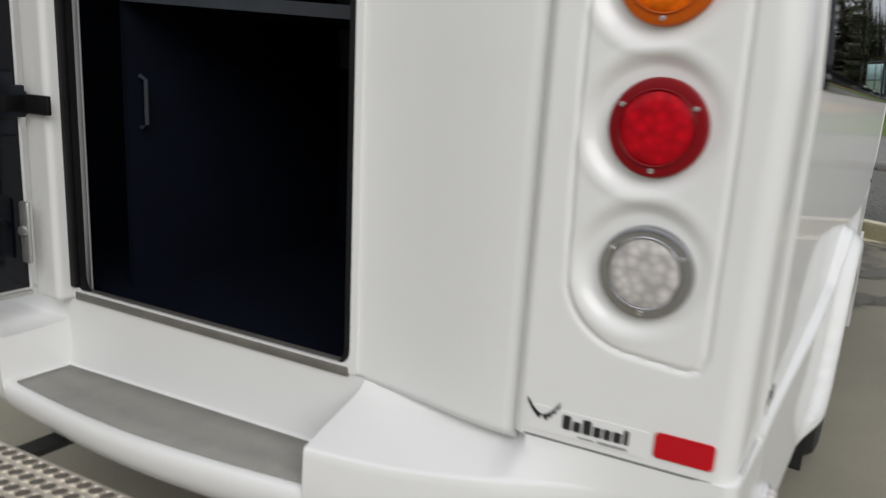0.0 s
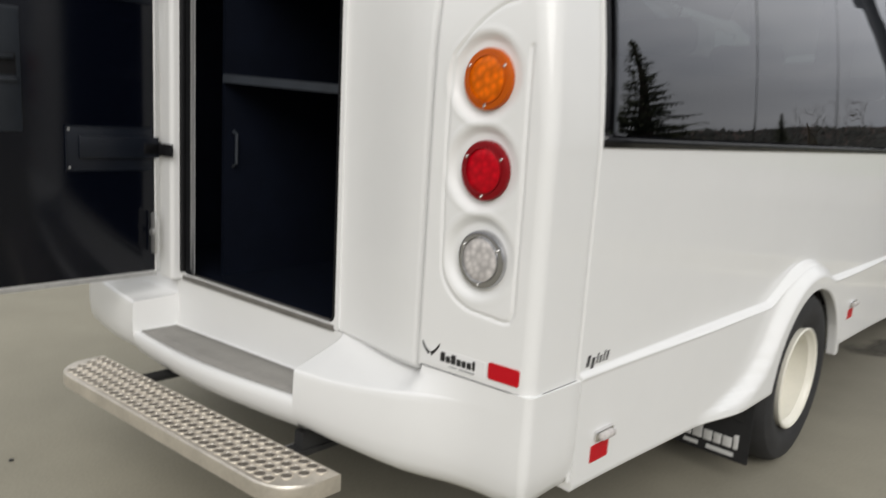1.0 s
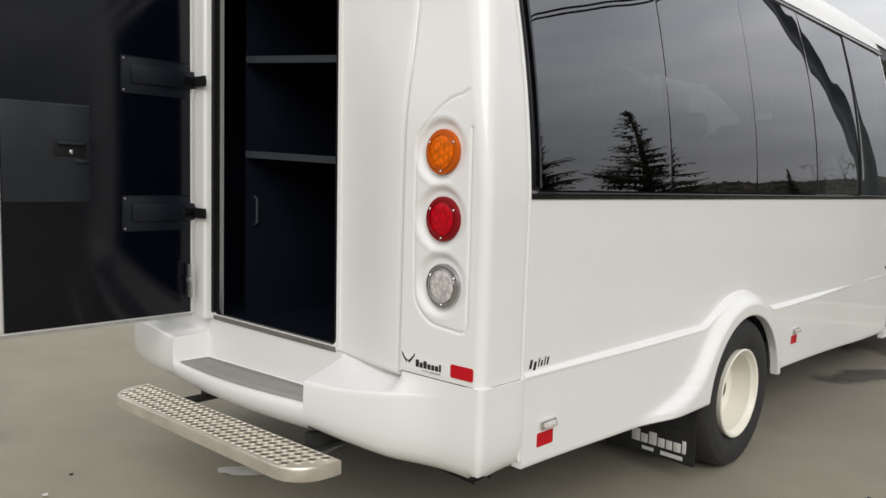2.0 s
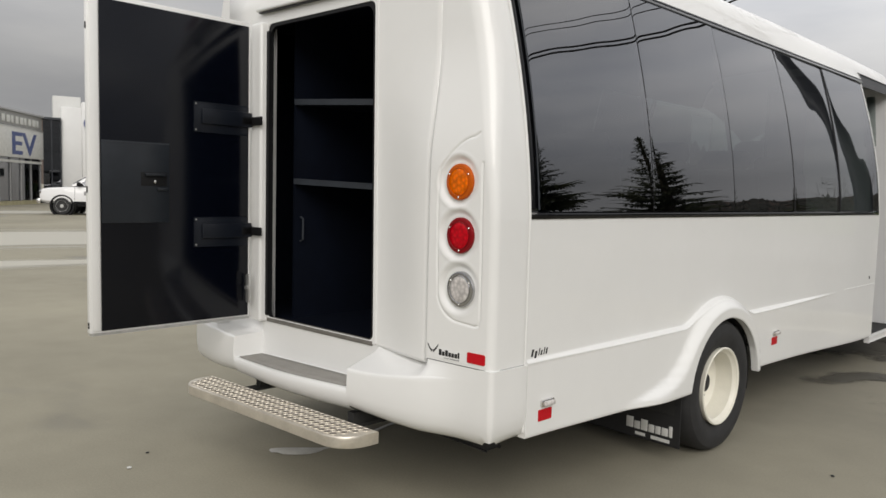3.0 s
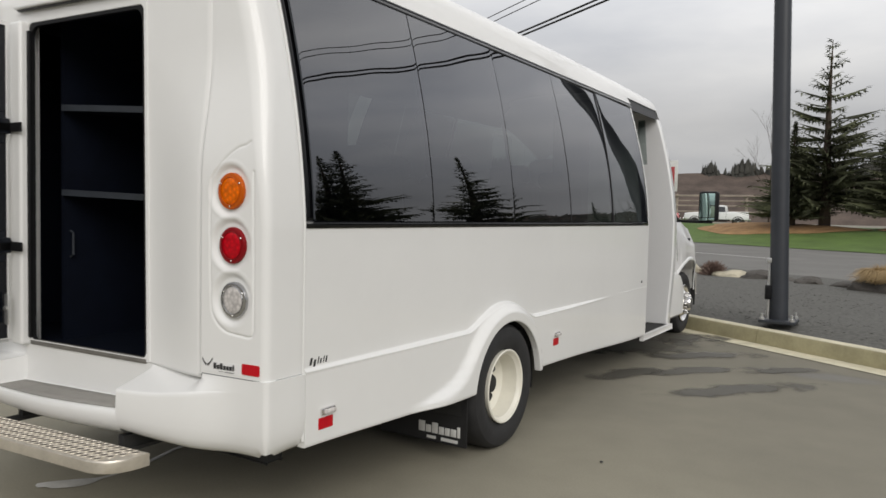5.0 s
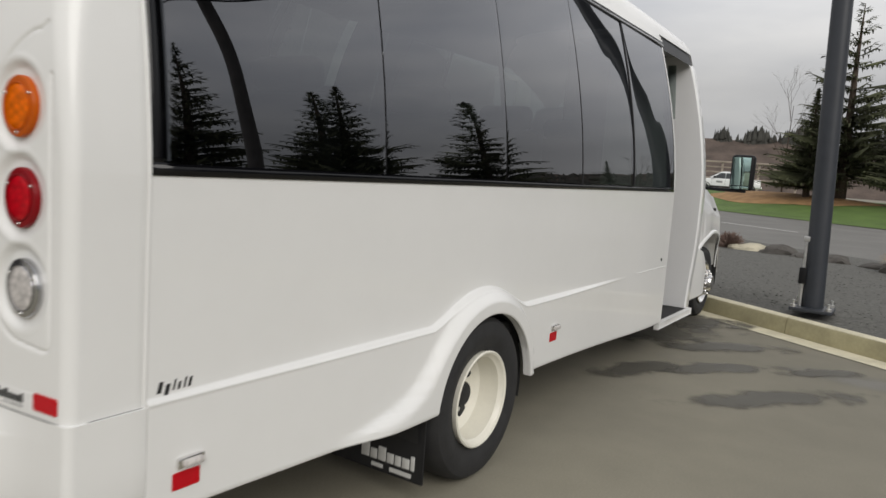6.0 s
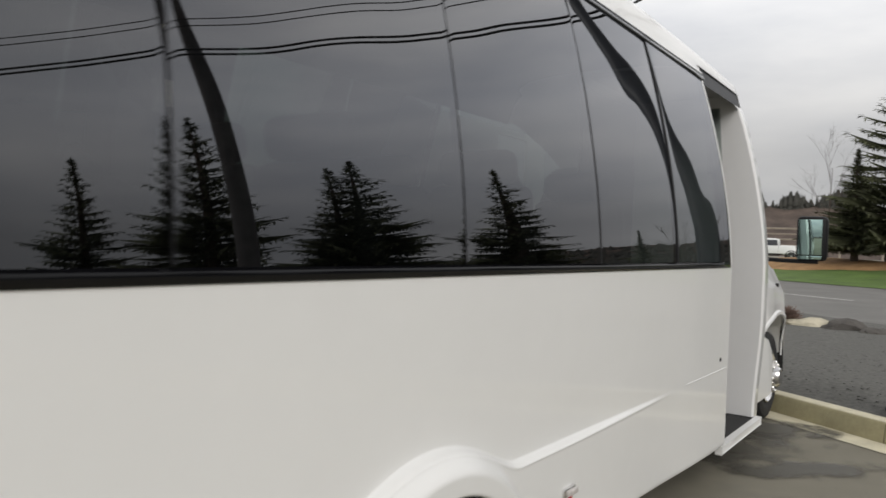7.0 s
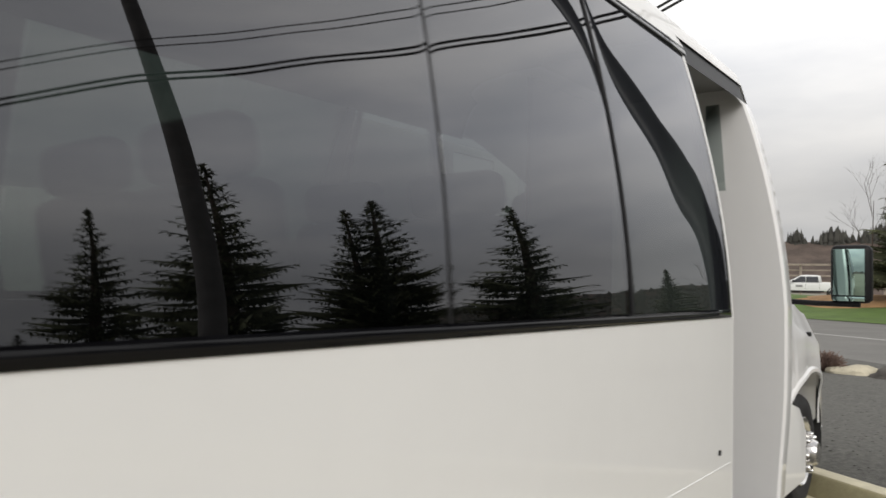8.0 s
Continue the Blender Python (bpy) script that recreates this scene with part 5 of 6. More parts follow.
seat = bus_seat(-0.50, 1.24, 0.52)
for y in (2.02, 2.80, 3.58):
    copy_thing(seat, Matrix.Translation((-0.50, y, 0.66)))
low_seat = bus_seat(XL + 0.50, 1.24, 0.38)
for y in (2.02, 2.80, 3.58, 4.36):
    copy_thing(low_seat, Matrix.Translation((XL + 0.50, y, 0.66)))
part("ceiling_lining", grid([[(x, y, z - 0.04) for x, z in sec] for y in (0.95, 5.6)]), SEAT, bus)
part("cabin_floor", box(-0.04, XL + 0.04, 0.95, 4.7, 0.662, 0.672), SEAT, bus)


# ---- kerb, planting strip, road ----
K0, K1 = 6.06, 6.24
def kerb_piece(s0, s1):
    prof = [(K0 - 0.004, -0.05), (K0 + 0.012, 0.140), (K0 + 0.022, 0.158), (K0 + 0.040, 0.166), (K1 - 0.01, 0.166), (K1, 0.158), (K1, -0.05)]
    return loft([[lot(s, n, z) for n, z in prof] for s in (s0, s0 + 0.01, s1 - 0.01, s1)])


kerb = thing("kerb", lot(-3.6, 6.15), "weathered tan concrete kerb with a pale top edge", "kerb", kind="structure")
for k in range(-12, 12):
    part("kerb_section", kerb_piece(k * 3.0 + 0.004, k * 3.0 + 2.996), CONCRETE, kerb)
part("kerb_top", joined(*[loft([[lot(s, n, z) for n, z in ((K0 + 0.03, 0.164), (K0 + 0.04, 0.1695), (K1 - 0.015, 0.1695), (K1 - 0.005, 0.164))] for s in (k * 3.0 + 0.01, k * 3.0 + 2.99)]) for k in range(-12, 12)]), CONCRETE_TOP, kerb, "pale worn kerb top")
solid("gutter", strip(K0 - 0.24, K0 - 0.002, 0.006, 0.010, -36, 36), CONCRETE_TOP, "pale concrete gutter strip along the kerb", "gutter", kind="structure")
random.seed(3)


def strip_rise(s, n):
    return 0.14 + 0.085 * step(6.25, 6.9, n) + 0.04 * noise.noise((s * 0.5, n * 0.5, 2.0)) * step(7.2, 8.2, n)


solid("planting_strip", strip(K1 - 0.004, 12.9, 0.1, 0.1, -60, 60, 200, strip_rise, 24), GRAVEL, "dark grey gravel planting strip behind the kerb", "gravel bed", kind="structure")


def pebble(r, seed):
    rng = random.Random(seed)
    bm = bmesh.new()
    bmesh.ops.create_icosphere(bm, subdivisions=1, radius=r)
    v = [(p.co.x * rng.uniform(0.75, 1.25), p.co.y * rng.uniform(0.75, 1.25), p.co.z * rng.uniform(0.25, 0.40)) for p in bm.verts]
    f = [tuple(q.index for q in p.verts) for p in bm.faces]
    bm.free()
    return v, f


stones = [pebble(1.0, k) for k in range(6)]
rng = random.Random(11)
sv, sf = [], []
for k in range(9000):
    s, n = rng.uniform(-14, 6), rng.uniform(K1 + 0.03, 12.6)
    if rng.random() > 0.25 and n > 9.5:
        continue
    r = rng.uniform(0.008, 0.020)
    q = stones[k % 6]
    x, y, z = lot(s, n, strip_rise(s, n) + 0.04 * r)
    b = len(sv)
    sv += [(x + r * a, y + r * c, z + r * d) for a, c, d in q[0]]
    sf += [tuple(i + b for i in w) for w in q[1]]
gm = mesh_of("loose_gravel", (sv, sf), STONE, None)
tagged(new("loose_gravel", gm), "loose dark grey gravel stones", "gravel", kind="stuff")

solid("road", strip(13.0, 30.5, 0.006, 0.006, -400, 400, 8), ROAD, "grey two-lane asphalt road", "road", kind="structure")
for k in range(-8, 8):
    solid("lane_line", strip(21.25, 21.38, 0.011, 0.011, k * 12.0 - 7.5, k * 12.0 - 3.2, 2), LINE, "worn white dashed lane line", "road marking", "lane lines", "structure")


def verge_rise(s, n):
    h = 0.03 + 0.95 * step(31.5, 40, n) + 0.35 * noise.noise((s * 0.06, n * 0.08, 5.0)) * step(33, 38, n)
    return h - 0.4 * step(46, 60, n)


solid("verge", strip(30.4, 64, 0, 0, -160, 200, 160, verge_rise, 30), GRASS, "mown green grass verge rising from the road", "grass", kind="structure")


def mulch(s0, n0, a, b, name_label):
    rows = []
    for r in spread(0.02, 1, 12):
        rows.append([])
        for k in range(36):
            t = 2 * math.pi * k / 36
            w = r * (1 + 0.12 * math.sin(3 * t + s0) + 0.06 * math.sin(7 * t))
            s, n = s0 + a * w * math.cos(t), n0 + b * w * math.sin(t)
            rows[-1].append(lot(s, n, verge_rise(s, n) + 0.02 + 0.30 * (1 - r * r)))
    return solid("mulch_bed", grid(rows, wrap=True), MULCH, name_label, "mulch bed", "mulch beds", "structure")


for s0, n0, a, b in ((-30.5, 39.0, 5.5, 3.2), (-20.0, 41.0, 4.5, 3.0), (-9, 42, 6, 3.4), (4, 40, 6, 2.8), (18, 41, 7, 3.2)):
    mulch(s0, n0, a, b, "low mound of orange-brown bark mulch")


# boulders and dry shrubs along the road edge of the strip
def boulder(x, y, z, r, seed, mat, label):
    rg = random.Random(seed)
    bm = bmesh.new()
    bmesh.ops.create_icosphere(bm, subdivisions=3, radius=1.0)
    sx, sy, sz = rg.uniform(0.9, 1.6), rg.uniform(0.8, 1.2), rg.uniform(0.5, 0.8)
    v = []
    for p in bm.verts:
        k = 1 + 0.34 * noise.noise(p.co * 1.3 + Vector((seed, 0, 0))) + 0.22 * abs(noise.noise(p.co * 2.4 + Vector((0, seed, 0)))) + 0.08 * noise.noise(p.co * 6.5)
        v.append((x + r * p.co.x * sx * k, y + r * p.co.y * sy * k, z + r * max(-0.35, p.co.z) * sz * k))
    f = [tuple(q.index for q in p.verts) for p in bm.faces]
    bm.free()
    return solid("boulder", (v, f), mat, label, "boulder", "boulders along the strip", smooth=24)


for i, (s, n, r, pale) in enumerate(((-9.6, 12.2, 0.32, 1), (-8.9, 12.5, 0.24, 1), (-8.2, 12.3, 0.24, 1), (-7.6, 12.4, 0.20, 0), (-7.0, 12.35, 0.17, 0), (-6.4, 12.3, 0.20, 0), (-5.6, 12.4, 0.22, 0), (-5.0, 12.25, 0.33, 0), (-4.5, 12.3, 0.24, 0), (-3.8, 12.4, 0.18, 0), (-3.2, 12.3, 0.33, 0), (-2.4, 12.4, 0.22, 0), (-1.6, 12.2, 0.30, 0), (-0.6, 12.35, 0.25, 0), (0.4, 12.3, 0.28, 1), (1.5, 12.4, 0.22, 0), (2.6, 12.3, 0.26, 0))):
    x, y, z = lot(s, n - 1.0, 0.20)
    boulder(x, y, z, r, 20 + i, ROCK_PALE if pale else ROCK, "pale rounded boulder in the gravel" if pale else "grey rounded boulder in the gravel")


def shrub(x, y, z, r, seed, label):
    rg = random.Random(seed)
    v, f = [], []
    for k in range(1100):
        a, e = rg.uniform(0, 2 * math.pi), rg.uniform(0.05, 1.45)
        d = Vector((math.cos(a) * math.cos(e), math.sin(a) * math.cos(e), math.sin(e)))
        p0 = Vector((x, y, z)) + d * r * rg.uniform(0.05, 0.45)
        p1 = Vector((x, y, z)) + d * r * rg.uniform(0.75, 1.08) + Vector((rg.uniform(-.22, .22), rg.uniform(-.22, .22), rg.uniform(-.12, .06))) * r
        w = d.cross(Vector((rg.uniform(-1, 1), rg.uniform(-1, 1), rg.uniform(-1, 1)))).normalized() * 0.0065 * r / 0.4
        b = len(v)
        v += [tuple(p0 - w * 0.5), tuple(p0 + w * 0.5), tuple(p1 + w), tuple(p1 - w)]
        f.append((b, b + 1, b + 2, b + 3))
    return solid("dry_shrub", (v, f), DRY_SHRUB, label, "shrub", "dry shrubs", smooth=None)


for i, (s, n, r) in enumerate(((-8.60, 11.4, 0.30), (1.5, 11.6, 0.35), (5, 11.5, 0.4))):
    x, y, z = lot(s, n - 0.2, 0.19)
    shrub(x, y, z, r, 60 + i, "dry brown leafless shrub in the gravel")


def grass_clump(x, y, z, r, seed):
    """A rounded tuft of dry ornamental grass: fine blades that rise and arch over."""
    rg = random.Random(seed)
    v, f = [], []
    for k in range(5000):
        a, lean = rg.uniform(0, 2 * math.pi), rg.uniform(0.05, 1.0) ** 0.7
        d = Vector((math.cos(a), math.sin(a), 0))
        side = Vector((-d.y, d.x, 0)) * 0.0022
        ln = r * rg.uniform(0.85, 1.15)
        root = Vector((x, y, z)) + d * rg.uniform(0, 0.25) * r
        mid = root + d * ln * 0.55 * lean + Vector((0, 0, ln * 0.78))
        tip = root + d * ln * 1.05 * lean + Vector((0, 0, ln * (1.12 - 0.75 * lean)))
        b = len(v)
        v += [tuple(root - side), tuple(root + side), tuple(mid + side), tuple(mid - side), tuple(tip)]
        f += [(b, b + 1, b + 2, b + 3), (b + 3, b + 2, b + 4)]
    return solid("grass_clump", (v, f), DRY_GRASS, "tan tuft of dry ornamental grass in the gravel", "grass clump", smooth=None)


x, y, z = lot(-4.95, 11.2, 0.20)
grass_clump(x, y, z, 0.46, 71)


# lamp pole behind the kerb
def lot_pole(x, y, lean, lift=0.12):
    p = thing("lamp_pole", (x, y, 0.1 + lift), "charcoal painted steel parking-lot lamp pole", "lamp pole", "lamp poles")
    part("shaft", tube([(x, y, 0.12 + lift), (x + lean * 2, y, 2.0), (x + lean * 9, y, 9.0)], [0.100, 0.096, 0.080], 20), POLE_PAINT, p)
    part("base_plate", box(x - 0.19, x + 0.19, y - 0.19, y + 0.19, 0.10 + lift, 0.135 + lift, 0.006), POLE_PAINT, p)
    for dx in (-0.155, 0.155):
        for dy in (-0.155, 0.155):
            part("anchor_bolt", lathe([(0.028, 0), (0.028, 0.03), (0.014, 0.032), (0.014, 0.075), (0.001, 0.076)], 8, pose(x + dx, y + dy, 0.13 + lift)), STEEL, p)
    part("conduit", tube([(x - 0.115, y - 0.03, 0.12 + lift), (x - 0.112, y - 0.03, 0.50 + lift), (x - 0.108, y - 0.03, 0.80 + lift)], 0.019, 8), STEEL, p)
    part("conduit_box", box(x - 0.15, x - 0.08, y - 0.075, y - 0.005, 0.36 + lift, 0.52 + lift, 0.006), BLACK_TRIM, p)
    part("conduit_cap", box(x - 0.145, x - 0.085, y - 0.07, y - 0.01, 0.78 + lift, 0.83 + lift, 0.006), STEEL, p)
    part("lamp_arm", tube([(x + lean * 9, y, 8.9), (x + lean * 9 - 0.5, y - 0.3, 9.0)], 0.04, 8), POLE_PAINT, p)
    part("lamp_head", moved(box(-0.3, 0.3, -0.18, 0.18, -0.06, 0.06, 0.03), pose(x + lean * 9 - 0.75, y - 0.45, 9.02, 0, 0, 30)), POLE_PAINT, p)
    return p


lot_pole(0.805, 7.10, -0.027)

# utility pole with its cables
UX, UY = 7.22, 7.15
up = thing("utility_pole", (UX, UY, 0), "weathered brown wooden utility pole with cross-arm", "utility pole")
part("shaft", tube([(UX, UY, 0.0), (UX - 0.065, UY - 0.164, 5.0), (UX - 0.160, UY - 0.405, 12.4)], [0.165, 0.145, 0.11], 18), WOOD_POLE, up)
part("cross_arm", loft([[(UX - 0.15 + ACROSS.x * k + ALONG.x * a, UY - 0.38 + ACROSS.y * k + ALONG.y * a, z) for a, z in ((-0.06, 11.60), (0.06, 11.60), (0.06, 11.74), (-0.06, 11.74))] for k in (-1.2, 1.2)]), WOOD_POLE, up)
for k in (-1.1, -0.4, 0.4, 1.1):
    part("insulator", lathe([(0.03, 0), (0.05, 0.02), (0.05, 0.05), (0.025, 0.07), (0.04, 0.09), (0.03, 0.14), (0.001, 0.14)], 12, pose(UX - 0.15 + ACROSS.x * k, UY - 0.38 + ACROSS.y * k, 11.74)), STEEL, up)


def cable(n_off, z, r, sag, label):
    z, r, sag = 1.4 + 0.90 * (z - 1.4), 0.90 * r, 0.90 * sag
    pts = []
    c = 9.14 + 0.90 * n_off
    s0 = 2.58
    for span in (-2, -1, 0, 1):
        for k in range(12):
            t = k / 12
            pts.append(lot(s0 + 45 * (span + t), c, z - sag * 4 * t * (1 - t)))
    pts.append(lot(s0 + 90, c, z))
    return solid("overhead_cable", tube(pts, r, 6), CABLE, label, "cable", "overhead cables")


for off, z, r, sag in ((0.20, 6.95, 0.026, 0.40), (0.20, 6.82, 0.026, 0.38), (0.16, 7.55, 0.013, 0.35), (0.26, 7.80, 0.013, 0.35), (-1.1, 13.02, 0.009, 0.4), (-0.4, 13.02, 0.009, 0.4), (1.1, 13.02, 0.009, 0.4)):
    cable(off, z, r, sag, "black overhead cable strung between poles")


# ---- trees ----
def conifer_meshes(seed, h, reach, dense=1.0, foot=0.05, airy=0.0):
    """A trunk and a crown of many small drooping needle sprays, base at the origin."""
    rg = random.Random(seed)
    trunk = tube([(0, 0, -0.2), (rg.uniform(-.05, .05), 0, h * 0.3), (0, rg.uniform(-.08, .08), h * 0.7), (0, 0, h * 0.985)], [h * 0.016 + 0.06, h * 0.012 + 0.04, h * 0.006 + 0.02, 0.012], 8)
    v, f = [], []

    def branch(z, ln, u):
        a = rg.uniform(0, 2 * math.pi)
        d = Vector((math.cos(a), math.sin(a), 0))
        side = Vector((-d.y, d.x, 0))
        tilt = lerp(-0.10, 0.55, u ** 1.5) + rg.uniform(-0.10, 0.10)

        def along(t):
            return Vector((0, 0, z + ln * (tilt * t - 0.30 * t + 0.44 * t * t))) + d * ln * t

        tw = 0.010 + 0.008 * ln
        k0 = len(v)
        v.extend([tuple(along(0) + side * tw), tuple(along(0) - side * tw), tuple(along(0.55)), tuple(along(1.0))])
        f.extend([(k0, k0 + 1, k0 + 2), (k0, k0 + 2, k0 + 3)])
        steps = max(2, int(ln / 0.15))
        for k in range(steps):
            t = (k + 0.7) / steps
            c = along(t)
            w = (min(0.05, 0.4 * ln) + 0.25 * ln * (1 - t) ** 0.8 * min(1.0, 0.45 + 1.6 * t)) * rg.uniform(0.7, 1.2)
            e = d * (0.055 + 0.03 * rg.random())
            for sgn in (-1, 1):
                tip = c + side * sgn * w + d * (0.08 + 0.75 * w) + Vector((0, 0, rg.uniform(-0.10, 0.06)))
                k0 = len(v)
                v.extend([tuple(c - e), tuple(c + e), tuple(tip)])
                f.append((k0, k0 + 1, k0 + 2))
                if t < 0.85 and rg.random() < 0.65:
                    m = c + side * sgn * w * rg.uniform(0.2, 0.8) + d * 0.3 * w
                    k0 = len(v)
                    g = (d * rg.uniform(0.4, 1.0) + side * rg.uniform(-0.7, 0.7)).normalized() * 0.042
                    v.extend([tuple(m - g), tuple(m + g), tuple(m + g * 0.6 + Vector((0, 0, -rg.uniform(0.08, 0.24))))])
                    f.append((k0, k0 + 1, k0 + 2))
        tip = along(1.0)
        k0 = len(v)
        v.extend([tuple(tip - d * 0.12 - side * 0.035), tuple(tip - d * 0.12 + side * 0.035), tuple(tip + d * min(0.16, ln) + Vector((0, 0, 0.07)))])
        f.append((k0, k0 + 1, k0 + 2))

    z = h * foot
    while z < h * 0.96:
        u = z / h
        open_up = airy * step(0.30, 0.62, u)
        full = reach * (1 - u) ** lerp(1.28, 0.92, airy) * rg.uniform(0.84, 1.10)
        for b in range(max(4, int((9 if u < 0.7 else 7) * dense * (1 - 0.35 * open_up)))):
            branch(z + h * rg.uniform(-0.004, 0.004), max(0.05, full * rg.uniform(0.55, 1.12)), u)
        for b in range(int(6 * dense * (1 - 0.8 * open_up))):
            branch(z + h * rg.uniform(0.008, 0.026), max(0.04, full * rg.uniform(0.35, 0.72)), u)
        z += h * lerp(0.040, 0.028, u) * (1 + 0.75 * open_up)
    return mesh_of("trunk", trunk, BARK), mesh_of("crown", (v, f), NEEDLES, None)


KINDS = [conifer_meshes(1, 10.0, 2.7, 1.15, 0.05, 0.40), conifer_meshes(2, 10.0, 3.1, 1.2, 0.05, 0.40), conifer_meshes(3, 10.0, 3.4, 1.15, 0.05, 0.40), conifer_meshes(4, 10.0, 2.4, 1.2),
         conifer_meshes(5, 10.0, 3.3, 1.25, 0.12, 1.0), conifer_meshes(6, 10.0, 3.4, 1.5, 0.12)]


def conifer(kind, x, y, z, h, turn, wide=1.0, label="dark green spruce with drooping branches"):
    t = new("conifer_tree")
    t.matrix_basis = Matrix.Translation((x, y, z)) @ Matrix.Rotation(turn, 4, "Z") @ Matrix.Diagonal((h / 10 * wide, h / 10 * wide, h / 10, 1))
    tagged(t, label, "conifer", "roadside conifers")
    for name, me in zip(("trunk", "crown"), KINDS[kind]):
        ob = new(name, me)
        ob.parent = t
    return t


def ground_height(x, y):
    n = ACROSS.x * x + ACROSS.y * y
    s = ALONG.x * x + ALONG.y * y
    return verge_rise(s, n) if n > 30.5 else 0.0


TREES = [  # kind, x, y, height, width
    (0, 31.5, 17.6, 11.5, 1.45), (1, 26.2, 20.4, 13.9, 1.45), (2, 21.5, 24.6, 10.0, 1.55), (1, 20.8, 25.4, 10.5, 1.85), (0, 15.5, 29.0, 9.3, 2.0),
    (4, -2.4, 48.0, 11.6, 1.42), (5, 1.6, 46.5, 8.0, 1.6), (4, 3.5, 49.5, 12.0, 1.4), (5, -4.2, 47.8, 6.8, 1.5), (3, 12.5, 38.0, 4.0, 2.2)]
for i, (k, x, y, h, w) in enumerate(TREES):
    conifer(k, x, y, ground_height(x, y), h, i * 1.7, w)


def juniper(kind, x, y, h, turn):
    t = conifer(kind, x, y, ground_height(x, y) - 0.3, h, turn, 3.2, "low dark evergreen shrub on the verge")
    t.name = "evergreen_shrub"
    return tagged(t, category="shrub", group="verge shrubs")


for i in range(22):
    s, n = -4.5 + i * 2.15 + 0.6 * math.sin(i * 2.3), 33.6 + 0.7 * math.sin(i * 1.7)
    x, y, z = lot(s, n)
    juniper(i % 4, x, y, 2.4 + 0.6 * ((i * 2) % 3), i * 2.1)


# bare roadside tree
def bare_tree(x, y, z, h, seed):
    rg = random.Random(seed)
    t = thing("bare_tree", (x, y, z), "leafless deciduous tree with thin branches", "tree", "bare trees")
    part("trunk", tube([(x, y, z - 0.2), (x, y, z + h * 0.35), (x + 0.1, y, z + h * 0.75)], [0.07, 0.045, 0.015], 8), BARK, t)
    bits = []
    def grow(p, d, ln, r, depth):
        q = p + d * ln
        bits.append(tube([tuple(p), tuple(q)], [r, r * 0.55], 4))
        if depth:
            for k in range(3):
                e = (d + Vector((rg.uniform(-.7, .7), rg.uniform(-.7, .7), rg.uniform(-.1, .6)))).normalized()
                grow(p + d * ln * rg.uniform(0.45, 1.0), e, ln * rg.uniform(0.5, 0.75), r * 0.5, depth - 1)
    for k in range(7):
        a = k * 0.9
        grow(Vector((x, y, z + h * rg.uniform(0.25, 0.7))), Vector((math.cos(a) * 0.6, math.sin(a) * 0.6, 0.9)).normalized(), h * 0.25, 0.018, 3)
    tagged(part("twig_crown", joined(*bits), BARK, t), kind="stuff")


bare_tree(-6.4, 53.6, 0.6, 8.6, 4)
bare_tree(12.4, 52.0, 0.6, 6.8, 9)
bare_tree(14.6, 51.0, 0.6, 5.6, 12)


# ---- far distance: wooded ridges all round ----
def hill_height(a, height, seed):
    """Height of the ridge at the compass angle a: lower to the east."""
    deg = math.degrees(a) % 360
    north = (deg + 180) % 360 - 180
    near = step(-50, -38, north) * (1 - step(16, 58, north))
    low = 1 - 0.72 * step(14, 48, deg) * (1 - step(150, 200, deg))
    swell = 24.4 * (1 + 0.06 * noise.noise((math.cos(a) * 14, math.sin(a) * 14, seed)))
    return lerp(max(1.0, height * low * (0.65 + 0.45 * noise.noise((math.cos(a) * 2.1 + seed, math.sin(a) * 2.1, seed)) + 0.10 * noise.noise((math.cos(a) * 17 + seed, math.sin(a) * 17, 1)))), swell, near)


def ridge(radius, height, seed, name, mat, label):
    lo, hi = [], []
    for k in range(541):
        a = radians(k * 360 / 540)
        lo.append((radius * math.sin(a), radius * math.cos(a), -1.0))
        hi.append(((radius + 60) * math.sin(a), (radius + 60) * math.cos(a), hill_height(a, height, seed)))
    return solid(name, flip(grid([lo, hi])), mat, label, "hills", kind="structure")


ridge(330, 36, 3.3, "backdrop_hills", FAR_HILL, "far low hills of bare brown woodland")


GROVES = ((-44, 2.0, 0.7), (-36, 1.5, 0.8), (-29, 2.2, 0.7), (-22, 1.2, 0.9), (-18.6, 0.7, 0.8), (-15.55, 0.16, 1.0), (-12.5, 0.55, 0.55), (-10.1, 0.8, 0.75), (-7.0, 1.3, 0.8), (-1.6, 1.0, 0.8), (2.5, 1.6, 0.9), (6.5, 1.2, 1.0))


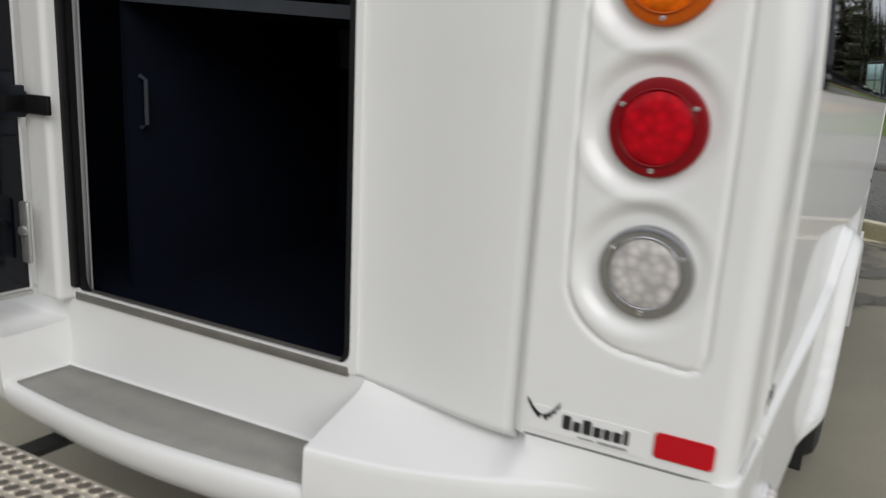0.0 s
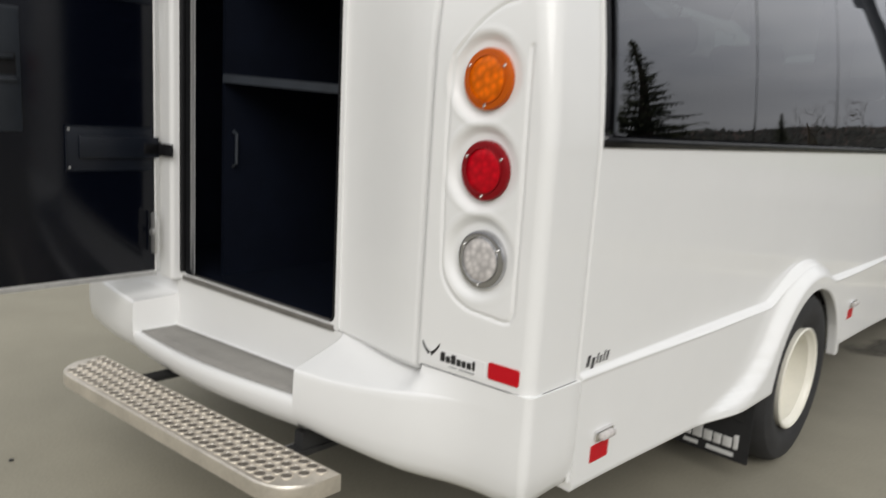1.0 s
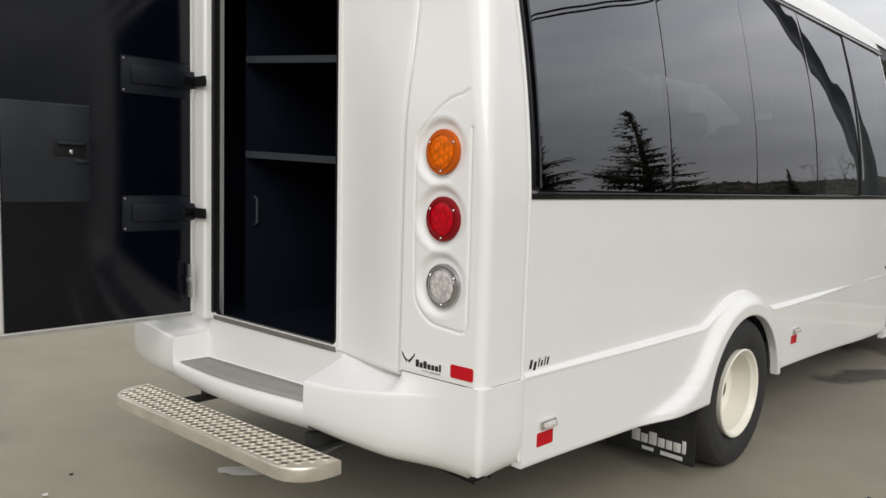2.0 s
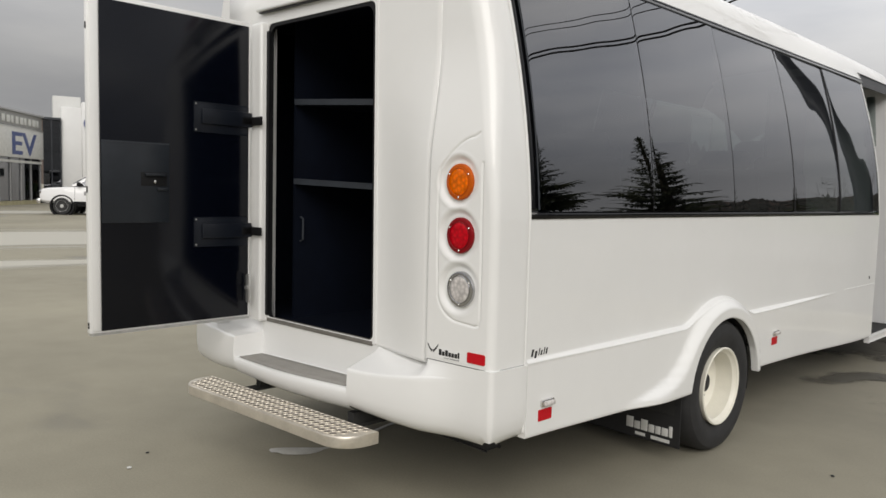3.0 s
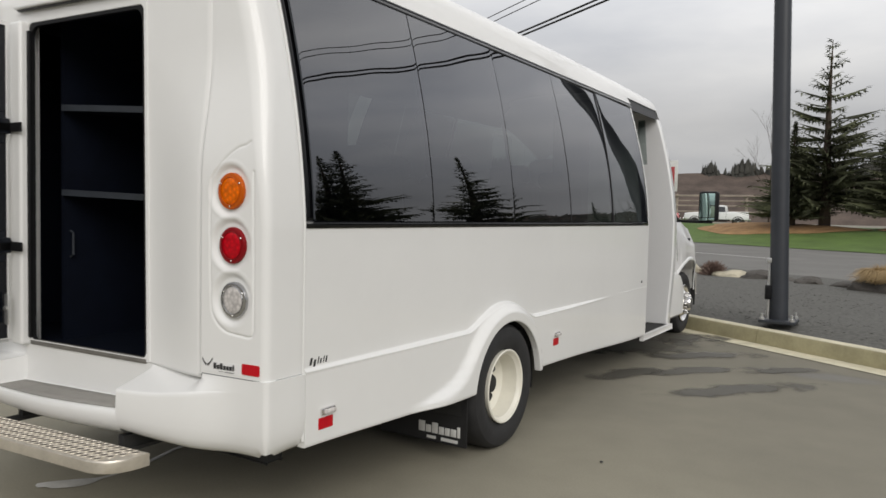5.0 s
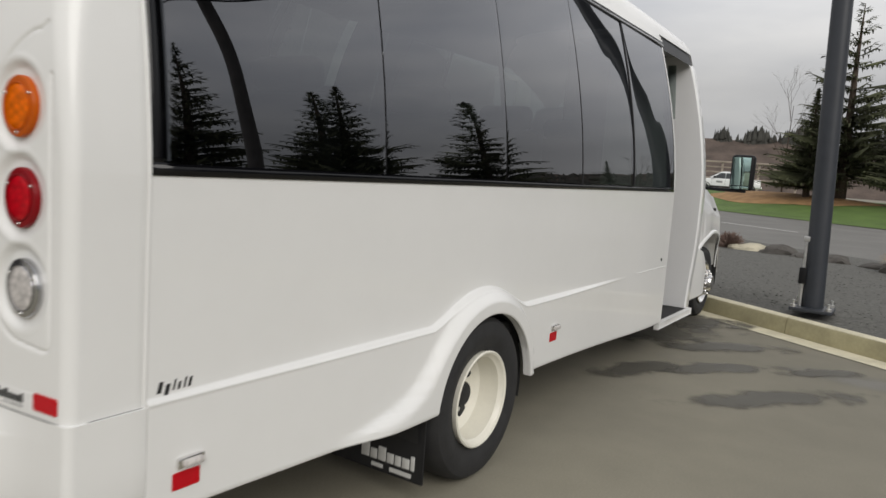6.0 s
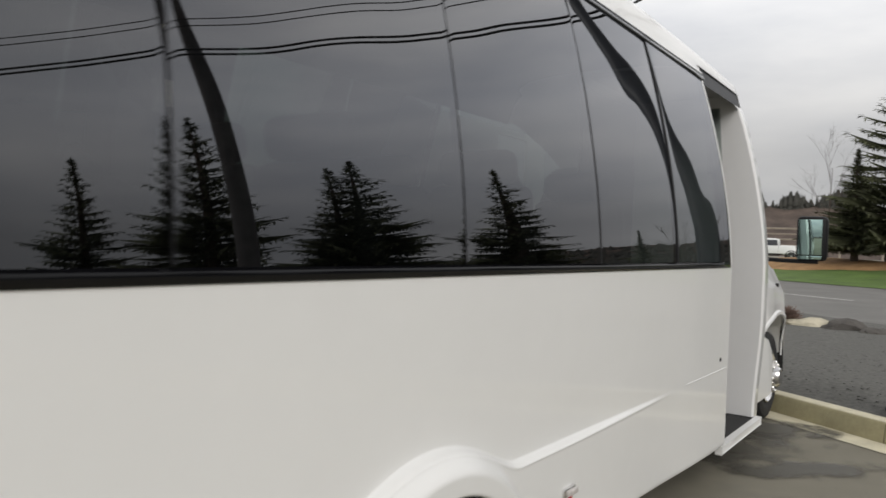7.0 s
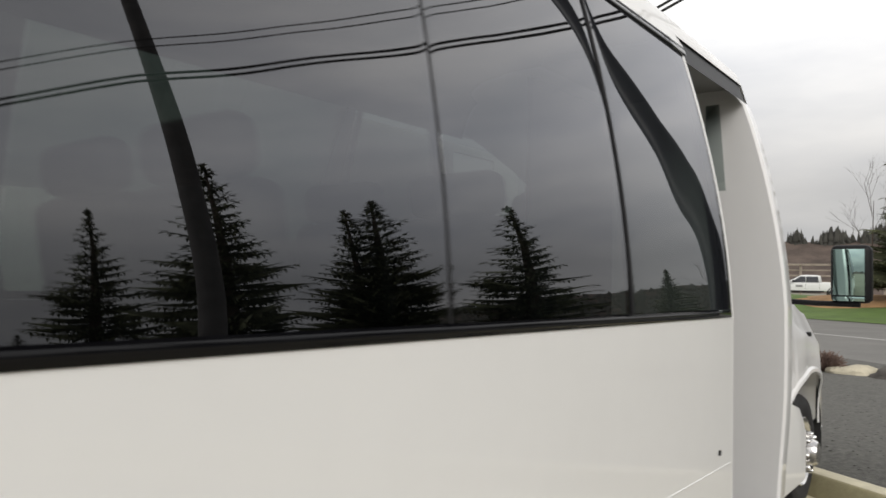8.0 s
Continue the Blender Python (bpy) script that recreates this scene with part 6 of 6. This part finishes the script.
def far_woods():
    rg = random.Random(8)
    v, f = [], []
    for k in range(21000):
        a = rg.uniform(0, 2 * math.pi)
        clump = noise.noise((math.cos(a) * 9, math.sin(a) * 9, 4.0)) + 0.6 * noise.noise((math.cos(a) * 31, math.sin(a) * 31, 4.0))
        deg = (math.degrees(a) + 180) % 360 - 180
        east = max(step(2, 12, deg) * (1 - step(110, 150, deg)), 0.62 * step(-40, -25, deg) * (1 - step(2, 12, deg)))
        grove = -50 < deg < 8
        if grove:
            # scattered groves stand on the crest to the north
            stand = max(w * math.exp(-((deg - c) / d) ** 2) for c, d, w in GROVES)
            if rg.random() > stand:
                continue
        elif clump < 0.38 - 0.85 * east + rg.uniform(-0.12, 0.12):
            continue
        t = 1 - (0.05 * rg.random() if grove else abs(rg.gauss(0.0, 0.16)) + 0.02)
        dark = 9 < deg < 80
        if dark:
            t = rg.uniform(0.12, 0.95)
        if t < 0.1:
            continue
        r = 330 + 60 * t
        x, y = r * math.sin(a), r * math.cos(a)
        base = -1.0 + (hill_height(a, 36, 3.3) + 1.0) * t - 2.0
        h = (rg.uniform(2.5, 5.5) + 9 * max(0.0, clump - 0.1)) * (0.65 if rg.random() < 0.6 else 1.0)
        if grove:
            h = (5.0 + 6.5 * stand) * rg.uniform(0.7, 1.1)
        if dark:
            h = rg.uniform(3.0, 5.5)
        w = h * rg.uniform(0.20, 0.38) * (2.4 if dark else 1.0)
        for t0, t1, ww in ((0.0, 0.62, 1.0), (0.35, 1.0, 0.62)):
            b = len(v)
            for q in range(5):
                an = q * 2 * math.pi / 5 + rg.uniform(-.5, .5)
                k2 = w * ww * rg.uniform(0.5, 1.3)
                v.append((x + k2 * math.cos(an), y + k2 * math.sin(an), base + h * t0 + rg.uniform(-.8, .8)))
            v.append((x + rg.uniform(-.4, .4), y + rg.uniform(-.4, .4), base + h * t1))
            f += [(b + q, b + (q + 1) % 5, b + 5) for q in range(5)]
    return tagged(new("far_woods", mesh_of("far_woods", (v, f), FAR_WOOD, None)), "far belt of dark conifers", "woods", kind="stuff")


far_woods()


# ---- the showroom behind the lot ----
def facing(x, y, ang, z=0.0):
    return Matrix.Translation((x, y, z)) @ Matrix.Rotation(radians(ang), 4, "Z")


def showroom(x, y):
    """A glazed wing that comes forward on one side, meeting a white clad front with a tower."""
    wing_m, front_m = facing(x, y, 144), facing(x, y, 75)
    b = thing("showroom_building", (x, y, 0), "white car showroom with a dark glazed wing and a banner", "building")

    def add(name, d, mat, m, label="", parent=None):
        return part(name, moved(d, m), mat, parent or b, label)
    # glazed wing
    add("wing_wall", box(-18, 0, 0.9, 6, 0, 5.0), WALL_GREY, wing_m)
    add("roof", box(-18.1, 0.2, -0.12, 6.1, 5.18, 5.32, 0.03), WALL_GREY, wing_m, "thin grey roof edge")
    add("fascia", box(-18, 0.0, 0.0, 0.9, 4.42, 5.18), FASCIA, wing_m, "grey fascia with pale bars of lettering")
    for i in range(13):
        add("sign_bar", box(-7.6 + i * 0.56, -7.3 + i * 0.56 + 0.08 * (i % 3), -0.05, 0.0, 4.56, 4.96, 0.02), LINE, wing_m)
    add("floor_slab", box(-18, 0.0, 0.02, 0.88, 2.38, 2.52), LINE, wing_m, "pale floor edge behind the glass")
    for k in range(13):
        x0 = -17.9 + k * 1.37
        w = add("window", box(x0, x0 + 1.30, 0.10, 0.14, 0.25, 4.42), SHOP_GLASS, wing_m, "tall showroom glass pane" if k == 0 else "")
        add("mullion", box(x0 + 1.30, x0 + 1.37, 0.04, 0.18, 0.0, 4.42), WALL_GREY, wing_m, "", w)
        add("blind", box(x0 + 0.25 + 0.1 * (k % 4), x0 + 0.62 + 0.08 * (k % 3), 0.50, 0.54, 0.3, 2.3), LINE, wing_m, "pale hanging blind" if k == 0 else "")
    add("plinth", box(-18, 0.0, 0.0, 0.9, 0.0, 0.22), CONCRETE, wing_m)
    bn = add("banner", box(-9.0, -0.10, -0.12, -0.06, 2.66, 4.38, 0.02), LINE, wing_m, "white banner with dark blue lettering")
    add("banner_rail", box(-9.0, -0.10, -0.14, -0.10, 4.30, 4.36), STEEL, wing_m, "", bn)
    # dark glazed return beside the tower
    add("return_wall", box(0.06, 1.04, 0.5, 0.9, 0, 5.15), WALL_GREY, front_m)
    for k in range(2):
        x0 = 0.05 + k * 0.50
        w = add("window", box(x0, x0 + 0.44, 0.02, 0.06, 0.25, 5.1), SHOP_GLASS, front_m)
        add("mullion", box(x0 + 0.44, x0 + 0.50, 0.0, 0.1, 0.0, 5.15), POLE_PAINT, front_m, "", w)
    for z in (3.75, 4.08, 4.42, 4.75):
        add("strip_light", box(0.12, 0.95, 0.30, 0.36, z, z + 0.07), LINE, front_m, "pale strip behind the glass" if z < 4 else "")
    add("return_roof", box(0.0, 1.05, -0.02, 0.9, 5.15, 5.28), POLE_PAINT, front_m)
    # white tower and the wall beside it
    add("tower", box(0.62, 2.20, 1.0, 3.0, 0, 6.72, 0.05), WALL_GREY_PALE, front_m, "pale grey clad tower")
    add("tower_foot", box(1.055, 2.20, 0.2, 1.0, 0, 6.0, 0.03), WALL_WHITE, front_m)
    add("wall", box(2.204, 14, 0.0, 5.0, 0, 6.35, 0.05), WALL_WHITE, front_m, "white clad wall")
    for x0, x1, z0, z1 in ((2.55, 3.15, 2.98, 3.95), (2.55, 3.22, 1.62, 2.08), (3.62, 5.30, 2.55, 4.55), (4.55, 5.30, 1.75, 2.50), (3.52, 4.40, 1.72, 2.06)):
        w = add("window", box(x0, x1, -0.02, 0.03, z0, z1), SHOP_GLASS, front_m)
        add("lintel", box(x0 - 0.04, x1 + 0.04, -0.04, 0.02, z1, z1 + 0.05), WALL_GREY_PALE, front_m, "", w)
        add("sill", box(x0 - 0.04, x1 + 0.04, -0.04, 0.02, z0 - 0.05, z0), WALL_GREY_PALE, front_m, "", w)
    oval = [(2.86 + 0.56 * math.cos(t), 5.02 + 0.52 * math.sin(t)) for t in spread(0, 2 * math.pi, 33)[:-1]]
    disc = prism(oval, "y", -0.14, 0.0)
    disc.transform(front_m)
    ov = part("oval_sign", disc, SIGN_BLUE, b, "plain blue oval sign")
    add("oval_mark", box(2.56, 3.16, -0.16, -0.14, 4.92, 5.10, 0.04), LINE, front_m, "", ov)
    for i in range(8):
        add("sign_bar", box(3.50 + i * 0.30, 3.72 + i * 0.30, -0.06, 0.0, 4.82, 5.24, 0.02), WALL_GREY, front_m)
    text = bpy.data.curves.new("banner_text", "FONT")
    text.body, text.size, text.extrude, text.offset = "EV", 1.75, 0.01, 0.03
    ob = new("lettering", text)
    ob.data.materials.append(SIGN_BLUE)
    ob.parent = b
    ob.matrix_parent_inverse = world_of(b).inverted() @ wing_m
    ob.matrix_basis = pose(-4.55, -0.125, 2.86, 90, 0, 0) @ Matrix.Diagonal((1.75, 1.0, 1.0, 1.0))
    return b


FASCIA = material("grey_fascia", (0.30, 0.30, 0.285), rough=0.4, vary=0.08, scale=2)
WALL_GREY_PALE = material("pale_grey_cladding", (0.60, 0.60, 0.58), rough=0.5, vary=0.05, scale=0.5)
showroom(-47.5, 11.3)


# ---- parked vehicles ----
def pickup(m, paint, label, size=1.0):
    """A crew cab pickup, nose along +x of its own frame."""
    p = thing("pickup_truck", m.translation, label, "pickup truck", "parked pickups")
    m = m @ Matrix.Scale(size, 4)

    def add(name, d, mat, lab="", parent=None):
        return part(name, moved(d, m), mat, parent or p, lab)

    def loop(x, half, z0, z1, r):
        return [(x, -half, z0 + r), (x, -half, z1 - r), (x, -half + r * 0.4, z1 - r * 0.3), (x, -half + r, z1), (x, half - r, z1), (x, half - r * 0.4, z1 - r * 0.3), (x, half, z1 - r), (x, half, z0 + r), (x, half - r, z0), (x, -half + r, z0)]
    body = [loop(x, h, z0, z1, 0.09) for x, h, z0, z1 in ((-2.85, 0.93, 0.66, 1.28), (-2.78, 0.97, 0.56, 1.34), (-1.12, 0.98, 0.54, 1.34), (-1.06, 0.98, 0.54, 1.30), (1.25, 0.98, 0.52, 1.28), (1.50, 0.98, 0.52, 1.27), (2.35, 0.96, 0.54, 1.22), (2.66, 0.92, 0.58, 1.17), (2.76, 0.86, 0.64, 1.08))]
    add("body", loft(body), paint)
    cabin = [loop(x, h, 1.22, z1, 0.10) for x, h, z1 in ((-1.06, 0.90, 1.45), (-0.98, 0.80, 1.86), (-0.70, 0.77, 1.92), (0.15, 0.77, 1.94), (0.52, 0.77, 1.89), (1.42, 0.90, 1.38))]
    cb = add("cabin", loft(cabin), paint)

    def pane(x0, x1, x2, x3, sd):
        low, high = sd * 0.915, sd * 0.800
        quad = [(x0, low, 1.33), (x1, low, 1.33), (x2, high, 1.80), (x3, high, 1.80)]
        return loft([[(a, b - sd * 0.05, c) for a, b, c in quad], quad])
    for sd in (-1, 1):
        add("side_window", pane(0.14, 1.16, 0.52, 0.14, sd), SHOP_GLASS, "", cb)
        add("side_window", pane(-0.86, 0.07, 0.07, -0.80, sd), SHOP_GLASS, "", cb)
        add("door_mirror", box(0.98, 1.12, sd * 1.05 - 0.10, sd * 1.05 + 0.10, 1.30, 1.50, 0.04), BLACK_TRIM, "black door mirror" if sd > 0 else "", cb)
        add("side_step", box(-1.0, 1.15, sd * 0.99 - 0.05, sd * 0.99 + 0.05, 0.40, 0.47, 0.02), BLACK_TRIM)
        add("rocker", box(-1.25, 1.30, sd * 0.965 - 0.02, sd * 0.965 + 0.02, 0.50, 0.62, 0.01), BLACK_TRIM)
        add("door_seam", joined(box(0.100, 0.112, sd * 0.981 - 0.002, sd * 0.981 + 0.002, 0.64, 1.27), box(-0.93, -0.918, sd * 0.981 - 0.002, sd * 0.981 + 0.002, 0.64, 1.27), box(1.24, 1.252, sd * 0.981 - 0.002, sd * 0.981 + 0.002, 0.64, 1.27)), UNDER)
        add("door_mark", box(0.34, 0.86, sd * 0.982 - 0.003, sd * 0.982 + 0.003, 0.90, 1.08, 0.002), INK_GREY)
        add("head_lamp", box(2.56, 2.78, sd * 0.78 - 0.10, sd * 0.78 + 0.12, 0.95, 1.10, 0.03), CLEAR_RIM)
    add("windscreen", loft([[(1.33, -0.82, 1.40), (1.33, 0.82, 1.40), (0.60, 0.70, 1.86), (0.60, -0.70, 1.86)], [(1.37, -0.82, 1.43), (1.37, 0.82, 1.43), (0.64, 0.70, 1.89), (0.64, -0.70, 1.89)]]), SHOP_GLASS, "", cb)
    add("bumper", box(2.72, 2.90, -0.9, 0.9, 0.50, 0.72, 0.04), CHROME, "chrome front bumper")
    add("bumper", box(-3.00, -2.84, -0.9, 0.9, 0.52, 0.70, 0.03), CHROME)
    add("grille", box(2.74, 2.80, -0.62, 0.62, 0.74, 1.06, 0.02), BLACK_TRIM)
    for wx in (-1.95, 1.80):
        for sd in (-1, 1):
            at = pose(wx, sd * 0.975, 0.40, -90 * sd, 0, 0)
            add("wheel_arch", lathe([(0.52, -0.30), (0.52, 0.012), (0.47, 0.016), (0.43, -0.02), (0.43, -0.30)], 28, at, caps=False), BLACK_TRIM)
            w = add("wheel", lathe([(0.24, -0.26), (0.38, -0.24), (0.40, -0.14), (0.38, 0.005), (0.25, 0.02)], 28, at), TYRE)
            add("rim", lathe([(0.26, -0.05), (0.255, 0.022), (0.16, 0.0), (0.06, 0.025), (0.001, 0.025)], 20, at), STEEL, "", w)
    return p


pickup(facing(-30.9, 9.45, -124), CAR_WHITE, "white crew cab pickup truck parked before the showroom", 0.92)
pickup(facing(-24.0, 62.0, -12, 0.7), CAR_WHITE, "white pickup truck parked across the road")
pickup(facing(-13.3, 69.0, 190, 0.72), CAR_WHITE, "white pickup truck parked across the road")
pickup(facing(-20.0, 71.0, 14, 0.7), CAR_RED, "dark red pickup truck parked across the road")

# open timber rack beyond the parked trucks
def timber_rack(x0, x1, y):
    t = thing("timber_rack", ((x0 + x1) / 2, y, 0.0), "long weathered timber rack standing across the road", "timber rack")
    n = int((x1 - x0) / 3.6)
    for i in range(n + 1):
        x = lerp(x0, x1, i / n)
        part("post", box(x - 0.12, x + 0.12, y - 0.12, y + 0.12, -0.1, 4.35 + 0.15 * math.sin(i * 2.1), 0.02), TIMBER, t)
    for z, dy, h in ((4.15, -0.2, 0.22), (3.55, 0.1, 0.16), (2.9, -0.1, 0.20), (2.2, 0.0, 0.16)):
        part("beam", box(x0 - 0.4, x1 + 0.4, y + dy - 0.10, y + dy + 0.10, z, z + h, 0.02), TIMBER, t)
    return t


timber_rack(-27.5, -6.5, 93.0)

# roadside sign post across the road
sx, sy = -11.1, 46.0
sg = thing("roadside_sign", (sx, sy, 0.5), "white roadside sign with a red mark on a post", "sign")
part("post", tube([(sx, sy, 0.3), (sx, sy, 3.2)], 0.04, 8), STEEL, sg)
part("panel", box(sx - 0.32, sx + 0.32, sy - 0.03, sy, 3.1, 5.1, 0.02), LINE, sg)
part("mark", box(sx - 0.12, sx + 0.12, sy - 0.04, sy - 0.03, 3.4, 4.7, 0.01), CAR_RED, sg)

# ---- marks and litter on the asphalt ----
def stain(cx, cy, a, b, turn, i):
    ob = solid("damp_mark", ([(-a, -b, 0), (a, -b, 0), (a, b, 0), (-a, b, 0)], [(0, 1, 2, 3)]), DAMP, "dark damp mark on the asphalt", "damp mark", "damp marks", "structure", None)
    ob.matrix_basis = pose(cx, cy, 0.003 + 0.0011 * i, 0, 0, turn)


for i, (cx, cy, a, b, turn) in enumerate(((0.90, 4.28, 1.22, 0.27, 48), (0.42, 4.80, 0.95, 0.24, 46), (1.12, 5.35, 0.62, 0.18, 44), (0.0, 4.35, 0.75, 0.26, 60), (-0.45, 5.8, 1.3, 0.8, 55), (0.30, 5.6, 1.0, 0.30, 40), (-0.3, 6.5, 1.2, 0.5, 30))):
    stain(cx, cy, a, b, turn, i)
for i, (x, y, r, mat) in enumerate(((0.62, 1.95, 0.012, UNDER), (-1.9, -0.55, 0.010, UNDER), (0.95, 0.42, 0.008, PRINT), (-1.75, -0.7, 0.014, PRINT))):
    q = pebble(r, 90 + i)
    solid("pebble", ([(x + a, y + b, c + r * 0.5) for a, b, c in q[0]], q[1]), mat, "small loose stone on the asphalt", "pebble", "loose pebbles")


# pale ragged streaks across the far part of the lot
def pale_streaks():
    m = damp_stain()
    m.name = "pale_dried_asphalt"
    n, l = m.node_tree.nodes, m.node_tree.links
    p = n["Principled BSDF"]
    for link in list(p.inputs["Base Color"].links):
        l.remove(link)
    p.inputs["Base Color"].default_value = (0.56, 0.54, 0.47, 1)
    p.inputs["Roughness"].default_value = 0.6
    co = n.new("ShaderNodeTexCoord")
    mp = n.new("ShaderNodeMapping")
    mp.inputs["Scale"].default_value = (0.10, 0.85, 1.0)
    l.new(co.outputs["Object"], mp.inputs["Vector"])
    for node in list(n):
        if node.type == "TEX_NOISE" and abs(node.inputs["Scale"].default_value - 3.6) < 0.01:
            node.inputs["Scale"].default_value = 1.6
            l.new(mp.outputs["Vector"], node.inputs["Vector"])
    return m


PALE = pale_streaks()
for i, (cx, cy, a, b) in enumerate(((-17.6, 4.2, 17.0, 5.2), (-11.8, 1.4, 5.0, 1.2), (-34.0, 7.0, 17.0, 3.2))):
    ob = solid("pale_patch", ([(-a, -b, 0), (a, -b, 0), (a, b, 0), (-a, b, 0)], [(0, 1, 2, 3)]), PALE, "pale ragged streaks on the asphalt lot", "dried streaks", "dried streaks", "structure", None)
    ob.matrix_basis = pose(cx, cy, 0.004 + 0.001 * i, 0, 0, 77)


# water that has run out from under the bus
WATER = material("dried_suds", (0.50, 0.49, 0.46), rough=0.35, vary=0.15, scale=20, bump=0.001, bump_scale=60, spec=0.5)
trail = []
for k in range(30):
    t = k / 29
    x = lerp(-1.46, -1.36, step(0.0, 0.35, t)) - 0.10 * step(0.45, 1.0, t)
    y = lerp(-0.04, 0.80, t)
    w = lerp(0.095, 0.014, step(0.10, 0.30, t)) * (1 + 0.35 * noise.noise((t * 9, 2.0, 1.0))) * min(1.0, 0.35 + t * 12)
    trail.append([(x - w, y - 0.5 * w, 0.0035), (x, y, 0.0045 + 0.16 * w), (x + w, y + 0.5 * w, 0.0035)])
solid("spill", flip(grid(trail)), WATER, "small pale spill with a thin trickle on the asphalt", "spill", kind="structure")
